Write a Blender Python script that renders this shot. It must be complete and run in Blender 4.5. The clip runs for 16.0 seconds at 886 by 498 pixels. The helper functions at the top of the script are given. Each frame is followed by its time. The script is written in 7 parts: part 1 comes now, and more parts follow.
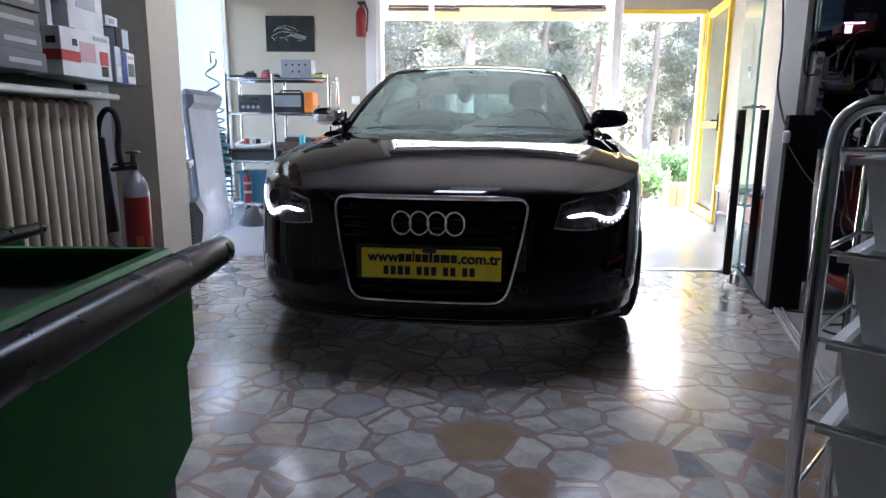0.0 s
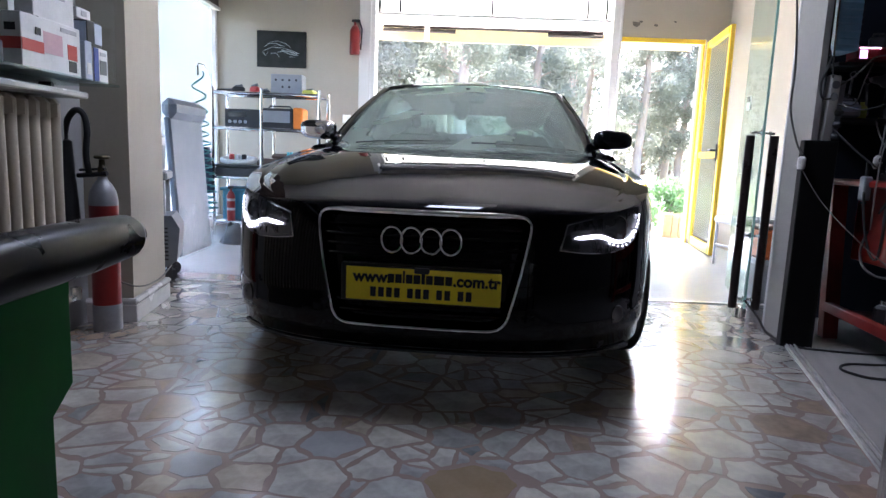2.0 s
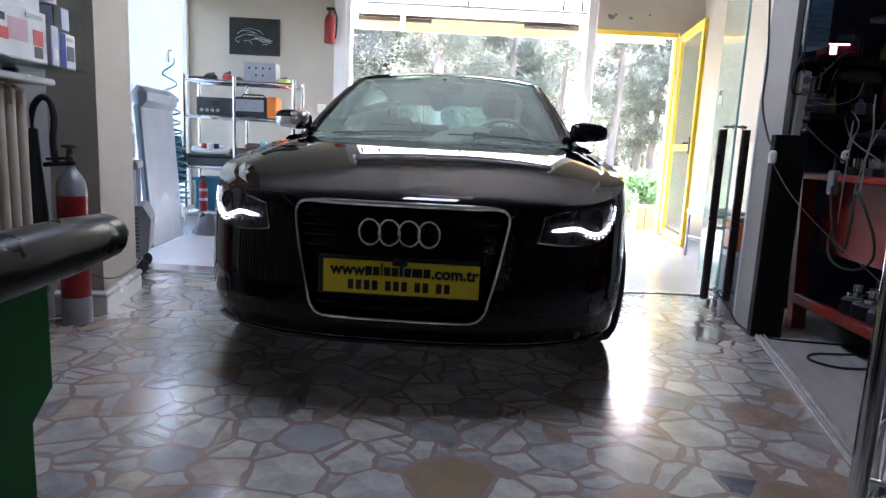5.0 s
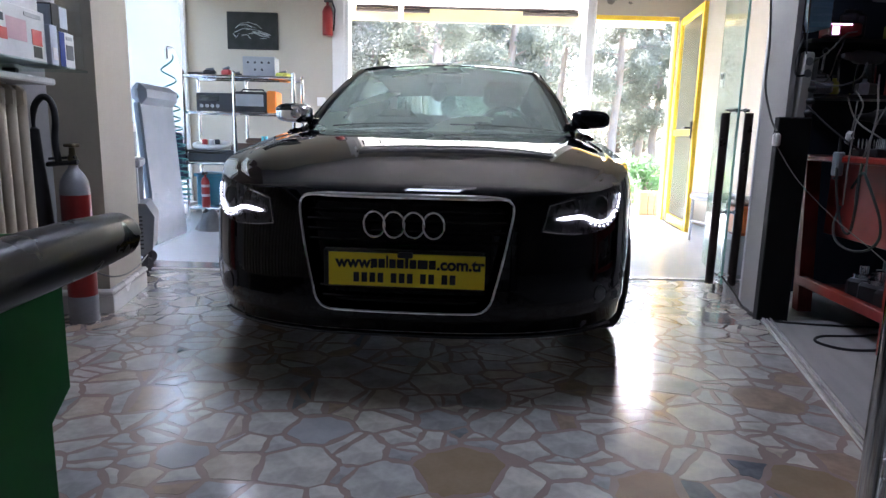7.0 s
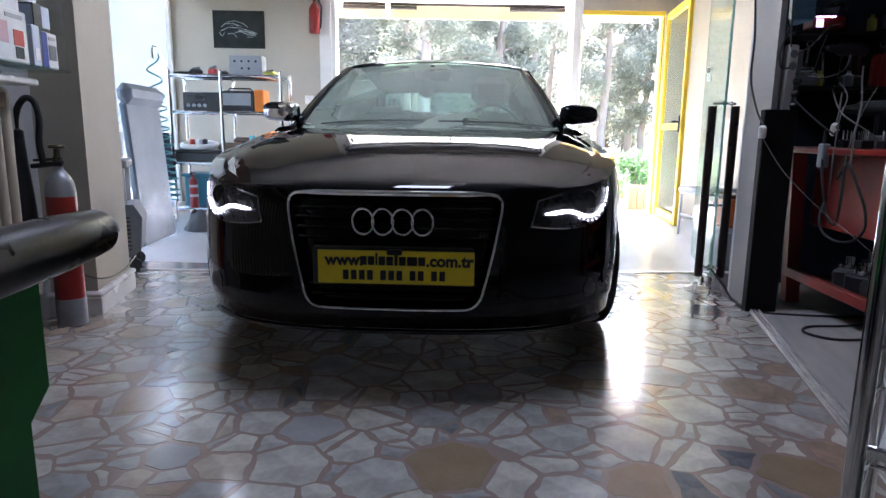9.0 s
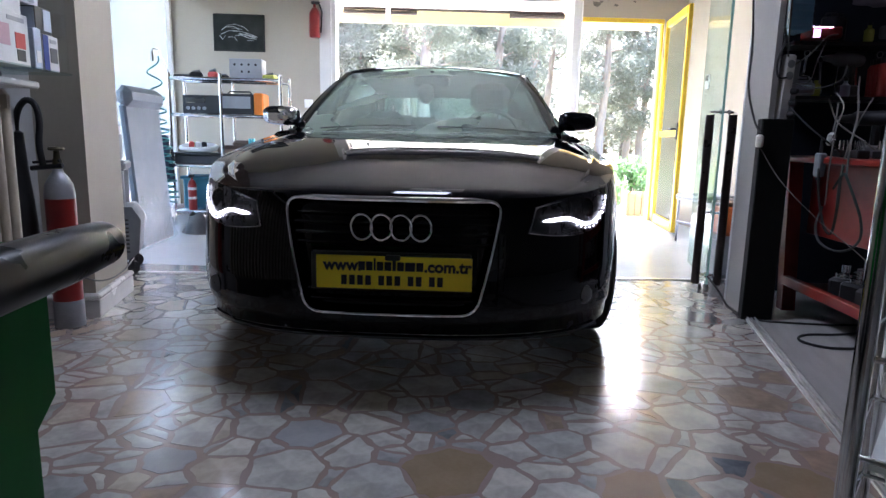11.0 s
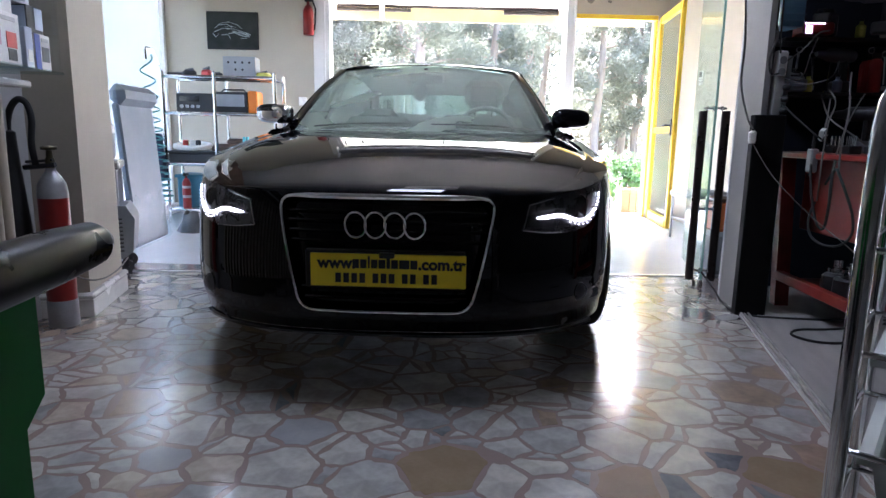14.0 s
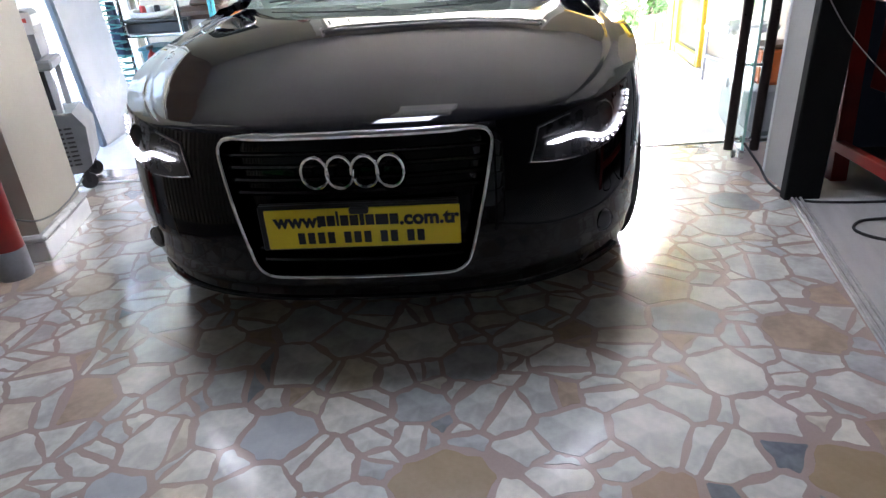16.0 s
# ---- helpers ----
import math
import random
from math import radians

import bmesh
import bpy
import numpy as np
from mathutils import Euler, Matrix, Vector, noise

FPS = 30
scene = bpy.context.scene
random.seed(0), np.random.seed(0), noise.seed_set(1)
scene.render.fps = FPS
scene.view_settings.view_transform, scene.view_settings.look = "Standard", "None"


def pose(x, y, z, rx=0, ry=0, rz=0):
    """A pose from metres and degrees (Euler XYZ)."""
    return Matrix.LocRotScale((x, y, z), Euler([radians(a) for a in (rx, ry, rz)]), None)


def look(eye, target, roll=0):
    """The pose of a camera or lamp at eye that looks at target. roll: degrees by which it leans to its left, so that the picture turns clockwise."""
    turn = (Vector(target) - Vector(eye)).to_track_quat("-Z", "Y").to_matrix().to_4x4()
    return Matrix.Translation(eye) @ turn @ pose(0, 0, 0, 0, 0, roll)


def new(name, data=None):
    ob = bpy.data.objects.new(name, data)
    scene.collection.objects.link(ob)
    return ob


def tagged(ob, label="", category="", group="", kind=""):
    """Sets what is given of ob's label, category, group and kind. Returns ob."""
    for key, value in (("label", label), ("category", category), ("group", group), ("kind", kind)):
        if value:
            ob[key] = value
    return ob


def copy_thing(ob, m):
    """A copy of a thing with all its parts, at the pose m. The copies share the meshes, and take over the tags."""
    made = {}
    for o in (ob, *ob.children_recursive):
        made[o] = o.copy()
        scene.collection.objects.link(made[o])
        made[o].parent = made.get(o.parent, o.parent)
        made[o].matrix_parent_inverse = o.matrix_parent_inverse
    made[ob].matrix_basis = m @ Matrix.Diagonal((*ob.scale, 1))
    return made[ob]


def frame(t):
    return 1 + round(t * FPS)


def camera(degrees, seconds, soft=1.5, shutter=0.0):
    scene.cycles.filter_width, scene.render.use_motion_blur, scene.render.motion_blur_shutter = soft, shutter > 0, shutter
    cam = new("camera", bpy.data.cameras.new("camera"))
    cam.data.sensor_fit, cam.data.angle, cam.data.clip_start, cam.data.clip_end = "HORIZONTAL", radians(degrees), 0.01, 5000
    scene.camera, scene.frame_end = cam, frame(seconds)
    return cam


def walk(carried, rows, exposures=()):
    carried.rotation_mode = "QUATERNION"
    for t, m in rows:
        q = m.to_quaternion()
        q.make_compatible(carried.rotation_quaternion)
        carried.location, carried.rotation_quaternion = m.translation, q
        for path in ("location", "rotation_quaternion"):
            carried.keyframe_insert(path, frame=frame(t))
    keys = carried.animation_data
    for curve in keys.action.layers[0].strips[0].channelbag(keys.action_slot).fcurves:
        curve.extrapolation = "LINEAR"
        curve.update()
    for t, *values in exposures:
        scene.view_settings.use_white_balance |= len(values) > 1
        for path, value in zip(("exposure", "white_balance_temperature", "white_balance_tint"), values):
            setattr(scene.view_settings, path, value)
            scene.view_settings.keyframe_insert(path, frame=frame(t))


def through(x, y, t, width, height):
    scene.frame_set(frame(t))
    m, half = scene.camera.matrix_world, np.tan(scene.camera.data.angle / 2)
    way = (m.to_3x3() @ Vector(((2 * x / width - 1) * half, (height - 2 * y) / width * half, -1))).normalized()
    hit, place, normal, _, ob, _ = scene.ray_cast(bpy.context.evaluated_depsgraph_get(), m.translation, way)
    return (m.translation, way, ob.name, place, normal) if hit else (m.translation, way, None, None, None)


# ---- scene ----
import collections

cam = camera(70.5, 16.0, soft=1.4, shutter=0.0)
PATH = [
    (0, (0.328, -2.241, 0.918), (0.082, -0.293, 0.535), 0.5),
    (0.5, (0.315, -2.238, 0.937), (0.057, -0.282, 0.612), -0.6),
    (0.7, (0.308, -2.228, 0.937), (0.028, -0.264, 0.678), -1.1),
    (1, (0.345, -2.186, 0.934), (0.062, -0.217, 0.723), -1.4),
    (1.5, (0.319, -2.077, 0.881), (0.083, -0.11, 0.607), 1.3),
    (2, (0.278, -2.031, 0.854), (0.069, -0.064, 0.558), 2.3),
    (2.5, (0.26, -2.033, 0.854), (0.079, -0.066, 0.544), 3.6),
    (3, (0.261, -2.03, 0.859), (0.095, -0.061, 0.556), 4.4),
    (3.5, (0.268, -2.028, 0.858), (0.11, -0.058, 0.548), 4.0),
    (4, (0.267, -2.026, 0.857), (0.131, -0.056, 0.54), 3.9),
    (6.5, (0.262, -2.026, 0.862), (0.127, -0.06, 0.521), 1.3),
    (7, (0.259, -2.025, 0.859), (0.124, -0.061, 0.507), 1.4),
    (7.5, (0.262, -2.024, 0.862), (0.131, -0.059, 0.511), 1.2),
    (8, (0.259, -2.027, 0.856), (0.134, -0.062, 0.504), 1.3),
    (8.5, (0.259, -2.026, 0.858), (0.138, -0.061, 0.502), 1.0),
    (9, (0.266, -2.025, 0.856), (0.159, -0.061, 0.496), 0.7),
    (11.5, (0.265, -2.035, 0.865), (0.165, -0.067, 0.519), 1.3),
    (12, (0.268, -2.036, 0.864), (0.17, -0.069, 0.515), 1.2),
    (12.5, (0.268, -2.037, 0.866), (0.171, -0.071, 0.511), 1.3),
    (13, (0.268, -2.035, 0.868), (0.178, -0.068, 0.514), 1.7),
    (13.5, (0.272, -2.036, 0.869), (0.182, -0.07, 0.515), 1.2),
    (14, (0.272, -2.037, 0.866), (0.185, -0.071, 0.51), 1.0),
    (14.5, (0.282, -2.034, 0.855), (0.222, -0.081, 0.431), 0.3),
    (14.7, (0.279, -1.990, 0.832), (0.224, -0.036, 0.409), 0.5),
    (15, (0.272, -1.866, 0.803), (0.275, 0.101, 0.442), 0.8),
    (15.2, (0.292, -1.818, 0.840), (0.239, 0.120, 0.347), 0.3),
    (15.5, (0.329, -1.757, 0.959), (0.354, 0.078, 0.165), -0.3),
    (15.7, (0.330, -1.678, 1.019), (0.299, 0.142, 0.192), -2.2),
    (16, (0.33, -1.516, 1.077), (0.187, 0.28, 0.209), -3.8),
]
walk(cam, [(t, look(eye, target, roll)) for t, eye, target, roll in PATH], exposures=[(0.0, 4.94, 5850, 21), (14.4, 4.94, 5850, 21), (15.5, 5.3, 6150, 19), (16.0, 5.75, 6200, 18)])

# ---- light ----
world = bpy.data.worlds.new("daylight")
scene.world = world
world.use_nodes = True
wn = world.node_tree
sky = wn.nodes.new("ShaderNodeTexSky")
sky.sky_type, sky.sun_disc = "NISHITA", False
SUN_ELEV, SUN_AZ = 47.0, 16.0          # azimuth: degrees from +y towards +x
sky.sun_elevation, sky.sun_rotation = radians(SUN_ELEV), radians(SUN_AZ)
sky.dust_density = 2.5
wn.nodes["Background"].inputs["Strength"].default_value = 0.15
wn.links.new(sky.outputs[0], wn.nodes["Background"].inputs["Color"])
sun = new("sun", bpy.data.lights.new("sun", "SUN"))
sun.data.energy, sun.data.angle, sun.data.color = 3.2, radians(0.6), (1.0, 0.95, 0.87)
sun_dir = Vector((math.sin(radians(SUN_AZ)) * math.cos(radians(SUN_ELEV)), math.cos(radians(SUN_AZ)) * math.cos(radians(SUN_ELEV)), math.sin(radians(SUN_ELEV))))
sun.matrix_world = look(sun_dir * 30, (0, 0, 0))

# ---- building tools ----
ROOM = 5.0                                # the room's turn against the parked car, degrees


class Shape:
    """Collects vertices and faces of one mesh."""

    def __init__(self):
        self.v, self.f = [], []

    def add(self, verts, faces):
        n = len(self.v)
        self.v += [tuple(float(c) for c in p) for p in verts]
        self.f += [tuple(i + n for i in f) for f in faces]
        return self

    def box(self, c, s, bevel=0.0, m=None):
        """A box by its centre and size, with chamfered edges."""
        h = [max(a / 2, 1e-4) for a in s]
        b = min(bevel, min(h) * 0.9)
        if b <= 0:
            P = [Vector((x * h[0], y * h[1], z * h[2])) for x in (-1, 1) for y in (-1, 1) for z in (-1, 1)]
            F = [(0, 1, 3, 2), (4, 6, 7, 5), (0, 4, 5, 1), (2, 3, 7, 6), (0, 2, 6, 4), (1, 5, 7, 3)]
        else:
            P, ix = [], {}
            for sx in (-1, 1):
                for sy in (-1, 1):
                    for sz in (-1, 1):
                        for k in range(3):
                            q = [sx * h[0], sy * h[1], sz * h[2]]
                            for j in range(3):
                                if j != k:
                                    q[j] -= b * (sx, sy, sz)[j]
                            ix[(sx, sy, sz, k)] = len(P)
                            P.append(Vector(q))
            F = []
            for k in range(3):
                a, c2 = [j for j in range(3) if j != k]
                for sg in (-1, 1):
                    ring = []
                    for p, q in ((-1, -1), (1, -1), (1, 1), (-1, 1)):
                        s3 = [0, 0, 0]
                        s3[k], s3[a], s3[c2] = sg, p, q
                        ring.append(ix[(*s3, k)])
                    F.append(tuple(ring if (sg > 0) == (k != 1) else ring[::-1]))
            for k in range(3):
                a, c2 = [j for j in range(3) if j != k]
                for p in (-1, 1):
                    for q in (-1, 1):
                        lo, hi = [0, 0, 0], [0, 0, 0]
                        lo[k], hi[k] = -1, 1
                        lo[a] = hi[a] = p
                        lo[c2] = hi[c2] = q
                        F.append((ix[(*lo, a)], ix[(*hi, a)], ix[(*hi, c2)], ix[(*lo, c2)]))
            for sx in (-1, 1):
                for sy in (-1, 1):
                    for sz in (-1, 1):
                        F.append(tuple(ix[(sx, sy, sz, k)] for k in range(3)))
        T = Matrix.Translation(c) if m is None else m @ Matrix.Translation(c)
        return self.add([T @ p for p in P], F)

    def tube(self, pts, r, seg=10, closed=False, caps=True, squash=1.0):
        """A round bar along a line of points; r may be one radius or one a point."""
        pts = [Vector(p) for p in pts]
        n = len(pts)
        rs = list(r) if hasattr(r, "__len__") else [r] * n
        V, F = [], []
        side = None
        for i, p in enumerate(pts):
            a = pts[(i - 1) % n] if closed or i > 0 else p
            b = pts[(i + 1) % n] if closed or i < n - 1 else p
            d = (b - a).normalized()
            if side is None:
                side = d.orthogonal().normalized()
            side = (side - d * side.dot(d))
            side = side.normalized() if side.length > 1e-6 else d.orthogonal().normalized()
            up = d.cross(side)
            for k in range(seg):
                w = 2 * math.pi * k / seg
                V.append(p + (side * math.cos(w) + up * math.sin(w) * squash) * rs[i])
        for i in range(n if closed else n - 1):
            j = (i + 1) % n
            for k in range(seg):
                l = (k + 1) % seg
                F.append((i * seg + k, i * seg + l, j * seg + l, j * seg + k))
        if caps and not closed:
            F.append(tuple(range(seg))[::-1])
            F.append(tuple((n - 1) * seg + k for k in range(seg)))
        return self.add(V, F)

    def lathe(self, prof, seg=24, m=None):
        """Turns a profile of (radius, height) round the z axis."""
        m = m or Matrix()
        V, F = [], []
        for r, z in prof:
            for k in range(seg):
                w = 2 * math.pi * k / seg
                V.append(m @ Vector((r * math.cos(w), r * math.sin(w), z)))
        for i in range(len(prof) - 1):
            for k in range(seg):
                l = (k + 1) % seg
                F.append((i * seg + k, i * seg + l, (i + 1) * seg + l, (i + 1) * seg + k))
        if prof[0][0] > 1e-5:
            F.append(tuple(range(seg))[::-1])
        if prof[-1][0] > 1e-5:
            F.append(tuple((len(prof) - 1) * seg + k for k in range(seg)))
        return self.add(V, F)

    def grid(self, rows, flip=False):
        """A sheet through rows of points."""
        n, m = len(rows), len(rows[0])
        V = [p for r in rows for p in r]
        F = []
        for i in range(n - 1):
            for j in range(m - 1):
                q = (i * m + j, i * m + j + 1, (i + 1) * m + j + 1, (i + 1) * m + j)
                F.append(q[::-1] if flip else q)
        return self.add(V, F)

    def prism(self, poly, z0, z1, m=None, inset=0.0):
        """A flat polygon (x, y) drawn up from z0 to z1."""
        m = m or Matrix()
        n = len(poly)
        cx, cy = sum(p[0] for p in poly) / n, sum(p[1] for p in poly) / n
        k = 1 - inset
        V = [m @ Vector((p[0], p[1], z0)) for p in poly] + [m @ Vector((cx + (p[0] - cx) * k, cy + (p[1] - cy) * k, z1)) for p in poly]
        F = [tuple(range(n))[::-1], tuple(range(n, 2 * n))] + [(i, (i + 1) % n, n + (i + 1) % n, n + i) for i in range(n)]
        return self.add(V, F)

    def ball(self, c, s, seg=16, rings=9, m=None):
        """An ellipsoid."""
        prof = [(max(math.sin(math.pi * i / (rings - 1)), 1e-6), -math.cos(math.pi * i / (rings - 1))) for i in range(rings)]
        return self.lathe(prof, seg, (m or Matrix()) @ Matrix.Translation(c) @ Matrix.Diagonal((*s, 1)))

    def mesh(self, name, smooth=40):
        me = bpy.data.meshes.new(name)
        me.from_pydata(self.v, [], self.f)
        me.validate()
        if smooth:
            me.shade_smooth()
            me.set_sharp_from_angle(angle=radians(smooth))
        return me


def solid(name, sh, material, m=None, smooth=40, thick=0.0):
    """One mesh object at top level."""
    ob = new(name, sh.mesh(name, smooth))
    ob.data.materials.append(material)
    if m is not None:
        ob.matrix_world = m
    if thick:
        mod = ob.modifiers.new("thickness", "SOLIDIFY")
        mod.thickness = thick
    return ob


def part(name, sh, material, parent, label="", smooth=40, thick=0.0, m=None):
    """One mesh under a thing or under a part."""
    ob = solid(name, sh, material, m, smooth, thick)
    ob.parent = parent
    if label:
        ob["label"] = label
    return ob


def thing(name, m, label, category, group="", kind=""):
    """An Empty at a thing's base, to hold its parts."""
    ob = new(name)
    ob.empty_display_size = 0.1
    ob.matrix_world = m
    return tagged(ob, label, category, group, kind)


# ---- materials ----
def shader(name, color, rough=0.5, metal=0.0, second=None, scale=8.0, fine=90.0, bump=0.0, spread=0.5, rough_vary=0.1, coat=0.0, coat_rough=0.03, coat_ior=1.5, emit=None, power=0.0, spec=0.5, stretch=(1, 1, 1), amount=0.6):
    """A surface with two scales of variation in colour, gloss and relief."""
    m = bpy.data.materials.new(name)
    m.use_nodes = True
    t = m.node_tree
    b = t.nodes["Principled BSDF"]
    N = t.nodes.new
    second = second or tuple(c * 0.8 for c in color)
    co = N("ShaderNodeTexCoord")
    mp = N("ShaderNodeMapping")
    mp.inputs["Scale"].default_value = stretch
    t.links.new(co.outputs["Object"], mp.inputs["Vector"])
    big, small = N("ShaderNodeTexNoise"), N("ShaderNodeTexNoise")
    for n, s, d in ((big, scale, 4.0), (small, fine, 3.0)):
        n.inputs["Scale"].default_value, n.inputs["Detail"].default_value = s, d
        t.links.new(mp.outputs[0], n.inputs["Vector"])
    add = N("ShaderNodeMath")
    add.operation = "MULTIPLY_ADD"
    add.inputs[1].default_value = 0.35
    t.links.new(small.outputs[0], add.inputs[0])
    t.links.new(big.outputs[0], add.inputs[2])
    ramp = N("ShaderNodeMapRange")
    ramp.inputs["From Min"].default_value, ramp.inputs["From Max"].default_value = 0.675 - spread / 2, 0.675 + spread / 2
    ramp.inputs["To Max"].default_value = amount * 1.6
    t.links.new(add.outputs[0], ramp.inputs["Value"])
    mix = N("ShaderNodeMix")
    mix.data_type = "RGBA"
    mix.inputs["A"].default_value, mix.inputs["B"].default_value = (*color, 1), (*second, 1)
    t.links.new(ramp.outputs[0], mix.inputs["Factor"])
    t.links.new(mix.outputs["Result"], b.inputs["Base Color"])
    rr = N("ShaderNodeMapRange")
    rr.inputs["To Min"].default_value, rr.inputs["To Max"].default_value = max(rough - rough_vary, 0.02), min(rough + rough_vary, 1)
    t.links.new(big.outputs[0], rr.inputs["Value"])
    t.links.new(rr.outputs[0], b.inputs["Roughness"])
    b.inputs["Metallic"].default_value = metal
    b.inputs["Specular IOR Level"].default_value = spec
    if coat:
        b.inputs["Coat Weight"].default_value, b.inputs["Coat Roughness"].default_value, b.inputs["Coat IOR"].default_value = coat, coat_rough, coat_ior
    if emit:
        b.inputs["Emission Color"].default_value, b.inputs["Emission Strength"].default_value = (*emit, 1), power
    if bump:
        bp = N("ShaderNodeBump")
        bp.inputs["Strength"].default_value, bp.inputs["Distance"].default_value = bump, 0.004
        t.links.new(add.outputs[0], bp.inputs["Height"])
        t.links.new(bp.outputs[0], b.inputs["Normal"])
    return m


def glass(name, tint=(0.9, 0.97, 0.95), rough=0.0, ior=1.45, flat=None):
    """Clear glass: sees through, mirrors at a low angle."""
    m = bpy.data.materials.new(name)
    m.use_nodes = True
    t = m.node_tree
    t.nodes.remove(t.nodes["Principled BSDF"])
    tr, gl, mx, fr = (t.nodes.new(n) for n in ("ShaderNodeBsdfTransparent", "ShaderNodeBsdfGlossy", "ShaderNodeMixShader", "ShaderNodeFresnel"))
    tr.inputs["Color"].default_value = (*tint, 1)
    gl.inputs["Roughness"].default_value = rough
    fr.inputs["IOR"].default_value = ior
    if flat is None:
        t.links.new(fr.outputs[0], mx.inputs[0])
    else:
        mx.inputs[0].default_value = flat
    t.links.new(tr.outputs[0], mx.inputs[1])
    t.links.new(gl.outputs[0], mx.inputs[2])
    t.links.new(mx.outputs[0], t.nodes["Material Output"].inputs[0])
    return m


M = {}
M["wall"] = shader("cream_wall_paint", (0.44, 0.395, 0.315), 0.7, second=(0.385, 0.345, 0.27), scale=1.6, fine=60, bump=0.12)
M["grey_wall"] = shader("grey_wall_paint", (0.32, 0.31, 0.295), 0.65, second=(0.27, 0.26, 0.245), scale=1.3, fine=70, bump=0.12)
M["rear_wall"] = shader("rear_wall_paint", (0.34, 0.325, 0.30), 0.7, second=(0.29, 0.275, 0.25), scale=1.3, fine=60, bump=0.1)
# ceiling grey is set low: the unlit ceiling's shade is in the colour
M["ceiling"] = shader("shaded_ceiling", (0.185, 0.18, 0.172), 0.8, scale=1.0, bump=0.08)
M["white"] = shader("white_paint", (0.78, 0.77, 0.74), 0.4, second=(0.66, 0.64, 0.6), scale=3, fine=80, bump=0.06)
M["yellow"] = shader("yellow_frame_paint", (0.82, 0.56, 0.035), 0.35, second=(0.72, 0.47, 0.03), scale=5, bump=0.05)
M["yellow_cloth"] = shader("awning_cloth", (0.70, 0.57, 0.30), 0.8, second=(0.62, 0.49, 0.24), scale=3, bump=0.1)
M["arm"] = shader("dark_brown_arm", (0.035, 0.022, 0.015), 0.45, second=(0.02, 0.013, 0.01), scale=9)
M["brown"] = shader("brown_metal", (0.10, 0.055, 0.03), 0.45, second=(0.06, 0.03, 0.02), scale=9)
M["mortar"] = shader("floor_mortar", (0.31, 0.235, 0.20), 0.16, second=(0.38, 0.295, 0.26), scale=5, fine=140, bump=0.08, rough_vary=0.06, spec=0.9, coat=1.0, coat_rough=0.17, coat_ior=1.6)
M["tile_grey"] = shader("grey_plank_floor", (0.44, 0.42, 0.395), 0.35, second=(0.33, 0.31, 0.29), scale=2.2, fine=60, stretch=(6, 1, 1), bump=0.1)
M["blue_floor"] = shader("pale_floor", (0.46, 0.50, 0.52), 0.16, second=(0.36, 0.39, 0.42), scale=2.0, fine=40, bump=0.05)
M["track"] = shader("worn_track", (0.42, 0.41, 0.40), 0.4, 0.5, second=(0.28, 0.27, 0.26), scale=14, bump=0.08)
M["alu"] = shader("aluminium", (0.72, 0.72, 0.72), 0.3, 1.0, scale=12, bump=0.05)
M["chrome"] = shader("chrome", (0.83, 0.83, 0.84), 0.09, 1.0, second=(0.74, 0.74, 0.75), scale=14, rough_vary=0.05)
M["steel"] = shader("steel_tube", (0.62, 0.62, 0.63), 0.2, 1.0, second=(0.5, 0.5, 0.5), scale=16, rough_vary=0.08)
M["paint"] = shader("black_car_paint", (0.003, 0.003, 0.0035), 0.22, 0.0, second=(0.0035, 0.0035, 0.005), scale=3, rough_vary=0.04, coat=1.0, coat_ior=1.30, spec=0.0)
M["black"] = shader("black_plastic", (0.010, 0.010, 0.011), 0.45, second=(0.016, 0.016, 0.016), scale=20, bump=0.1)
M["gloss_black"] = shader("gloss_black_plastic", (0.005, 0.005, 0.0055), 0.14, second=(0.007, 0.007, 0.007), scale=12)
M["handle"] = shader("dark_handle_paint", (0.006, 0.006, 0.007), 0.28, second=(0.012, 0.0115, 0.011), spec=0.1, scale=30, rough_vary=0.03)
M["machine_grey"] = shader("machine_grey", (0.24, 0.25, 0.26), 0.45, second=(0.19, 0.2, 0.21), scale=8, bump=0.05)
M["drum"] = shader("dull_steel", (0.16, 0.16, 0.17), 0.4, 0.6, second=(0.11, 0.11, 0.115), scale=6, stretch=(1, 6, 6))
M["rubber"] = shader("tyre_rubber", (0.012, 0.012, 0.012), 0.7, second=(0.02, 0.019, 0.018), scale=20, bump=0.2)
M["cloth_dark"] = shader("dark_upholstery", (0.035, 0.033, 0.032), 0.85, second=(0.05, 0.047, 0.044), scale=30, bump=0.2)
M["grey_plastic"] = shader("grey_plastic", (0.30, 0.31, 0.32), 0.45, second=(0.24, 0.25, 0.26), scale=9, bump=0.06)
M["light_grey"] = shader("light_grey_metal", (0.52, 0.53, 0.54), 0.42, second=(0.44, 0.45, 0.46), scale=7, bump=0.05)
M["plate"] = shader("yellow_plate", (0.90, 0.72, 0.015), 0.35, second=(0.85, 0.66, 0.02), scale=10)
M["ink"] = shader("black_print", (0.012, 0.012, 0.012), 0.5, scale=30)
M["red"] = shader("red_enamel", (0.24, 0.014, 0.011), 0.35, second=(0.17, 0.011, 0.009), scale=7, bump=0.06)
M["bench_red"] = shader("red_bench_paint", (0.27, 0.018, 0.010), 0.45, second=(0.17, 0.012, 0.008), scale=6, bump=0.1)
M["green"] = shader("green_trolley_paint", (0.011, 0.165, 0.03), 0.5, second=(0.008, 0.125, 0.023), scale=6, fine=120, bump=0.06, spec=0.15)
M["radiator"] = shader("cream_radiator_paint", (0.43, 0.365, 0.285), 0.5, second=(0.33, 0.28, 0.21), scale=7, bump=0.1)
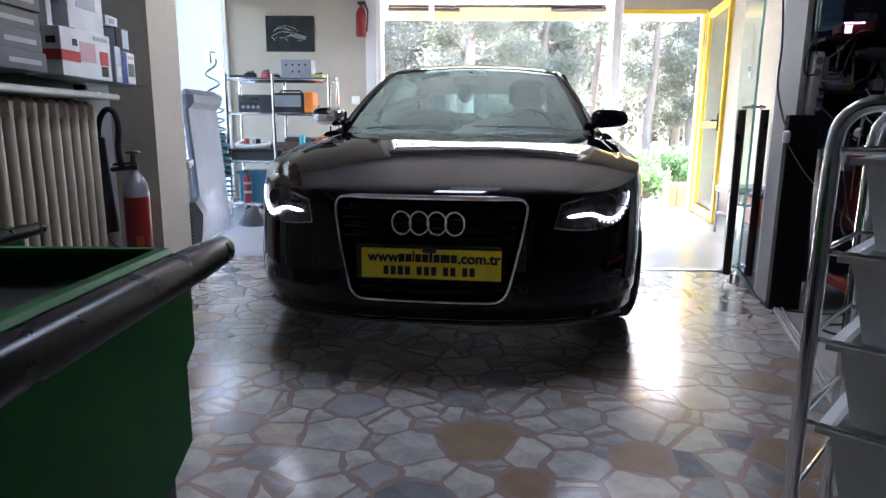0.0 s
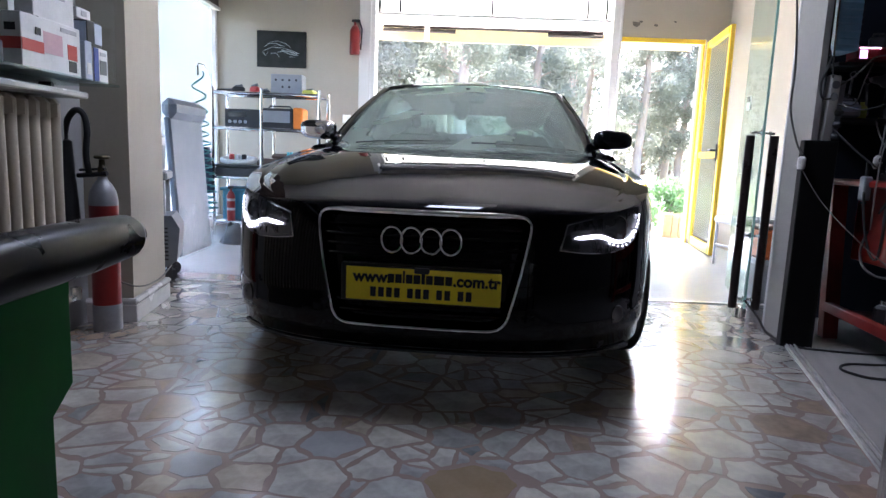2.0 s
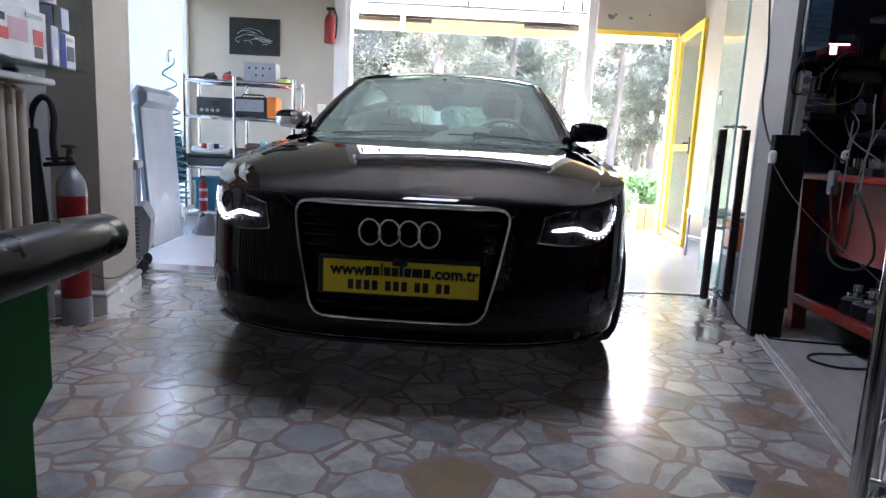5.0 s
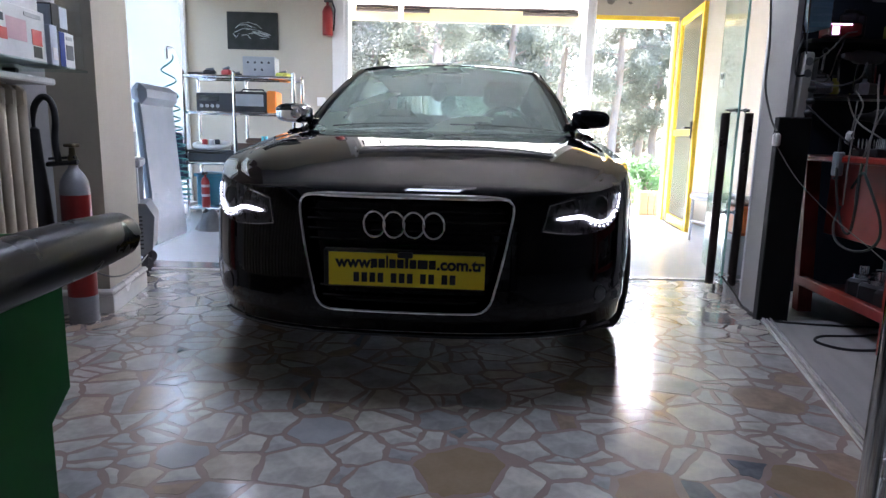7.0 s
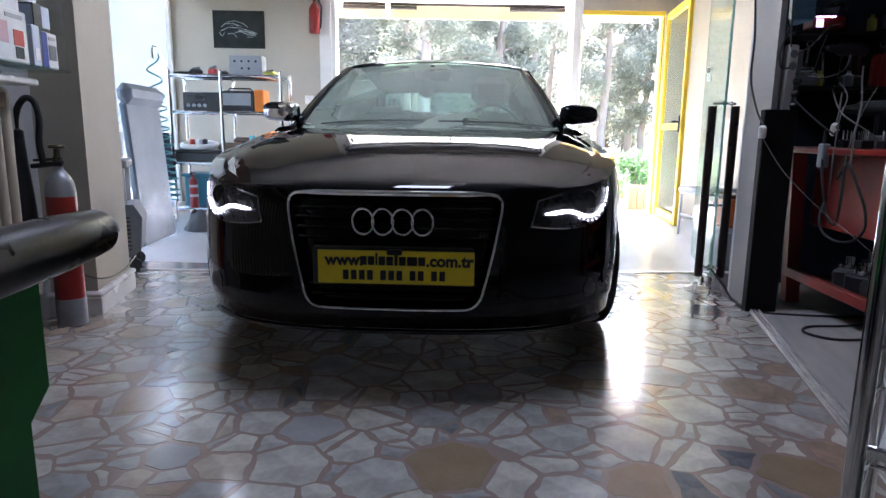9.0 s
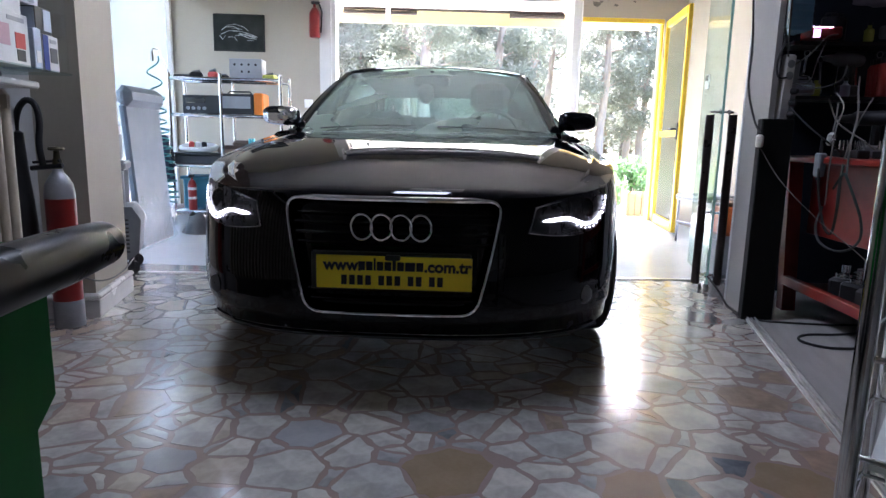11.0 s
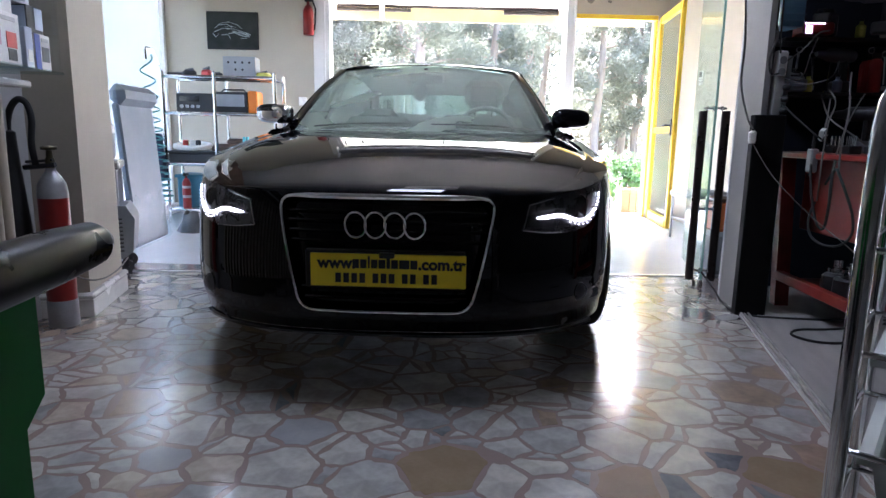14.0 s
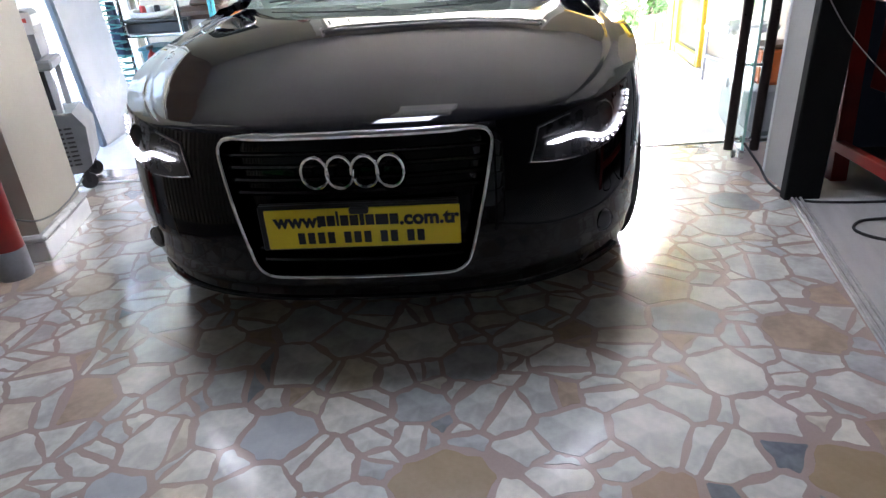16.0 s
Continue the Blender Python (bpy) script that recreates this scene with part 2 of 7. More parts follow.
M["marble"] = shader("marble_sill", (0.72, 0.70, 0.66), 0.25, second=(0.58, 0.56, 0.53), scale=4, fine=30)
M["shelf_glass"] = glass("shelf_glass", (0.86, 0.93, 0.92), flat=0.10)
M["end_glass"] = glass("end_glass", (0.97, 0.985, 0.98), flat=0.05)
M["clear"] = glass("clear_glass", (0.93, 0.98, 0.96), flat=0.07)
M["car_glass"] = glass("car_glass", (0.05, 0.06, 0.06), flat=0.05)
M["rear_glass"] = glass("rear_glass", (0.62, 0.85, 0.86), flat=0.05)
M["lens"] = glass("headlamp_cover", (0.95, 0.96, 0.97), flat=0.05)
M["bin"] = shader("white_bin_plastic", (0.72, 0.74, 0.72), 0.35, second=(0.64, 0.66, 0.64), scale=6, bump=0.03)
M["pad"] = shader("grey_blue_vinyl", (0.16, 0.19, 0.225), 0.45, second=(0.135, 0.16, 0.19), scale=5, bump=0.06)
M["drl"] = shader("daytime_light", (0.9, 0.9, 0.9), 0.3, emit=(0.92, 0.93, 1.0), power=0.32)


def frosted(name):
    """Window glass under a milky film."""
    m = glass(name, (0.54, 0.56, 0.57), 0.1, flat=0.06)
    t = m.node_tree
    tl, mx = t.nodes.new("ShaderNodeBsdfTranslucent"), t.nodes.new("ShaderNodeMixShader")
    tl.inputs["Color"].default_value = (0.52, 0.55, 0.565, 1)
    old = t.nodes["Material Output"].inputs[0].links[0].from_socket
    mx.inputs[0].default_value = 0.3
    t.links.new(old, mx.inputs[1])
    t.links.new(tl.outputs[0], mx.inputs[2])
    t.links.new(mx.outputs[0], t.nodes["Material Output"].inputs[0])
    return m


M["frosted"] = frosted("milky_window")


def hazed(name, tint, ior, haze, flat=None):
    """Glass with pale haze and reflection painted in as a thin diffuse film."""
    m = glass(name, tint, 0.0, ior, flat)
    t = m.node_tree
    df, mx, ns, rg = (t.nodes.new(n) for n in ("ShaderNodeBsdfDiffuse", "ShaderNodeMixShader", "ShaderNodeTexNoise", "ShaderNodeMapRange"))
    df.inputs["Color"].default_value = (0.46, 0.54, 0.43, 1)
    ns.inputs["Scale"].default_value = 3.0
    rg.inputs["To Min"].default_value, rg.inputs["To Max"].default_value = haze * 0.85, haze * 1.15
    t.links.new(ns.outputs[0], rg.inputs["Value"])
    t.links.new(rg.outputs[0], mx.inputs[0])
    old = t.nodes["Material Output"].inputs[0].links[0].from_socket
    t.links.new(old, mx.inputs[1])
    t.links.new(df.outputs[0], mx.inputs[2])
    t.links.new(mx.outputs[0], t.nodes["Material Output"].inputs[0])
    return m


M["door_glass"] = hazed("door_glass", (0.94, 0.97, 0.96), 1.12, 0.05, 0.06)
M["side_glass"] = hazed("side_door_glass", (0.86, 0.92, 0.90), 1.3, 0.05, 0.16)
# strongest film here: the screen's grey-green reflected haze is put into the colour
M["windscreen"] = hazed("windscreen_glass", (0.78, 0.92, 0.90), 1.38, 0.36)


def leafy(name, color, second, scale, fine, through):
    """Leaves that let part of the light through."""
    m = shader(name, color, 0.6, second=second, scale=scale, fine=fine)
    t = m.node_tree
    b = t.nodes["Principled BSDF"]
    tl, mx = t.nodes.new("ShaderNodeBsdfTranslucent"), t.nodes.new("ShaderNodeMixShader")
    tl.inputs["Color"].default_value = tuple(min(c * 1.6, 1) for c in second) + (1,)
    mx.inputs[0].default_value = through
    t.links.new(b.outputs[0], mx.inputs[1])
    t.links.new(tl.outputs[0], mx.inputs[2])
    t.links.new(mx.outputs[0], t.nodes["Material Output"].inputs[0])
    return m


# ---- the room ----
# shop-front frame: x along the front towards the street door, y outwards
FRONT = Matrix.Translation((0, 4.9, 0)) @ pose(0, 0, 0, 0, 0, ROOM)
W_L, W_R = -2.95, 2.47                  # side walls, in that frame
CEIL = 3.0
LEFT = pose(-1.70, 0.70, 0, 0, 0, 7)    # near left wall: y along it, x into the room
PILLAR = pose(-1.50, 0.735, 0, 0, 0, 14)
STRIP = pose(1.647, 1.138, 0, 0, 0, -11.5)


def wall(name, x0, x1, y0, y1, z0, z1, material, m=FRONT, label=""):
    ob = solid(name, Shape().box(((x0 + x1) / 2, (y0 + y1) / 2, (z0 + z1) / 2), (x1 - x0, y1 - y0, z1 - z0)), material, m, smooth=0)
    return tagged(ob, label, "wall" if label else "", kind="structure")


ID = Matrix()
floor = tagged(solid("floor", Shape().box((-0.6, -1.75, -0.0507), (12, 7.4, 0.1)), M["mortar"], smooth=0), "polished crazy-paved marble floor in brown mortar", "floor", kind="structure")
tagged(solid("floor_inner", Shape().box((-0.3, -1.41, -0.027), (6.4, 3.22, 0.05)), M["blue_floor"], FRONT, smooth=0), "pale bluish smooth floor by the shop front", "floor", kind="structure")
tagged(solid("floor_side", Shape().box((1.6, -3.0, -0.022), (3.1, 7.4, 0.05)), M["tile_grey"], STRIP, smooth=0), "grey wood-look floor beside the paving", "floor", kind="structure")
tagged(solid("trim_threshold", Shape().box((-0.3, -3.035, 0.002), (6.0, 0.035, 0.008), 0.002), M["alu"], FRONT), "worn aluminium floor joint strip", "trim", kind="structure")
rail = Shape()
for dx, w, h in ((0.024, 0.052, 0.006), (0.008, 0.010, 0.016), (0.024, 0.008, 0.014), (0.042, 0.010, 0.016)):
    rail.box((dx, -3.0, h / 2), (w, 6.2, h), 0.002)
tagged(solid("trim_door_track", rail, M["track"], STRIP), "double-grooved aluminium sliding door floor track", "trim", kind="structure")

wall("wall_front_left", W_L - 0.2, -1.435, 0, 0.2, 0, CEIL, M["wall"], label="plain cream painted wall")
wall("wall_front_over_window", -1.435, 1.34, 0, 0.2, 2.88, CEIL, M["wall"], label="cream wall over the shop window")
over_door = wall("wall_front_over_door", 1.34, 2.235, 0, 0.2, 2.17, CEIL, M["wall"], label="cream wall over the door, flaking in spots")
wall("wall_front_right", 2.235, W_R + 0.2, 0, 0.2, 0, CEIL, M["wall"])
wall("wall_left_over_window", W_L - 0.15, W_L, -4.6, 0, 2.31, CEIL, M["brown"], label="dark brown panel over the side window")
wall("trim_window_beam", W_L - 0.16, W_L + 0.02, -4.6, 0, 2.28, 2.31, M["white"])
wall("wall_left_sill", W_L - 0.15, W_L + 0.02, -4.6, 0, 0, 0.10, M["white"])
wall("wall_right", W_R, W_R + 0.2, -3.4, 0, 0, CEIL, M["wall"], label="cream painted side wall")
wall("wall_left", -0.2, 0, -6.2, 0.06, 0, CEIL, M["grey_wall"], LEFT, label="grey painted wall behind the radiator")
pillar = wall("wall_pillar", -1.6, 0, 0, 0.50, 0.0, CEIL, M["wall"], PILLAR, label="cream painted pillar with a stone plinth")
pl = Shape()
pl.box((-0.79, 0.25, 0.043), (1.62, 0.54, 0.086), 0.004).box((-0.79, 0.25, 0.101), (1.632, 0.552, 0.028), 0.010)
tagged(solid("baseboard_pillar", pl, M["marble"], PILLAR), "stone plinth with a rounded upper edge", "plinth", kind="structure")
wall("wall_right_jamb", 1.662, 1.69, 1.14, 1.42, 0, CEIL, M["grey_wall"], ID, label="greyish wall end beside the glass door")
wall("wall_bench_back", 1.87, 4.3, 1.76, 1.9, 0, CEIL, M["grey_wall"], ID)
wall("wall_side_right", 4.1, 4.3, -5.4, 1.74, 0, CEIL, M["grey_wall"], ID)
wall("wall_rear", -3.0, 4.3, -5.4, -5.2, 0, CEIL, M["rear_wall"], ID)
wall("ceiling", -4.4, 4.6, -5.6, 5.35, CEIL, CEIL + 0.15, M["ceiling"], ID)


def post(name, x0, x1):
    s = Shape().box(((x0 + x1) / 2, 0.08, 1.44), (x1 - x0, 0.22, 2.88), 0.006)
    s.box(((x0 + x1) / 2 + 0.03, -0.035, 1.3), (0.02, 0.02, 2.6), 0.003)
    return tagged(solid(name, s, M["white"], FRONT), "white painted steel shop-front post", "post", kind="structure")


post("trim_post", -1.435, -1.262)
post("trim_post", 1.238, 1.34)

M["bare_plaster"] = shader("bare_plaster", (0.20, 0.18, 0.15), 0.8, second=(0.13, 0.115, 0.10), scale=40, bump=0.2)
for x, z, w in ((1.48, 2.30, 0.05), (1.53, 2.325, 0.022), (1.69, 2.295, 0.026), (1.89, 2.335, 0.018)):
    part("flaked_spot", Shape().prism([(w * math.cos(k) * (0.8 + 0.25 * math.sin(3.1 * k + x * 9)), 0.7 * w * math.sin(k) * (0.8 + 0.25 * math.cos(2.3 * k))) for k in [2 * math.pi * i / 11 for i in range(11)]], 0.0, 0.004, Matrix.Translation((x, -0.0005, z)) @ pose(0, 0, 0, 90, 0, 0)), M["bare_plaster"], over_door, "flaked patch of bare plaster")

# street window: shutter roll, upper lights with bars, awning
shutter = thing("roller_shutter", FRONT @ Matrix.Translation((0, 0, 2.60)), "rolled-up steel shutter on its drum over the opening", "shutter")
part("drum", Shape().lathe([(0.02, -1.30), (0.095, -1.30), (0.095, 1.22), (0.02, 1.22)], 28, Matrix.Translation((0, -0.10, 0.15)) @ pose(0, 0, 0, 0, 90, 0)), M["drum"], shutter)
part("drum_cap", Shape().lathe([(0.03, -0.03), (0.06, -0.02), (0.06, 0.02), (0.03, 0.03)], 16, Matrix.Translation((1.25, -0.10, 0.15)) @ pose(0, 0, 0, 0, 90, 0)), M["steel"], shutter)
part("drum_cap", Shape().lathe([(0.03, -0.03), (0.06, -0.02), (0.06, 0.02), (0.03, 0.03)], 16, Matrix.Translation((-1.31, -0.10, 0.15)) @ pose(0, 0, 0, 0, 90, 0)), M["steel"], shutter)
part("bottom_rail", Shape().box((-0.01, -0.03, 0.035), (2.5, 0.05, 0.07), 0.006), M["steel"], shutter)
for x in (-1.34, 1.26):
    part("bracket", Shape().box((x, -0.11, 0.13), (0.02, 0.24, 0.30), 0.004), M["white"], shutter)
win = thing("window_1", FRONT, "upper shop-front light with thin dark bars", "window", kind="structure")
for x in (-1.24, -1.02, -0.03, 0.99, 1.19):
    part("bar", Shape().box((x, 0.10, 2.475), (0.024, 0.02, 0.25), 0.003), M["black"], win)
part("transom", Shape().box((-0.01, 0.10, 2.335), (2.5, 0.05, 0.03), 0.004), M["white"], win)
part("pane", Shape().box((-0.01, 0.115, 2.48), (2.48, 0.006, 0.25)), M["clear"], win).visible_shadow = False

awning = thing("awning", FRONT @ Matrix.Translation((0, 0.45, 2.0)), "yellow awning with folded brown arms outside the opening", "awning")
part("valance", Shape().box((0.45, 0.05, 0.205), (3.6, 0.02, 0.15), 0.004), M["yellow_cloth"], awning)
part("canopy", Shape().grid([[Vector((x, 0.05 - 0.30 * t, 0.28 + 0.62 * t - 0.06 * math.sin(math.pi * t))) for x in (-1.35, -0.45, 0.45, 1.35, 2.25)] for t in [k / 6 for k in range(7)]]), leafy("awning_canopy_cloth", (0.7, 0.69, 0.64), (0.62, 0.61, 0.56), 1.5, 60, 0.6), awning, "pale canopy cloth", thick=0.002)
part("arm", Shape().tube([(-1.24, -0.02, 0.275), (0.30, -0.02, 0.275)], 0.016, 8).tube([(-1.24, -0.02, 0.235), (-0.42, -0.02, 0.235)], 0.022, 8), M["arm"], awning)
part("arm", Shape().tube([(0.30, -0.02, 0.275), (1.24, -0.02, 0.28)], 0.018, 8).tube([(0.62, -0.02, 0.235), (1.24, -0.02, 0.24)], 0.024, 8), M["arm"], awning)
part("clamp", Shape().box((-0.74, -0.06, 0.22), (0.055, 0.06, 0.19), 0.005), M["white"], awning)

# yellow street door, standing open
doorway = thing("door_1", FRONT, "yellow-framed glazed street door standing open inwards", "door", kind="structure")
part("door_frame", Shape().box((1.7875, 0.06, 2.145), (0.895, 0.09, 0.05), 0.004), M["yellow"], doorway)
part("door_frame", Shape().box((2.225, 0.06, 1.06), (0.02, 0.07, 2.12), 0.004), M["yellow"], doorway)
DOOR = FRONT.inverted() @ (Matrix.Translation((2.24, 5.03, 0.01)) @ pose(0, 0, 0, 0, 0, -93.6))
leaf = part("door_leaf", Shape().box((0.016, 0, 1.06), (0.032, 0.04, 2.12), 0.005).box((0.894, 0, 1.06), (0.052, 0.04, 2.12), 0.005).box((0.46, 0, 2.085), (0.78, 0.04, 0.07), 0.004).box((0.46, 0, 0.045), (0.78, 0.04, 0.09), 0.004).box((0.46, 0, 0.95), (0.78, 0.04, 0.06), 0.004), M["yellow"], doorway, m=DOOR)
part("pane", Shape().box((0.46, 0, 1.515), (0.785, 0.006, 1.08)), M["door_glass"], leaf).visible_shadow = False
part("panel", Shape().box((0.46, 0, 0.52), (0.785, 0.012, 0.80)), M["door_glass"], leaf).visible_shadow = False
part("door_handle", Shape().box((0.885, -0.035, 0.97), (0.05, 0.012, 0.16), 0.004).tube([(0.885, -0.04, 0.99), (0.885, -0.085, 0.99), (0.80, -0.085, 0.99)], 0.010, 8), M["black"], leaf)

# side window on the left
win2 = thing("window_2", FRONT, "tall side window in a white frame", "window", kind="structure")
for y in (-0.03, -3.2):
    part("window_frame", Shape().box((W_L - 0.05, y, 1.19), (0.07, 0.05, 2.18), 0.005), M["white"], win2)
part("pane", Shape().box((W_L - 0.06, -2.3, 1.19), (0.006, 4.5, 2.18)), M["frosted"], win2).visible_shadow = False

# frameless glass door on the right
GD = pose(1.632, 1.64, 0, 0, 0, 79)      # x runs from the free edge to the hinge
gdoor = thing("door_2", GD, "frameless glass door standing open with long dark bar handles", "door", kind="structure")
part("pane", Shape().box((0.41, 0, 1.12), (0.82, 0.012, 2.16), 0.002), M["side_glass"], gdoor).visible_shadow = False
part("glass_edge", Shape().box((-0.002, 0, 1.12), (0.004, 0.012, 2.16)), shader("green_glass_edge", (0.35, 0.62, 0.55), 0.2, scale=3), gdoor)
M["bar_brown"] = shader("dark_brown_bar", (0.016, 0.010, 0.009), 0.3, second=(0.026, 0.015, 0.013), scale=12)
for sy, r, off in ((1, 0.024, 0.057), (-1, 0.024, 0.064)):
    bar = part("bar_handle", Shape().tube([(0.05, sy * off, 0.045), (0.05, sy * off, 1.03)], r, 16), M["bar_brown"], gdoor, "dark brown bar handle")
    for z in (0.10, 0.47, 1.045):
        part("clamp", Shape().tube([(0.05, 0, z), (0.05, sy * off, z)], 0.007, 10).tube([(0.05, sy * (off - 0.027), z), (0.05, sy * (off - 0.018), z)], 0.014, 10).tube([(0.05, 0, z), (0.05, sy * 0.012, z)], 0.016, 12), M["chrome"], bar)
part("patch_fitting", Shape().box((0.06, 0, 0.03), (0.13, 0.03, 0.055), 0.004), M["chrome"], gdoor)
part("roller", Shape().lathe([(0.008, -0.008), (0.022, -0.008), (0.022, 0.008), (0.008, 0.008)], 14, Matrix.Translation((0.05, 0.03, 0.022)) @ pose(0, 0, 0, 90, 0, 0)), M["black"], gdoor)
jamb = tagged(solid("trim_glass_frame", Shape().box((1.674, 1.435, 1.3), (0.026, 0.026, 2.6), 0.003), M["light_grey"]), "grey metal door jamb strip", "trim", kind="structure")

# ceiling lamps over the aisle: one lit, one dark
def ceiling_light(x, y, lit, label):
    ob = thing("ceiling_light", pose(x, y, CEIL), label, "lamp", "ceiling lights")
    part("frame", Shape().box((0, 0, -0.03), (0.56, 0.95, 0.06), 0.006), M["white"], ob)
    part("diffuser", Shape().box((0, 0, -0.066), (0.51, 0.90, 0.012), 0.004), lit, ob)


ceiling_light(-0.05, 0.85, shader("lamp_diffuser", (0.9, 0.9, 0.9), 0.4, emit=(0.78, 0.87, 1.0), power=1.1), "oblong white ceiling light panel, lit")
ceiling_light(0.02, 2.0, shader("dark_diffuser", (0.8, 0.8, 0.8), 0.4, scale=5), "oblong white ceiling light panel, switched off")

# ---- the car ----
CAR_W, CAR_L, CAR_Y0 = 0.913, 0.95, -0.022


def lerp_tab(tab, x):
    """A smooth look-up in a short table of (x, value)."""
    xs, ys = zip(*tab)
    return float(np.interp(x, xs, ys))


def plan(s):
    """The car's outline from above, right half: s 0..1 round the front corner, 1..2 along the side, 2..3 round the tail."""
    if s <= 1:
        w = s * math.pi / 2
        return CAR_W * math.sin(w) ** (2 / 2.75), CAR_Y0 + CAR_L * (1 - math.cos(w))
    if s <= 2:
        return CAR_W - 0.012 * (s - 1) ** 2, CAR_Y0 + CAR_L + (s - 1) * 2.95
    w = (s - 2) * math.pi / 2
    return (CAR_W - 0.012) * math.cos(w) ** (2 / 3.2), CAR_Y0 + CAR_L + 2.95 + 0.78 * math.sin(w)


def outward(s):
    (x0, y0), (x1, y1) = plan(max(s - 0.004, 0.0005)), plan(min(s + 0.004, 2.9995))
    d = Vector((x1 - x0, y1 - y0)).normalized()
    return d.y, -d.x


def in_grille(x, z, grow=0.0):
    half = float(np.interp(z, [0.28, 0.30, 0.625, 0.66], [0.262, 0.29, 0.378, 0.37])) - 0.008 + grow
    return 0.288 - grow < z < 0.652 + grow and abs(x) < half


def body(s, z, out=0.0, recess=True):
    """A point of the painted body at outline place s (0..3) and height z."""
    x, y = plan(s)
    nx, ny = outward(s)
    front = math.cos(s * math.pi / 2) ** 2 if s < 1 else 0.0
    side = 1 - front
    d = front * (0.052 * (max(z - 0.36, 0) / 0.3) ** 1.7 + 0.05 * (max(0.30 - z, 0) / 0.12) ** 1.5)
    d += side * (0.075 * (max(z - 0.58, 0) / 0.30) ** 1.8 + 0.018 * (max(0.40 - z, 0) / 0.25) ** 1.6)
    if recess and s < 0.7 and in_grille(x, z):
        d += 0.045
    if recess and s < 1:
        d += 0.002 * math.exp(-((abs(x) - 0.66) / 0.13) ** 6 - ((z - 0.305) / 0.045) ** 6)
    if s < 1:
        d -= 0.003 * math.exp(-((z - 0.245) / 0.02) ** 2)
    return Vector((x - nx * (d - out), y - ny * (d - out), z))


def place_of(x):
    """The outline place of the front whose half-width is x."""
    return math.asin(min(abs(x) / CAR_W, 1) ** 1.375) / (math.pi / 2)


def shoulder(s):
    """Height of the upper edge of the body side at outline place s."""
    x, y = plan(s)
    if s <= 2:
        return lerp_tab([(-0.03, 0.668), (0.05, 0.670), (0.12, 0.672), (0.25, 0.682), (0.40, 0.70), (0.6, 0.735), (0.93, 0.79), (1.3, 0.845), (1.6, 0.88), (2.2, 0.92), (3.9, 0.97)], y)
    return 0.97


def bottom(s):
    x, y = plan(s)
    return lerp_tab([(-0.03, 0.205), (0.1, 0.195), (0.35, 0.165), (0.6, 0.16), (1.3, 0.2), (3.4, 0.2), (4.7, 0.25)], y)


def mirrored(pts):
    return [Vector((-p.x, p.y, p.z)) for p in pts]


def skin(s0, s1, n, rows, z0=None, z1=None, left=False, arches=True):
    """Part of the body side between two outline places, wheel arches left open."""
    sh = Shape()
    R = []
    for j in range(rows + 1):
        row = []
        for i in range(n + 1):
            s = s0 + (s1 - s0) * i / n
            lo = bottom(s) if z0 is None else z0
            hi = shoulder(s) if z1 is None else z1
            row.append(body(s, lo + (hi - lo) * j / rows))
        R.append(mirrored(row) if left else row)
    m = n + 1
    V = [p for r in R for p in r]
    F = []
    for j in range(rows):
        for i in range(n):
            q = (j * m + i, j * m + i + 1, (j + 1) * m + i + 1, (j + 1) * m + i)
            c = sum((V[k] for k in q), Vector()) / 4
            if arches and abs(c.x) > 0.6 and any(math.hypot(c.y - yy, c.z - 0.325) < 0.355 for yy in (0.87, 3.68)):
                continue
            F.append(q[::-1] if left else q)
    return sh.add(V, F)


car = thing("car", pose(-0.011, 0, 0, 0, 0, 0.4), "glossy black saloon car with its daytime lights on", "car")
# front bumper in one piece, both halves
sb = place_of(0.80)
FULL = Shape()
n, rows = 110, 56
R = []
for j in range(rows + 1):
    row = []
    for i in range(-n, n + 1):
        s = max(abs(i) / n * sb, 0.0008)
        lo, hi = bottom(s), shoulder(s)
        p = body(s, lo + (hi - lo) * j / rows)
        row.append(Vector((p.x if i >= 0 else -p.x, p.y, p.z)))
    R.append(row)
FULL.grid(R)
bumper = part("front_bumper", FULL, M["paint"], car, smooth=50)
for left in (False, True):
    part("fender", skin(sb + 0.001, 1.19, 60, 40, left=left), M["paint"], car, smooth=50)
    part("front_door", skin(1.192, 1.545, 40, 26, left=left), M["paint"], car, smooth=50)
    part("rear_door", skin(1.547, 1.83, 40, 26, left=left), M["paint"], car, smooth=50)
    part("quarter_panel", skin(1.832, 2.6, 70, 26, left=left), M["paint"], car, smooth=50)
T = Shape()
R = []
for j in range(27):
    row = []
    for i in range(-24, 25):
        s = 3.0 - max(abs(i) / 24, 0.002) * 0.4
        lo, hi = bottom(s), shoulder(s)
        p = body(s, lo + (hi - lo) * j / 26)
        row.append(Vector((p.x if i >= 0 else -p.x, p.y, p.z)))
    R.append(row)
part("rear_bumper", T.grid(R, flip=True), M["paint"], car, smooth=50)


# bonnet: from the front edge line back to the foot of the windscreen
def cowl(x):
    return 1.165 + 0.34 * (abs(x) / 0.72) ** 2


S_NOSE, S_REAR = place_of(0.60), 1.19


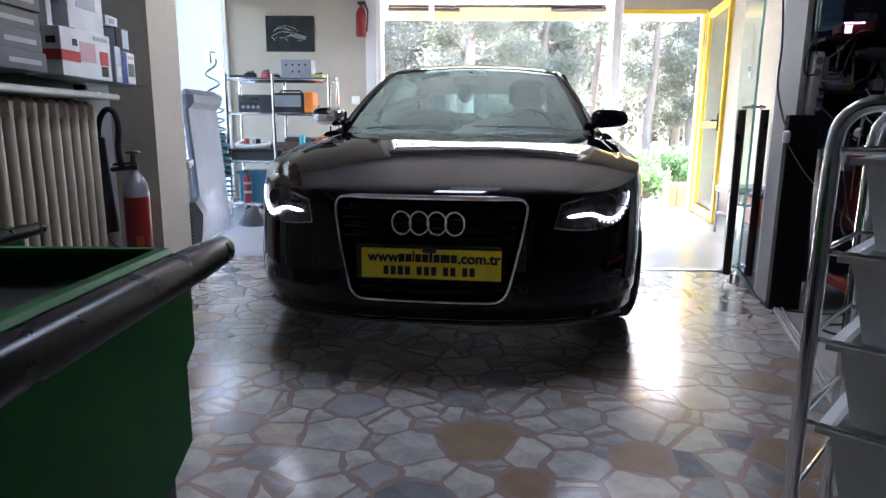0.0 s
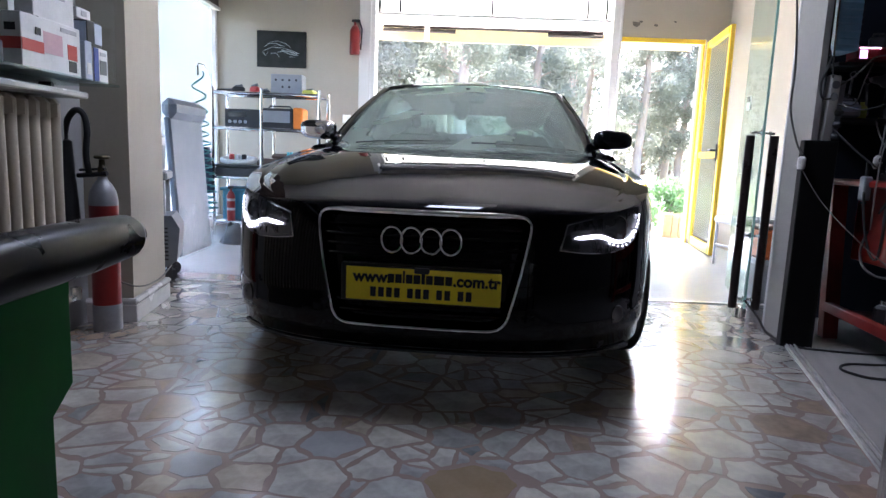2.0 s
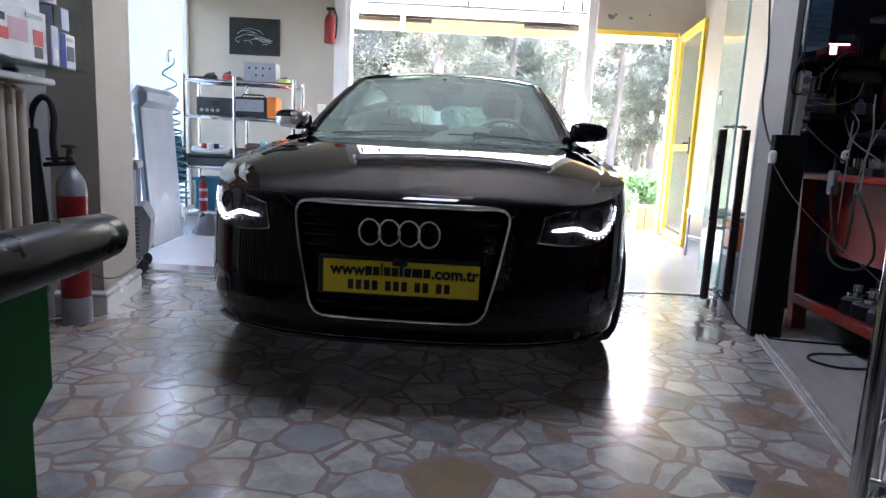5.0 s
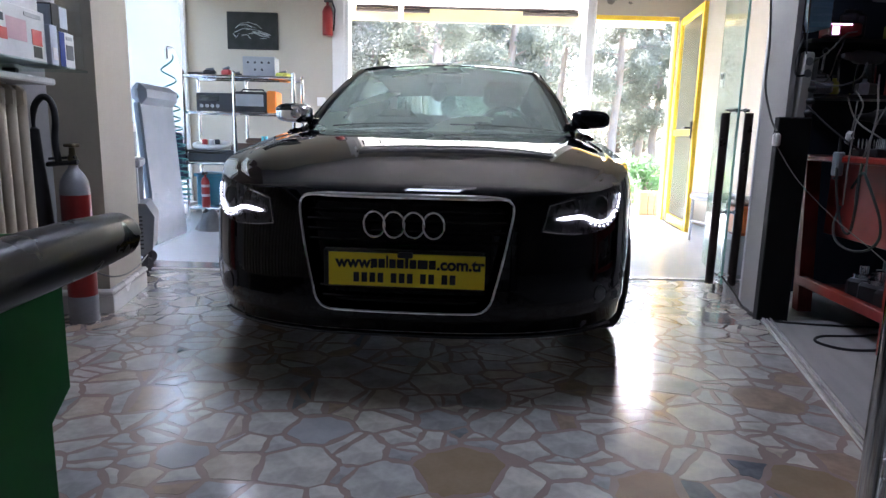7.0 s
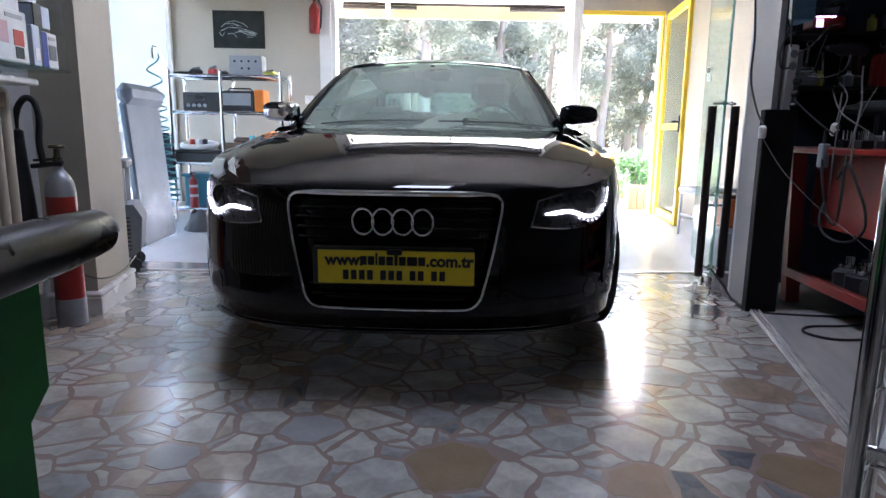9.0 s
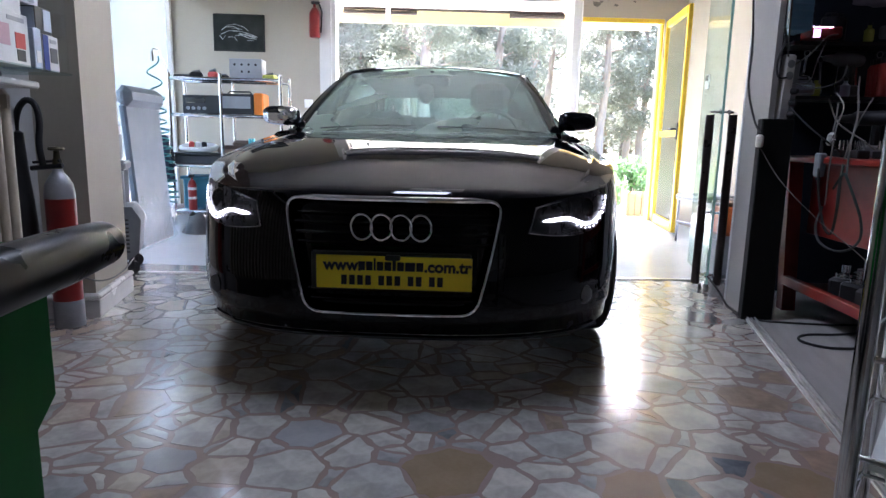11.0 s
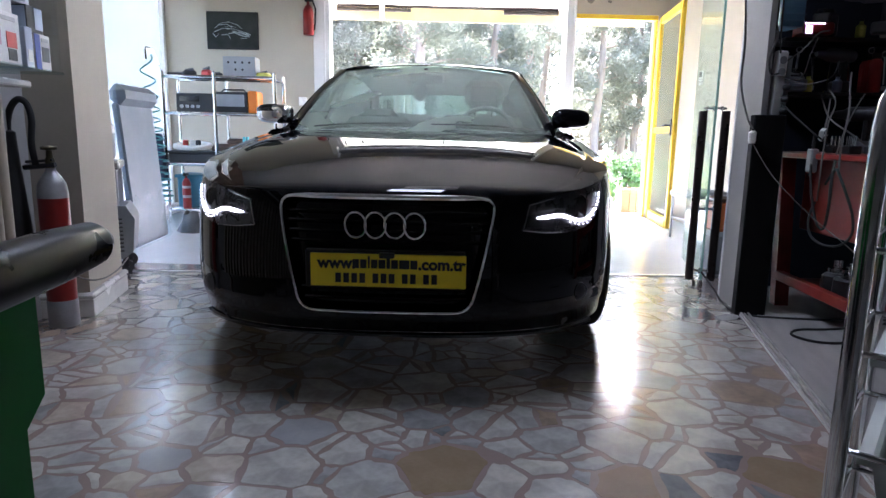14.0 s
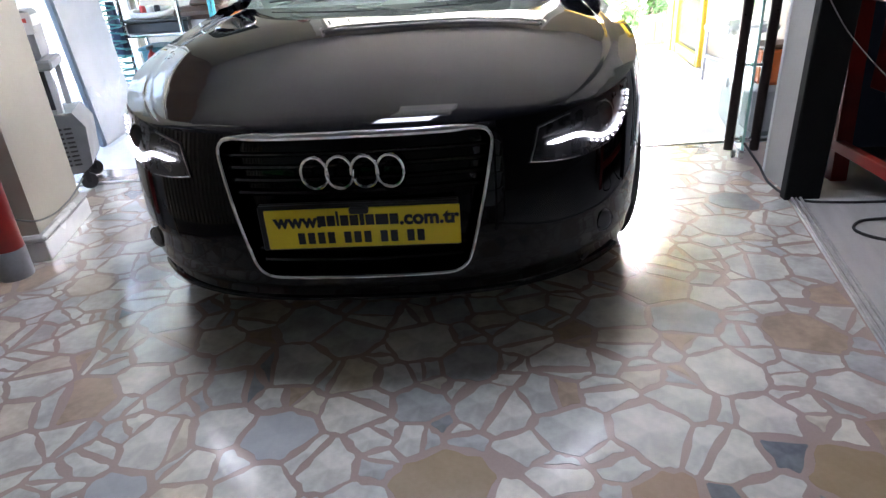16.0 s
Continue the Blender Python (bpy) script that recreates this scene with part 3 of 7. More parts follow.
def bonnet(a, b):
    """a -1..1 across, b 0..1 from the nose to the windscreen."""
    k = abs(a)

    def sheet(k, b):
        se = S_NOSE + (S_REAR - S_NOSE) * b
        e = body(se, shoulder(se), recess=False)
        c = body(0.0008, shoulder(0.0008), recess=False)
        yc = c.y + (1.165 - c.y) * b
        zc = lerp_tab([(0.0, 0.672), (0.006, 0.682), (0.018, 0.691), (0.04, 0.7005), (0.07, 0.7098), (0.12, 0.7240), (0.18, 0.7406), (0.25, 0.7592), (0.32, 0.7770), (0.40, 0.7966), (0.47, 0.8130), (0.54, 0.8286), (0.61, 0.8430), (0.68, 0.8558), (0.75, 0.8668), (0.82, 0.8756), (0.90, 0.8830), (1.0, 0.8885)], b)
        p = Vector((k * e.x, yc + (e.y - yc) * k ** 2, zc + (e.z - zc) * k ** 2.8))
        p.z += 0.004 * math.exp(-((k - 0.80) / 0.07) ** 2) * min(b * 4, 1)
        p.z -= 0.004 * math.exp(-((k - 0.90) / 0.008) ** 2)
        return p

    p = sheet(k, b)
    sf = max(k, 0.0008) * S_NOSE
    p += (body(sf, shoulder(sf), recess=False) - sheet(k, 0)) * (1 - b) ** 5
    if a < 0:
        p.x = -p.x
    return p


NB = 60
part("bonnet", Shape().grid([[bonnet(i / NB, (j / NB) ** 1.7) for i in range(-NB, NB + 1)] for j in range(NB + 1)]), M["paint"], car, smooth=60)


# glass house
def screen(a, b):
    k = abs(a)
    base = Vector((0.735 * k, cowl(0.735 * k) + 0.012, 0.924 - 0.028 * k ** 2))
    top = Vector((0.562 * k, 2.02 + 0.13 * k ** 2, 1.298 - 0.028 * k ** 2))
    p = base.lerp(top, b)
    bow = math.sin(math.pi * max(b, 0))
    p.y -= 0.03 * bow * (1 - 0.4 * k * k)
    p.z += 0.022 * bow
    if a < 0:
        p.x = -p.x
    return p


def roof_pt(a, b):
    k = abs(a)
    y = (2.02 + 0.13 * k * k) * (1 - b) + (3.62 - 0.10 * k * k) * b
    ridge = lerp_tab([(2.0, 1.298), (2.2, 1.332), (2.45, 1.362), (2.8, 1.387), (3.1, 1.388), (3.4, 1.365), (3.65, 1.33)], y)
    x = (0.562 + 0.018 * math.sin(math.pi * b)) * k
    p = Vector((x, y, ridge - 0.028 * k ** 2 - 0.02 * k ** 8))
    if a < 0:
        p.x = -p.x
    return p


def rear_pt(a, b):
    k = abs(a)
    top = Vector((0.55 * k, 3.62 - 0.10 * k * k, 1.332 - 0.028 * k * k))
    low = Vector((0.66 * k, 4.22 - 0.12 * k * k, 1.03 - 0.03 * k * k))
    p = top.lerp(low, b)
    p.z += 0.03 * math.sin(math.pi * b)
    if a < 0:
        p.x = -p.x
    return p


G = 20
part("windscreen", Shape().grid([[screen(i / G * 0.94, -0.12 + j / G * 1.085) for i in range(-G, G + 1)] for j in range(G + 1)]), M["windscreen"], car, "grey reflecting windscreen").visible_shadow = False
part("roof", Shape().grid([[roof_pt(i / G, j / G) for i in range(-G, G + 1)] for j in range(G + 1)]), M["paint"], car, smooth=60)
part("header", Shape().grid([[screen(i / G, 0.955 + 0.045 * j / 2) + Vector((0, 0.002, 0.003)) for i in range(-G, G + 1)] for j in range(3)]), M["paint"], car)
part("rear_window", Shape().grid([[rear_pt(i / G * 0.93, 0.04 + j / G * 0.92) for i in range(-G, G + 1)] for j in range(G + 1)]), M["rear_glass"], car).visible_shadow = False


def rail_top(y):
    """Upper edge of the side windows."""
    t = (y - 2.15) / 1.37
    p = roof_pt(1, min(max(t, 0), 1))
    return Vector((p.x + 0.012, y, p.z - 0.012))


for sgn in (1, -1):
    mir = Matrix.Diagonal((sgn, 1, 1, 1))
    # windscreen pillar, roof rail, rear pillar as bars of some width
    rows_ = []
    for b in range(11):
        o, i_ = screen(0.935, b / 10), screen(1.0, b / 10)
        out = i_ + Vector((0.035, 0.055, -0.012))
        rows_.append([o + Vector((0, 0, 0.004)), i_ + Vector((0.008, 0, 0.008)), out, out + Vector((-0.02, 0.03, -0.02))])
    part("windscreen_pillar", Shape().grid([[mir @ p for p in r] for r in rows_], flip=sgn < 0), M["paint"], car, smooth=60)
    rows_ = [[mir @ roof_pt(0.97, t / 12), mir @ (roof_pt(1, t / 12) + Vector((0.012, 0, -0.008))), mir @ (roof_pt(1, t / 12) + Vector((0.03, 0, -0.035)))] for t in range(13)]
    part("roof_rail", Shape().grid(rows_, flip=sgn < 0), M["paint"], car, smooth=60)
    rows_ = []
    for b in range(9):
        p = rear_pt(0.92, b / 8)
        q = rear_pt(1.0, b / 8) + Vector((0.03, -0.02, -0.01))
        rows_.append([mir @ p, mir @ q, mir @ (q + Vector((0.05 + 0.08 * b / 8, -0.25, -0.05)))])
    part("rear_pillar", Shape().grid(rows_, flip=sgn < 0), M["paint"], car, smooth=60)
    # side glass and waist rail
    ys = [1.62 + i * 0.12 for i in range(18)]
    lo = [mir @ Vector((0.80, y, lerp_tab([(1.5, 0.885), (2.2, 0.928), (3.9, 0.975)], y))) for y in ys]
    hi = []
    for y in ys:
        t = min(max((y - 1.50) / 0.65, 0), 1)
        pa = screen(1.0, t) + Vector((0.035, 0.05, -0.012)) if y < 2.15 else rail_top(min(y, 3.5)) + Vector((0.018, 0, -0.02))
        zz = pa.z if y < 3.4 else pa.z - (y - 3.4) * 0.75
        hi.append(mir @ Vector((pa.x if y < 3.4 else pa.x + (y - 3.4) * 0.3, y, max(zz, 0.93))))
    part("side_window", Shape().grid([lo, hi], flip=sgn < 0), M["car_glass"], car).visible_shadow = False
    for i in (7, 8):
        part("window_pillar", Shape().tube([lo[i] + Vector((0, 0.03, 0)), hi[i] + Vector((0, 0.03, 0))], 0.028, 6), M["gloss_black"], car)
    rows_ = []
    for i in range(25):
        y = 1.45 + i * 0.11
        s = min(1 + (y - CAR_Y0 - CAR_L) / 2.95, 2.0)
        p = body(s, shoulder(s))
        z = lerp_tab([(1.5, 0.885), (2.2, 0.928), (3.9, 0.975)], y)
        rows_.append([mir @ p, mir @ Vector((p.x - 0.02, p.y, z - 0.004)), mir @ Vector((0.79, p.y, z + 0.004)), mir @ Vector((0.74, p.y, z - 0.10))])
    part("waist_rail", Shape().grid(rows_, flip=sgn > 0), M["paint"], car, smooth=60)
    # scuttle corner between bonnet and door
    c0, c1 = body(1.19, shoulder(1.19)), bonnet(1, 1)
    c2 = screen(1.0, 0.0)
    cc = [c0, Vector((0.835, 1.66, 0.893)), c2 + Vector((0.03, 0.06, 0.0)), c2, c1]
    part("scuttle_corner", Shape().add([mir @ p for p in cc], [tuple(range(5))]), M["paint"], car)
    # mirror; chrome on the left shell stands in for the window's bright reflection
    mm = part("wing_mirror", Shape().ball((0.842 * sgn, 1.60, 0.972), (0.108, 0.075, 0.056), 24, 13), M["paint"] if sgn > 0 else M["chrome"], car, "" if sgn > 0 else "mirror shell with a bright window reflection put in as chrome", smooth=60)
    for v in mm.data.vertices:
        u = [(v.co.x * sgn - 0.842) / 0.108, (v.co.y - 1.60) / 0.075, (v.co.z - 0.972) / 0.056]
        k = 1 / max(sum(abs(c) ** 3.4 for c in u), 1e-9) ** (1 / 3.4)
        u = [c * k for c in u]
        taper = 1.0 - 0.10 * u[0]
        v.co.x, v.co.y, v.co.z = sgn * (0.842 + 0.106 * u[0]), min(1.60 + 0.075 * u[1] + 0.02 * u[0], 1.645), 0.972 + 0.053 * u[2] * taper
    part("mirror_glass", Shape().box((0.842 * sgn, 1.633, 0.972), (0.18, 0.004, 0.088), 0.001), M["chrome"], mm)
    if sgn < 0:
        cap = Shape().ball((0, 0, 0), (1, 1, 1), 24, 13)
        cap.f = [f for f in cap.f if min(cap.v[k][2] for k in f) > 0.1]
        cap.v = [((-0.842 + 0.104 * x / max(abs(x) ** 3.4 + abs(y) ** 3.4 + abs(z) ** 3.4, 1e-9) ** (1 / 3.4)), 1.596 + 0.077 * y, 0.973 + 0.055 * z / max(abs(x) ** 3.4 + abs(y) ** 3.4 + abs(z) ** 3.4, 1e-9) ** (1 / 3.4)) for x, y, z in cap.v]
        part("upper_cap", cap, M["gloss_black"], mm, "black upper mirror cap", smooth=60)
    part("mirror_foot", Shape().tube([(0.70 * sgn, 1.64, 0.925), (0.77 * sgn, 1.61, 0.935)], 0.022, 10), M["gloss_black"], mm)

# scuttle, wipers
part("scuttle", Shape().grid([[Vector((x * 0.76, cowl(x * 0.76) - 0.01 + d, 0.918 - 0.04 * abs(x) ** 2 + h)) for x in [i / 16 for i in range(-16, 17)]] for d, h in ((0, -0.02), (0.03, -0.012), (0.06, -0.02))]), M["black"], car)
for x0, x1 in ((-0.55, -0.02), (0.08, 0.62)):
    part("wiper", Shape().tube([screen(x0 / 0.735 + (x1 - x0) / 0.735 * t / 8, -0.03 + 0.012 * math.sin(t / 8 * 2.5)) + Vector((0, -0.012, 0.008)) for t in range(9)], 0.0038, 6), M["black"], car)

# grille
g = Shape()
for z, h in ((0.610, 0.008), (0.578, 0.010), (0.545, 0.010), (0.512, 0.010), (0.356, 0.009), (0.322, 0.009)):
    hw = float(np.interp(z, [0.28, 0.30, 0.625, 0.66], [0.262, 0.29, 0.378, 0.37])) - 0.02
    pts = [body(max(abs(x), 1e-4) and place_of(x) or 0.0008, z, recess=False) for x in [hw * i / 14 for i in range(-14, 15)]]
    pts = [Vector((hw * (i - 14) / 14, p.y + 0.022, z)) for i, p in enumerate(pts)]
    for a, b in ((h, 0.0),):
        g.grid([[p + Vector((0, 0.03, h * 0.2)) for p in pts], [p + Vector((0, 0, h * 0.6)) for p in pts], [p + Vector((0, -0.004, 0)) for p in pts], [p + Vector((0, 0, -h * 0.6)) for p in pts], [p + Vector((0, 0.03, -h)) for p in pts]], flip=True)
part("grille_slats", g, M["gloss_black"], car, "glossy black grille slats")


def on_front(x, z, out=0.0):
    p = body(max(place_of(x), 0.0008), z, out, recess=False)
    return Vector((math.copysign(p.x, x) if x else 0.0, p.y, z))


def rounded(poly, r, n=6):
    """A polygon with rounded corners."""
    out = []
    for i, p in enumerate(poly):
        a, b, c = Vector(poly[i - 1]), Vector(p), Vector(poly[(i + 1) % len(poly)])
        u, v = (a - b).normalized(), (c - b).normalized()
        for k in range(n + 1):
            t = k / n
            out.append(((1 - t) ** 2 * (b + u * r) + 2 * t * (1 - t) * b + t * t * (b + v * r))[:])
    return out


def dense(poly, step=0.02):
    out = []
    for i, p in enumerate(poly):
        a, b = Vector(p), Vector(poly[(i + 1) % len(poly)])
        n_ = max(1, int((b - a).length / step))
        out += [(a.lerp(b, k / n_))[:] for k in range(n_)]
    return out


loop = dense(rounded([(-0.285, 0.281), (0.285, 0.281), (0.382, 0.660), (-0.382, 0.660)], 0.055))
part("grille_frame", Shape().tube([on_front(x, z, 0.004) for x, z in loop], 0.0054, 8, closed=True), M["chrome"], car, "chrome grille surround")
top_bar = [on_front(x, 0.6615, 0.003) for x in [0.335 * i / 16 for i in range(-16, 17)]]
part("grille_top_trim", Shape().tube(top_bar, [0.004 + 0.006 * min(1, (16 - abs(i)) / 3) for i in range(-16, 17)], 8), M["chrome"], car, "chrome upper grille trim")
# emblem of four linked rings
for i, x in enumerate((-0.0985, -0.033, 0.0325, 0.098)):
    part("emblem_ring", Shape().tube([Vector((x + 0.0345 * math.cos(w), on_front(x, 0.571).y - 0.006 + (0.003 if (i + int(w > math.pi)) % 2 else 0), 0.571 + 0.0425 * math.sin(w))) for w in [2 * math.pi * k / 40 for k in range(40)]], 0.0044, 8, closed=True), M["chrome"], car, "chrome emblem ring")
# plate
part("plate_holder", Shape().box((0, 0.004, 0.422), (0.535, 0.016, 0.128), 0.004).box((0, 0.012, 0.482), (0.535, 0.012, 0.012), 0.004), M["black"], car)
plate = part("number_plate", Shape().box((0.011, -0.007, 0.420), (0.520, 0.006, 0.112), 0.002), M["plate"], car, "yellow plate with black lettering")
part("camera_eye", Shape().box((0.008, -0.016, 0.473), (0.05, 0.022, 0.018), 0.004), M["black"], car)


def lettering(text, size, x, z, parent, y=-0.0125):
    """Built-in font, as a flat mesh a little proud of the plate."""
    cu = bpy.data.curves.new("text", "FONT")
    cu.body, cu.size, cu.extrude, cu.offset = text, size, 0.0008, 0.0021
    tmp = bpy.data.objects.new("text", cu)
    me = bpy.data.meshes.new_from_object(tmp)
    bpy.data.objects.remove(tmp)
    ob = new("lettering", me)
    me.materials.clear()
    me.materials.append(M["ink"])
    ob.matrix_world = pose(x + 0.011, y, z, 90, 0, 0)
    ob.parent = parent
    return ob


lettering("www.", 0.053, -0.234, 0.4275, plate)
lettering(".com.tr", 0.053, 0.101, 0.4275, plate)
xs = -0.118
for w, h in ((0.022, 0.03), (0.022, 0.03), (0.007, 0.042), (0.022, 0.03), (0.023, 0.03), (0.012, 0.038), (0.023, 0.03), (0.034, 0.03), (0.023, 0.03)):
    part("printed_bar", Shape().box((xs + w / 2 + 0.011, -0.0115, 0.4275 + h / 2), (w, 0.002, h), 0.0008), M["ink"], plate)
    xs += w + 0.0035
xs = -0.176
for group in (4, 3, 2, 2):
    for k in range(group):
        part("printed_bar", Shape().box((xs + 0.0205, -0.0115, 0.394), (0.019, 0.002, 0.033), 0.0008), M["ink"], plate)
        xs += 0.027
    xs += 0.017

# headlamps
LAMP_LOW = [(0.463, 0.552), (0.56, 0.538), (0.66, 0.536), (0.73, 0.553), (0.785, 0.595)]
LAMP_TOP = [(0.497, 0.640), (0.58, 0.660), (0.66, 0.674), (0.74, 0.686), (0.80, 0.694)]


def along(tab, t):
    t = min(max(t, 0), 1) * (len(tab) - 1)
    i = min(int(t), len(tab) - 2)
    f = t - i
    p0, p1, p2, p3 = tab[max(i - 1, 0)], tab[i], tab[i + 1], tab[min(i + 2, len(tab) - 1)]
    return tuple(0.5 * (2 * b + (c - a) * f + (2 * a - 5 * b + 4 * c - d) * f * f + (3 * b - a - 3 * c + d) * f ** 3) for a, b, c, d in zip(p0, p1, p2, p3))


def lamp_at(t, v, out, sgn):
    a, b = along(LAMP_LOW, t), along(LAMP_TOP, t)
    p = on_front(a[0] + (b[0] - a[0]) * v, a[1] + (b[1] - a[1]) * v, out)
    return Vector((p.x * sgn, p.y, p.z))


M["lamp_dark"] = shader("lamp_housing", (0.035, 0.035, 0.038), 0.28, 0.55, second=(0.02, 0.02, 0.022), scale=25)
for sgn in (1, -1):
    hl = part("headlight", Shape().grid([[lamp_at(i / 20, j / 10, 0.0015, sgn) for i in range(21)] for j in range(11)], flip=sgn < 0), M["lamp_dark"], car, "headlight with a lit daytime strip")
    part("cover", Shape().grid([[lamp_at(i / 20, j / 10, 0.016 * math.sin(math.pi * i / 20) ** 0.5 * math.sin(math.pi * j / 10) ** 0.5 + 0.003, sgn) for i in range(21)] for j in range(11)], flip=sgn < 0), M["lens"], hl).visible_shadow = False
    drl = [(0.13, 0.46), (0.22, 0.47), (0.32, 0.48), (0.40, 0.44), (0.48, 0.34), (0.57, 0.25), (0.68, 0.22), (0.78, 0.27), (0.86, 0.40), (0.905, 0.56), (0.925, 0.74)]
    part("daytime_strip", Shape().tube([lamp_at(*along(drl, k / 48), 0.006, sgn) for k in range(37)], [0.0028 + 0.0042 * min(k / 4, 1) - 0.0036 * max(k - 20, 0) / 16 for k in range(37)], 8), M["drl"], hl, "lit white daytime light strip")
    for k in range(9):
        u_, v_ = along(drl, 0.62 + k * 0.0475)
        part("led", Shape().ball(lamp_at(u_, v_ - 0.02, 0.008, sgn), (0.0050 - 0.0002 * k, 0.0045, 0.0050 - 0.0002 * k), 8, 6), M["drl"], hl)
    for k in range(8):
        u_, v_ = along(drl, 0.36 + k * 0.06)
        part("led", Shape().ball(lamp_at(u_ + 0.012, v_ - 0.115, 0.007, sgn), (0.0028, 0.003, 0.0028), 8, 6), M["drl"], hl)
    part("reflector_rib", Shape().grid([[lamp_at(t, v, 0.004 + 0.004 * math.sin(math.pi * q / 4), sgn) for t in [0.08 + 0.05 * k for k in range(9)]] for q, v in enumerate((0.62, 0.68, 0.74, 0.80, 0.86))], flip=sgn < 0), M["lamp_dark"], hl)
    c = lamp_at(0.60, 0.64, 0.0, sgn)
    part("projector", Shape().lathe([(0.001, 0.017), (0.014, 0.015), (0.026, 0.009), (0.034, 0.0), (0.040, -0.004), (0.044, 0.006), (0.046, 0.0)], 24, Matrix.Translation(c) @ pose(0, 0, 0, 78, 0, 28 * sgn) @ Matrix.Scale(0.78, 4)), M["gloss_black"], hl)
    part("projector_ring", Shape().tube([c + Vector((0.037 * math.cos(w) * 0.9, -0.004 + 0.016 * sgn * math.cos(w), 0.037 * math.sin(w))) for w in [2 * math.pi * k / 28 for k in range(28)]], 0.0013, 6, closed=True), M["steel"], hl)
    part("chrome_bezel", Shape().tube([lamp_at(t, 0.03, 0.004, sgn) for t in [0.02 + 0.05 * k for k in range(8)]], 0.0016, 6).tube([lamp_at(0.02, v, 0.004, sgn) for v in (0.03, 0.3, 0.6, 0.95)] + [lamp_at(t, 0.95, 0.004, sgn) for t in (0.1, 0.2, 0.3)], 0.0014, 6), M["chrome"], hl)
    f = on_front(0.69, 0.308, 0.001)
    fog = part("fog_light", Shape().lathe([(0.001, 0.014), (0.018, 0.010), (0.027, 0.004), (0.030, 0.0), (0.034, 0.002), (0.036, -0.01)], 24, Matrix.Translation((f.x * sgn, f.y, f.z)) @ pose(0, 0, 0, 90, 0, 24 * sgn)), shader("fog_lens", (0.12, 0.12, 0.125), 0.3, 0.5, scale=20), car, "round unlit fog light")

# lip, underside, wheels
part("front_lip", Shape().tube([Vector((math.copysign(body(max(abs(i) / 30 * place_of(0.78), 0.0008), 0.20).x, i), body(max(abs(i) / 30 * place_of(0.78), 0.0008), 0.20).y + 0.012, 0.188 - 0.03 * (abs(i) / 30) ** 2)) for i in range(-30, 31)], 0.010, 6), M["gloss_black"], car)
part("underbody", Shape().box((0, 2.3, 0.24), (1.30, 4.2, 0.12), 0.02).box((0, 0.87, 0.42), (1.08, 1.2, 0.4), 0.05), M["black"], car)
tyre_prof = [(0.215, -0.10), (0.25, -0.112), (0.295, -0.11), (0.315, -0.095), (0.322, -0.05), (0.323, 0.0), (0.322, 0.05), (0.315, 0.095), (0.295, 0.11), (0.25, 0.112), (0.215, 0.10)]
M["rim"] = shader("alloy_rim", (0.45, 0.46, 0.47), 0.28, 1.0, scale=12)
for sgn in (1, -1):
    for y in (0.87, 3.68):
        mw = Matrix.Translation((sgn * 0.768, y, 0.323)) @ pose(0, 0, 0, 0, 90 * sgn, 0)
        wheel = part("wheel", Shape().lathe([(0.215, -0.1), (0.20, -0.05), (0.195, 0.05), (0.218, 0.1)], 36), M["rim"], car, m=mw)
        part("tyre", Shape().lathe(tyre_prof, 40), M["rubber"], wheel)
        sp = Shape().lathe([(0.03, 0.05), (0.06, 0.06), (0.065, 0.075), (0.02, 0.08)], 20)
        for k in range(5):
            w = 2 * math.pi * k / 5
            for dw in (-0.16, 0.16):
                sp.tube([(0.05 * math.cos(w), 0.05 * math.sin(w), 0.07), (0.205 * math.cos(w + dw), 0.205 * math.sin(w + dw), 0.085)], [0.02, 0.014], 6)
        part("spokes", sp, M["rim"], wheel)

# cabin
part("headlining", Shape().grid([[Vector(((0.60 if y > 2.2 else 0.545) * i / 6, y + (0.13 * (i / 6) ** 2 if y < 2.2 else 0), z - (0.02 if y > 2.2 else 0.034) * (i / 6) ** 2)) for i in range(-6, 7)] for y, z in ((2.045, 1.289), (2.10, 1.275), (2.5, 1.31), (3.2, 1.31), (3.6, 1.27), (3.78, 1.225))]), M["cloth_dark"], car, smooth=60)
dash = Shape().grid([[Vector((0.70 * i / 12, y + 0.10 * (i / 12) ** 2, z - 0.02 * (i / 12) ** 2)) for i in range(-12, 13)] for y, z in ((1.25, 0.84), (1.45, 0.87), (1.65, 0.87), (1.78, 0.84), (1.80, 0.6))])
part("dashboard", dash, M["black"], car, smooth=60)
sw = [Vector((0.37 + 0.18 * math.cos(w), 1.93 + 0.06 * math.sin(w), 0.87 + 0.17 * math.sin(w))) for w in [2 * math.pi * k / 32 for k in range(32)]]
part("steering_wheel", Shape().tube(sw, 0.015, 8, closed=True).tube([(0.22, 1.93, 0.87), (0.52, 1.93, 0.87)], 0.018, 6), M["black"], car)
part("rear_view_mirror", Shape().box((0.0, 1.90, 1.205), (0.22, 0.03, 0.06), 0.012).tube([(0, 1.90, 1.21), (0, 1.90, 1.265)], 0.014, 8).ball((-0.035, 1.90, 1.135), (0.05, 0.03, 0.065), 12, 8), M["black"], car)
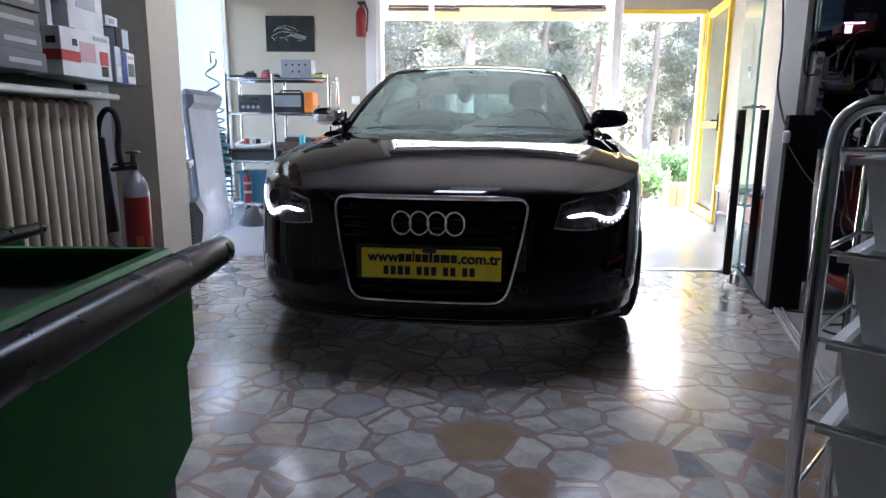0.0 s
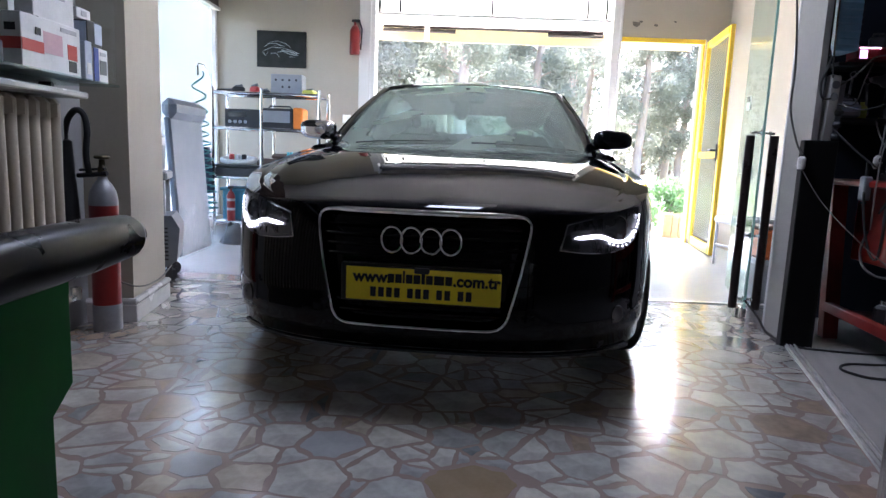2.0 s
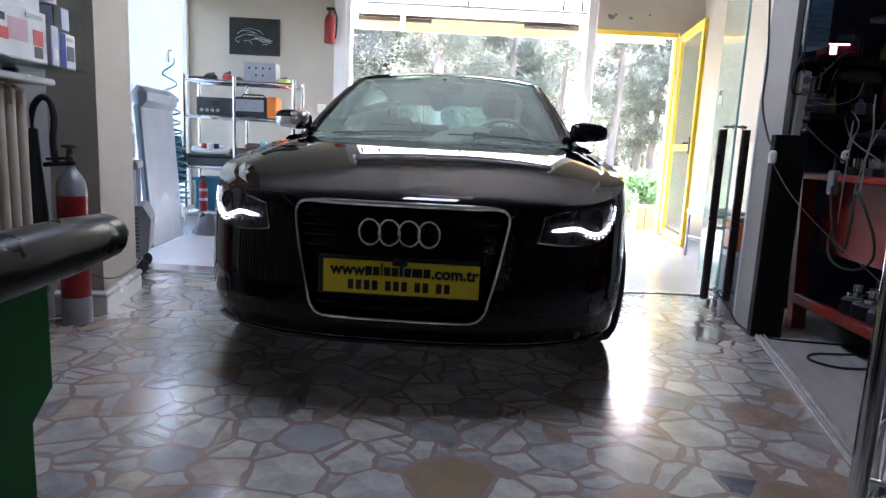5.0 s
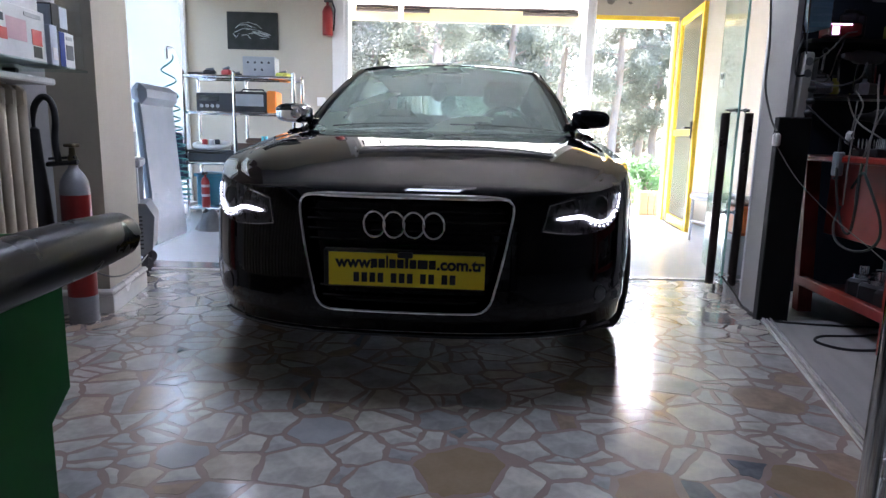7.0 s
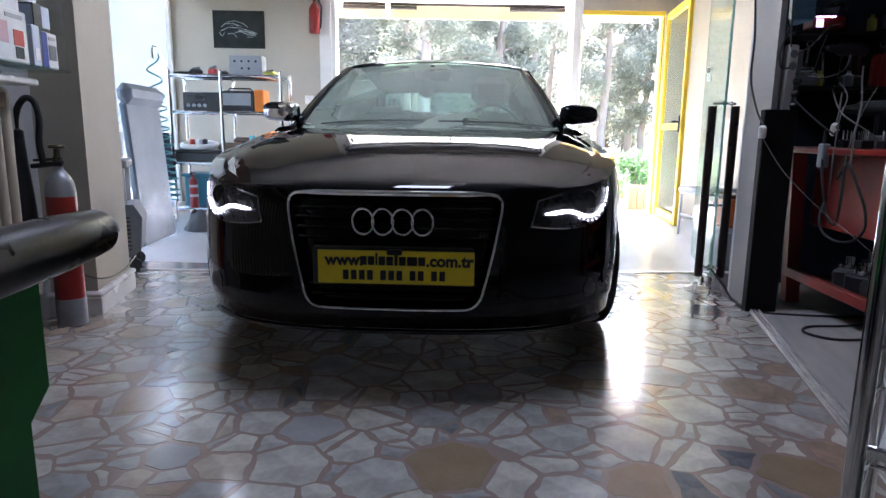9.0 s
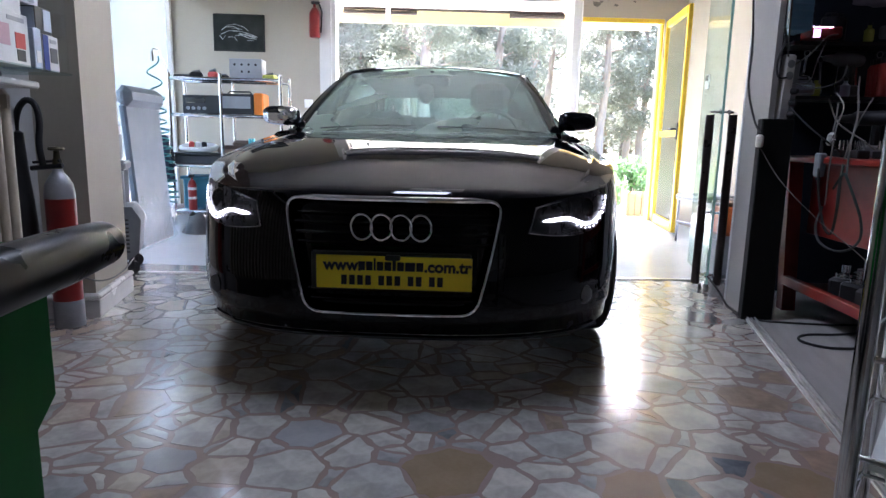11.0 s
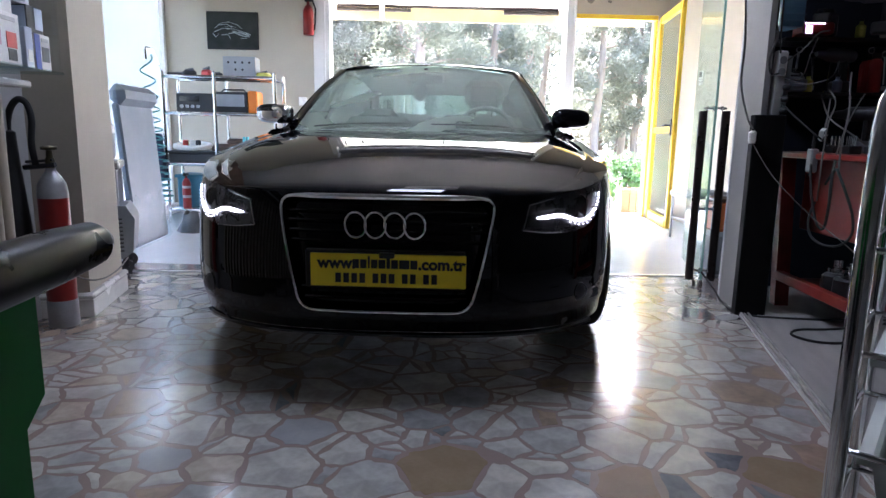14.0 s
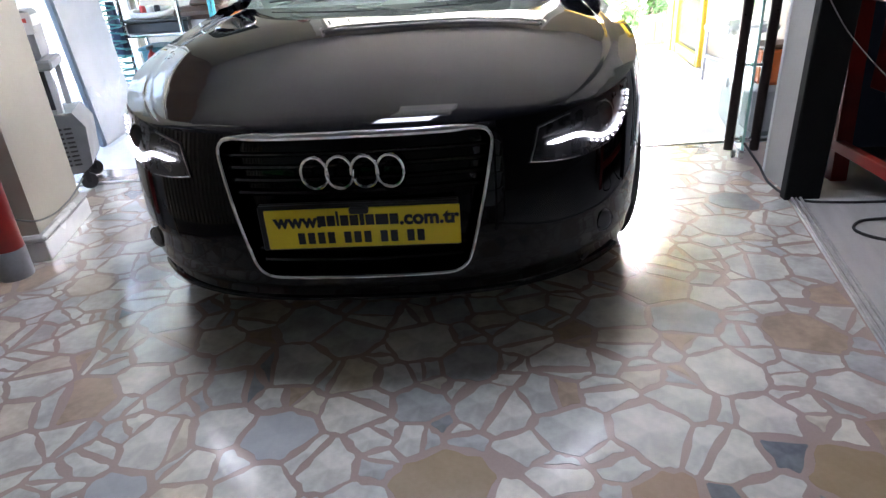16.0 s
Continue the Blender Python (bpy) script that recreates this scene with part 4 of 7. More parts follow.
for x in (-0.37, 0.37):
    for y, z in ((2.45, 0.0), (3.42, 0.0)):
        seat = part("seat", Shape().box((x, y + 0.02, 0.72 if y < 3 else 0.77), (0.50 if y < 3 else 0.72, 0.16, 0.54), 0.06).box((x, y - 0.25, 0.48), (0.5, 0.5, 0.14), 0.05), M["cloth_dark"], car)
        part("headrest", Shape().box((x, y + 0.05, (1.155 if x > 0 else 0.95) if y < 3 else 0.96), (0.27, 0.10, 0.19), 0.045).tube([(x - 0.06, y + 0.05, 1.0), (x - 0.06, y + 0.05, 1.1)], 0.008, 6).tube([(x + 0.06, y + 0.05, 1.0), (x + 0.06, y + 0.05, 1.1)], 0.008, 6), M["cloth_dark"], seat)
part("parcel_shelf", Shape().grid([[Vector((0.62 * i / 4, y, 0.96)) for i in range(-4, 5)] for y in (3.55, 4.2)]), M["cloth_dark"], car)
part("boot_lid", Shape().grid([[Vector(((0.72 - 0.04 * j / 6) * i / 8, 4.10 + 0.09 * j, 1.0 - 0.008 * j - 0.02 * (i / 8) ** 2)) for i in range(-8, 9)] for j in range(7)]), M["paint"], car, smooth=60)
part("cabin_floor", Shape().box((0, 2.6, 0.33), (1.5, 2.2, 0.04)), M["cloth_dark"], car)
part("door_lining", Shape().box((0.78, 2.7, 0.62), (0.04, 2.3, 0.56), 0.01), M["cloth_dark"], car)
part("door_lining", Shape().box((-0.78, 2.7, 0.62), (0.04, 2.3, 0.56), 0.01), M["cloth_dark"], car)

# ---- left side: radiator, shelves, extinguisher, machine, rack ----
def carton(x0, x1, y0, y1, z0, h, base, label, marks, m=LEFT, group=""):
    """A printed carton; marks are (face height share 0..1, height share, colour, y share 0..1, width share)."""
    c = m @ Vector(((x0 + x1) / 2, (y0 + y1) / 2, z0))
    mm = Matrix.Translation(c) @ m.to_3x3().to_4x4()
    box_ = thing("carton", mm, label, "box", group)
    sx, sy = x1 - x0, y1 - y0
    part("box_body", Shape().box((0, 0, h / 2), (sx, sy, h), 0.002), base, box_)
    part("flap", Shape().box((0, 0, h + 0.0008), (sx * 0.96, sy * 0.48, 0.0016)), base, box_)
    for v, vh, mat_, u, uw in marks:
        part("print", Shape().box((sx / 2 + 0.0008, (u - 0.5) * sy, v * h), (0.0016, uw * sy, vh * h)), mat_, box_)
        part("print", Shape().box(((u - 0.5) * sx, -sy / 2 - 0.0008, v * h), (uw * sx, 0.0016, vh * h)), mat_, box_)
    return box_


C = {k: shader("card_" + k, c, 0.55, scale=9, bump=0.04) for k, c in dict(white=(0.74, 0.73, 0.72), grey=(0.13, 0.13, 0.135), red=(0.55, 0.06, 0.05), blue=(0.03, 0.06, 0.30), black=(0.02, 0.02, 0.022), pale=(0.50, 0.56, 0.66), pink=(0.62, 0.38, 0.42), green=(0.25, 0.42, 0.12), lime=(0.55, 0.55, 0.1), label=(0.42, 0.42, 0.43)).items()}

rad = thing("radiator", LEFT @ Matrix.Translation((0.10, -1.2, 0.12)), "cream cast-iron column radiator under a stone shelf", "radiator")
col = Shape()
for dx in (-0.030, 0.034):
    col.tube([(dx, 0, 0.03), (dx, 0, 0.06), (dx, 0, 0.82), (dx, 0, 0.85)], [0.016, 0.0235, 0.0235, 0.016], 14)
col.box((0, 0, 0.05), (0.10, 0.062, 0.07), 0.02).box((0, 0, 0.825), (0.112, 0.062, 0.09), 0.02)
me_col = col.mesh("column")
me_col.materials.append(M["radiator"])
for i in range(26):
    ob = new("column", me_col)
    ob.parent = rad
    ob.location = (0, 0.757 - 0.065 * i, 0.02)
part("valve", Shape().tube([(0.03, 0.86, 0.08), (0.03, 0.80, 0.08)], 0.014, 10).lathe([(0.0, 0.0), (0.02, 0.0), (0.022, 0.05), (0.0, 0.055)], 14, Matrix.Translation((0.03, 0.86, 0.07))), M["steel"], rad)
part("foot", Shape().box((0, 0.7, -0.05), (0.1, 0.03, 0.14), 0.006), M["radiator"], rad)
part("foot", Shape().box((0, -0.6, -0.05), (0.1, 0.03, 0.14), 0.006), M["radiator"], rad)
sill = tagged(solid("stone_shelf", Shape().box((0.115, -1.24, 1.032), (0.23, 1.76, 0.026), 0.006), M["marble"], LEFT), "pale stone shelf slab over the radiator", "shelf")
part("bracket", Shape().box((0.06, -0.5, 1.008), (0.12, 0.03, 0.022), 0.004), M["white"], sill, m=Matrix())
low = thing("glass_shelf", LEFT @ Matrix.Translation((0, -0.9, 1.088)), "clear glass wall shelf on clips, crowded with cartons", "shelf", "glass wall shelves")
part("pane", Shape().box((0.135, 0, 0), (0.27, 1.42, 0.010), 0.002), M["shelf_glass"], low)
for y in (-0.5, 0.0, 0.6):
    part("clip", Shape().tube([(0.0, y, -0.012), (0.05, y, -0.012)], 0.012, 10), M["black"], low)
high = thing("glass_shelf", LEFT @ Matrix.Translation((0, -0.50, 1.62)), "clear glass wall shelf on clips, crowded with cartons", "shelf", "glass wall shelves")
part("pane", Shape().box((0.135, 0, 0), (0.27, 0.62, 0.010), 0.002), M["shelf_glass"], high)
for y in (-0.2, 0.22):
    part("clip", Shape().tube([(0.0, y, -0.014), (0.06, y, -0.014)], 0.014, 10), M["black"], high)
part("end_pane", Shape().box((0.13, 0.708, 0.34), (0.26, 0.008, 0.66), 0.002), M["end_glass"], low)

for i in range(9):
    carton(0.03, 0.235 - 0.006 * (i % 3), -1.28, -0.862 - 0.008 * (i % 2), 1.0935 + 0.0675 * i, 0.066, C["grey"], "flat dark grey carton in a tall stack", [(0.45, 0.25, C["label"], 0.72, 0.40)], group="stack of grey cartons")
carton(0.10, 0.245, -0.785, -0.665, 1.0935, 0.175, C["white"], "small white carton with a red band", [(0.42, 0.22, C["red"], 0.5, 0.98), (0.72, 0.14, C["black"], 0.75, 0.25)])
carton(0.05, 0.16, -0.785, -0.68, 1.272, 0.17, C["black"], "black and white carton on another", [(0.5, 0.9, C["white"], 0.82, 0.3)])
carton(0.06, 0.225, -0.655, -0.40, 1.0935, 0.185, C["white"], "white carton with a red picture panel", [(0.55, 0.40, C["pink"], 0.30, 0.46), (0.48, 0.30, C["red"], 0.78, 0.24), (0.20, 0.22, C["black"], 0.78, 0.20), (0.88, 0.08, C["label"], 0.70, 0.40)])
carton(0.06, 0.205, -0.65, -0.40, 1.281, 0.19, C["white"], "white carton with a grey product picture", [(0.62, 0.34, C["label"], 0.5, 0.55)])
carton(0.10, 0.235, -0.385, -0.335, 1.0935, 0.15, C["pale"], "slim pale blue upright carton", [(0.3, 0.3, C["white"], 0.5, 0.6)])
carton(0.08, 0.235, -0.325, -0.215, 1.0935, 0.135, C["white"], "white and dark blue carton", [(0.5, 0.98, C["blue"], 0.17, 0.34), (0.45, 0.42, C["grey"], 0.66, 0.46), (0.85, 0.1, C["label"], 0.66, 0.4)])
carton(0.07, 0.22, -0.335, -0.225, 1.231, 0.10, C["black"], "black carton with a pale label", [(0.55, 0.8, C["pale"], 0.72, 0.5)])
carton(0.05, 0.20, -0.37, -0.27, 1.334, 0.04, C["white"], "flat white carton on top", [(0.5, 0.5, C["label"], 0.5, 0.4)])
carton(0.05, 0.22, -0.62, -0.36, 1.626, 0.16, C["pink"], "pink carton on the upper glass shelf", [(0.5, 0.4, C["white"], 0.5, 0.5)])
carton(0.06, 0.22, -0.76, -0.64, 1.626, 0.14, C["green"], "green and yellow carton on the upper glass shelf", [(0.5, 0.6, C["lime"], 0.5, 0.6)])
carton(0.10, 0.22, -0.33, -0.25, 1.626, 0.10, C["pale"], "small pale blue carton up high", [(0.5, 0.4, C["white"], 0.5, 0.5)])


def smooth_line(pts, n):
    """A rounded line through a few points."""
    P = [Vector(p) for p in pts]
    out = []
    for i in range(len(P) - 1):
        p0, p1, p2, p3 = P[max(i - 1, 0)], P[i], P[i + 1], P[min(i + 2, len(P) - 1)]
        for k in range(n):
            f = k / n
            out.append(0.5 * (2 * p1 + (p2 - p0) * f + (2 * p0 - 5 * p1 + 4 * p2 - p3) * f * f + (3 * p1 - p0 - 3 * p2 + p3) * f ** 3))
    out.append(P[-1])
    return out


M["ext_grey"] = shader("worn_silver_paint", (0.30, 0.30, 0.31), 0.4, 0.3, second=(0.22, 0.22, 0.23), scale=14)
# carbon dioxide extinguisher on the floor
ext = thing("fire_extinguisher", pose(-1.540, 0.595, 0), "large red floor extinguisher with a silver shoulder and black hose", "extinguisher", "fire extinguishers")
part("cylinder", Shape().lathe([(0.0, 0.012), (0.0474, 0.004), (0.0585, 0.012), (0.0600, 0.12), (0.0600, 0.575)], 28), M["red"], ext)
part("base_band", Shape().lathe([(0.0395, 0.0), (0.0608, 0.0), (0.0620, 0.004), (0.0620, 0.118), (0.0608, 0.121)], 28), M["ext_grey"], ext, "grey base band")
part("shoulder", Shape().lathe([(0.0607, 0.572), (0.0607, 0.59), (0.0553, 0.632), (0.0379, 0.665), (0.022, 0.685), (0.018, 0.70), (0.0, 0.70)], 28), M["ext_grey"], ext, "silver shoulder")
part("valve", Shape().lathe([(0.0, 0.70), (0.018, 0.70), (0.02, 0.735), (0.014, 0.745), (0.012, 0.775), (0.0, 0.78)], 16).lathe([(0.0, 0.775), (0.030, 0.778), (0.034, 0.785), (0.030, 0.792), (0.0, 0.795)], 16), shader("old_brass", (0.10, 0.085, 0.05), 0.5, 0.8, scale=20), ext)
part("handle", Shape().tube([(-0.11, -0.01, 0.70), (0.03, -0.01, 0.715)], 0.011, 8).tube([(-0.10, -0.01, 0.725), (0.02, -0.01, 0.735)], 0.006, 8), M["black"], ext)
part("hose", Shape().tube(smooth_line([(-0.05, -0.02, 0.715), (-0.052, -0.03, 0.80), (-0.042, -0.03, 0.90), (-0.055, -0.03, 0.965), (-0.09, -0.03, 0.985), (-0.125, -0.03, 0.955), (-0.145, -0.03, 0.90), (-0.150, -0.03, 0.85)], 6), 0.0135, 10), M["rubber"], ext)
part("horn", Shape().lathe([(0.012, 0.0), (0.028, 0.01), (0.034, 0.14), (0.044, 0.28), (0.056, 0.46), (0.052, 0.46), (0.038, 0.28), (0.0, 0.27)], 18, Matrix.Translation((-0.150, -0.03, 0.86)) @ pose(0, 0, 0, 180, 0, 0)), M["black"], ext)
part("tag", Shape().box((0.045, -0.066, 0.36), (0.04, 0.003, 0.05), 0.001), shader("orange_tag", (0.75, 0.16, 0.03), 0.5, scale=20), ext, "orange tag")



def cable(name, pts, r, material, label, n=10):
    """A loose cable through a few points."""
    return tagged(solid(name, Shape().tube(smooth_line(pts, n), r, 6), material), label, "cable")


M["cable_white"] = shader("pale_cable", (0.13, 0.122, 0.108), 0.5, scale=30)
cable("cable", [(-1.69, 0.56, 0.42), (-1.62, 0.53, 0.33), (-1.51, 0.68, 0.20), (-1.484, 0.80, 0.165), (-1.53, 1.02, 0.16), (-1.60, 1.25, 0.18)], 0.004, M["cable_white"], "thin pale cable round the pillar foot")

# service machine on castors behind the pillar
mc = thing("service_machine", pose(-2.03, 1.67, 0, 0, 0, 24), "grey wheeled workshop service machine with a vented case", "machine")
part("case", Shape().prism([(-0.2, 0.10), (0.16, 0.10), (0.215, 0.14), (0.235, 0.34), (0.19, 0.42), (-0.2, 0.42)], -0.17, 0.17, Matrix(((1, 0, 0, 0), (0, 0, -1, 0), (0, 1, 0, 0), (0, 0, 0, 1)))), shader("machine_case", (0.15, 0.155, 0.16), 0.45, second=(0.11, 0.115, 0.12), scale=8), mc)
for k in range(9):
    for c in range(3):
        part("vent_slot", Shape().box((0.06 + c * 0.045, -0.1715, 0.15 + k * 0.024), (0.036, 0.004, 0.010), 0.001), M["black"], mc)
part("upright", Shape().box((0.14, -0.14, 0.53), (0.03, 0.03, 0.24), 0.004), M["light_grey"], mc)
part("upright", Shape().box((0.14, 0.14, 0.53), (0.03, 0.03, 0.24), 0.004), M["light_grey"], mc)
part("back_plate", Shape().box((-0.18, 0.0, 0.53), (0.03, 0.31, 0.24), 0.004), M["light_grey"], mc)
for x, y, r, h, k in ((0.05, -0.12, 0.045, 0.20, "white"), (0.08, 0.02, 0.05, 0.24, "black"), (-0.05, -0.08, 0.05, 0.16, "black")):
    part("bottle", Shape().lathe([(0.0, 0), (r, 0.0), (r, h * 0.7), (r * 0.4, h * 0.85), (r * 0.4, h), (0, h)], 14, Matrix.Translation((x, y, 0.42))), C[k], mc)
part("console", Shape().box((-0.01, 0, 0.66), (0.36, 0.33, 0.05), 0.01).box((-0.04, 0.0, 0.80), (0.34, 0.29, 0.24), 0.02).box((-0.10, 0.0, 0.98), (0.24, 0.27, 0.14), 0.02), M["machine_grey"], mc)
part("label_panel", Shape().box((0.132, 0.0, 0.87), (0.003, 0.2, 0.05)).box((0.06, -0.1465, 0.86), (0.16, 0.003, 0.10)), C["white"], mc)
part("red_print", Shape().box((0.07, -0.1485, 0.875), (0.10, 0.002, 0.02)), C["red"], mc)
part("screen", Shape().box((-0.06, -0.136, 0.99), (0.15, 0.004, 0.09), 0.002), M["gloss_black"], mc)
for x, y in ((0.17, -0.13), (0.17, 0.13), (-0.16, -0.13), (-0.16, 0.13)):
    w = part("castor", Shape().lathe([(0.01, -0.014), (0.04, -0.014), (0.045, 0.0), (0.04, 0.014), (0.01, 0.014)], 18, Matrix.Translation((x, y, 0.045)) @ pose(0, 0, 0, 90, 0, 30)), M["rubber"], mc)
    part("fork", Shape().box((x, y - 0.02, 0.075), (0.03, 0.004, 0.07), 0.001).box((x, y + 0.02, 0.075), (0.03, 0.004, 0.07), 0.001).tube([(x, y, 0.10), (x, y, 0.13)], 0.012, 8), M["black"], w)

# upholstered panel wrapped in film, leaning by the window
pad = thing("padded_panel", pose(-2.235, 2.72, 0, 0, -4, 7), "grey-blue padded bench panel standing upright, foot wrapped in film", "panel")
part("board", Shape().box((0, 0, 0.535), (0.05, 0.64, 1.05), 0.014), M["pad"], pad)
part("roll", Shape().box((0.02, 0.0, 1.115), (0.11, 0.68, 0.15), 0.045), M["pad"], pad, "padded roll along the top")
film_m = glass("plastic_film", (0.93, 0.95, 0.97), 0.35, flat=0.10)
rng = random.Random(5)
rows_ = []
for j in range(13):
    rows_.append([Vector((0.034 + rng.uniform(0, 0.022), -0.33 + 0.66 * i / 16, 0.004 + 0.36 * j / 12 * (1 + 0.12 * math.sin(i * 1.1)))) for i in range(17)])
part("film", Shape().grid(rows_), film_m, pad, "crumpled clear plastic film", smooth=20)
sack = thing("dust_bag", pose(-2.15, 3.32, 0, 0, 0, 20), "crumpled grey plastic sack on the floor", "sack")
ss = Shape()
rows_ = []
for j in range(9):
    t = j / 8
    rows_.append([Vector(((0.15 - 0.07 * t) * math.cos(w) * (1 + 0.12 * math.sin(5 * w + 3 * t)), (0.13 - 0.06 * t) * math.sin(w) * (1 + 0.1 * math.cos(4 * w + 5 * t)), 0.17 * t + 0.02 * math.sin(3 * w) * t)) for w in [2 * math.pi * k / 22 for k in range(23)]])
part("sack_body", ss.grid(rows_), shader("dirty_sack", (0.10, 0.095, 0.085), 0.55, second=(0.05, 0.048, 0.045), scale=9, bump=0.3), sack)

# chrome wire rack in the corner
RACK = Matrix.Translation((-2.59, 3.76, 0)) @ pose(0, 0, 0, 0, 0, ROOM)
rack = thing("storage_rack", RACK, "chrome tube storage rack crowded with workshop gear", "rack")
for x in (0.0, 0.47, 1.02):
    for y in (0.0, 0.40):
        part("post", Shape().tube([(x, y, 0.0), (x, y, 1.40)], 0.0175, 12).ball((x, y, 1.402), (0.016, 0.016, 0.01), 10, 5), M["chrome"], rack)
for z in (0.13, 0.56, 1.03, 1.36):
    sh = Shape()
    for y in (0.0, 0.40):
        sh.tube([(0, y, z), (1.02, y, z)], 0.0145, 8)
    for x in (0.0, 1.02):
        sh.tube([(x, 0, z), (x, 0.40, z)], 0.012, 8)
    tier = part("wire_shelf", sh, M["chrome"], rack)
    for k in range(9):
        part("wire", Shape().tube([(0, 0.04 + k * 0.04, z + 0.004), (1.02, 0.04 + k * 0.04, z + 0.004)], 0.003, 5), M["chrome"], tier)


def on_rack(x, y, z, turn=0):
    return RACK @ pose(x, y, z, 0, 0, turn)


o = thing("power_supply", on_rack(0.28, 0.17, 1.044), "black bench power supply with knobs", "device")
part("case", Shape().box((0, 0, 0.085), (0.36, 0.24, 0.17), 0.006), M["black"], o)
for k in range(4):
    part("knob", Shape().lathe([(0.016, 0), (0.016, 0.012), (0.0, 0.014)], 12, Matrix.Translation((-0.13 + k * 0.05, -0.12, 0.05)) @ pose(0, 0, 0, 90, 0, 0)), M["grey_plastic"], o)
part("display", Shape().box((-0.06, -0.1215, 0.12), (0.18, 0.003, 0.05)), M["gloss_black"], o)
o = thing("battery_charger", on_rack(0.625, 0.17, 1.044), "dark charger with orange end cap", "device")
part("case", Shape().box((-0.03, 0, 0.095), (0.32, 0.22, 0.19), 0.008), M["black"], o)
part("end_cap", Shape().box((0.175, 0, 0.10), (0.09, 0.23, 0.20), 0.012), shader("orange_plastic", (0.80, 0.22, 0.02), 0.45, scale=10), o, "orange end cap")
part("panel", Shape().box((-0.03, -0.1115, 0.11), (0.26, 0.003, 0.11), 0.001), M["grey_plastic"], o)
part("handle", Shape().tube([(-0.14, 0, 0.19), (-0.12, 0, 0.215), (0.07, 0, 0.215), (0.09, 0, 0.19)], 0.008, 8), M["black"], o)
o = thing("terminal_block", on_rack(0.87, 0.12, 1.044), "small pale connector strip", "device")
part("block", Shape().box((0, 0, 0.025), (0.14, 0.06, 0.05), 0.005), M["light_grey"], o)
for k in range(4):
    part("terminal", Shape().lathe([(0.009, 0), (0.009, 0.02), (0, 0.022)], 10, Matrix.Translation((-0.05 + k * 0.033, 0, 0.05))), C["lime"] if k % 2 else M["black"], o)
o = thing("metal_box", on_rack(0.67, 0.22, 1.371), "grey metal box with a row of round holes", "box")
part("case", Shape().box((0, 0, 0.095), (0.30, 0.18, 0.19), 0.004), M["grey_plastic"], o)
for x, z in ((-0.10, 0.135), (-0.035, 0.135), (0.03, 0.135), (0.095, 0.135), (-0.035, 0.07), (0.03, 0.07)):
    part("hole", Shape().lathe([(0.0, 0), (0.011, 0), (0.011, 0.002), (0.0, 0.002)], 12, Matrix.Translation((x, -0.09, z)) @ pose(0, 0, 0, 90, 0, 0)), M["black"], o)
for nm, lb, x, y, dims, k in (("hand_tool", "small dark hand tool lying on the rack", 0.22, 0.10, (0.12, 0.06, 0.05), "black"), ("tape_dispenser", "small dark red hand tool on the rack", 0.37, 0.12, (0.10, 0.06, 0.06), "red"), ("clamp_tool", "black clamp lying on the rack", 0.47, 0.10, (0.10, 0.04, 0.03), "black"), ("yellow_tin", "flat yellow-green tin on the rack", 0.89, 0.16, (0.12, 0.10, 0.045), "lime"), ("tool_case", "thin black tool case on the rack", 0.09, 0.14, (0.18, 0.10, 0.025), "black")):
    o = thing(nm, on_rack(x, y, 1.373, 20 if k == "black" else -15), lb, "tool")
    part("tool_body", Shape().box((0, 0, dims[2] / 2), dims, min(dims) * 0.3), C[k], o)
    part("grip", Shape().tube([(-dims[0] * 0.3, 0, dims[2]), (dims[0] * 0.3, 0, dims[2] * 1.3)], dims[2] * 0.25, 8), C["grey"], o)
o = thing("tray", on_rack(0.27, 0.14, 0.573), "shallow dark tray of odds and ends", "tray")
part("tray_body", Shape().box((0, 0, 0.045), (0.52, 0.26, 0.09), 0.012).box((-0.02, 0, 0.10), (0.56, 0.30, 0.02), 0.006), M["black"], o)
o = thing("hose_coil", on_rack(0.20, 0.14, 0.684), "white coiled ring with cans inside", "coil")
part("ring", Shape().tube([(0.16 * math.cos(w), 0.10 * math.sin(w), 0.045 + 0.02 * math.sin(w)) for w in [2 * math.pi * k / 28 for k in range(28)]], 0.024, 10, closed=True), M["white"], o)
for x, k in ((-0.06, "red"), (0.0, "white"), (0.06, "black"), (-0.02, "lime")):
    part("can", Shape().lathe([(0.0, 0), (0.025, 0), (0.025, 0.09), (0.016, 0.10), (0.0, 0.10)], 12, Matrix.Translation((x, 0.02 if k == "lime" else -0.02, 0.0))), C[k], o)
o = thing("leather_case", on_rack(0.60, 0.20, 0.573, -8), "brown soft case on a pile of papers", "bag")
part("papers", Shape().box((0, 0, 0.04), (0.40, 0.28, 0.08), 0.006), C["label"], o)
part("case", Shape().box((0.0, 0, 0.13), (0.42, 0.26, 0.10), 0.035).box((0.06, 0.04, 0.20), (0.30, 0.18, 0.06), 0.025), M["brown"], o)
o = thing("spray_tube", on_rack(0.73, 0.045, 0.573), "pair of turquoise tubes", "tube")
for dx in (-0.016, 0.016):
    part("tube", Shape().lathe([(0.0, 0), (0.014, 0), (0.014, 0.25), (0.0, 0.25)], 12, Matrix.Translation((dx, 0, 0.0))), shader("turquoise", (0.08, 0.45, 0.52), 0.4, scale=14), o)
o = thing("blue_crate", on_rack(0.36, 0.25, 0.143), "blue-green plastic crate on the lower rack", "crate")
part("crate_body", Shape().box((0, 0, 0.15), (0.62, 0.32, 0.30), 0.015).box((0, 0, 0.30), (0.66, 0.35, 0.03), 0.008), shader("blue_crate", (0.03, 0.16, 0.22), 0.45, scale=8), o)
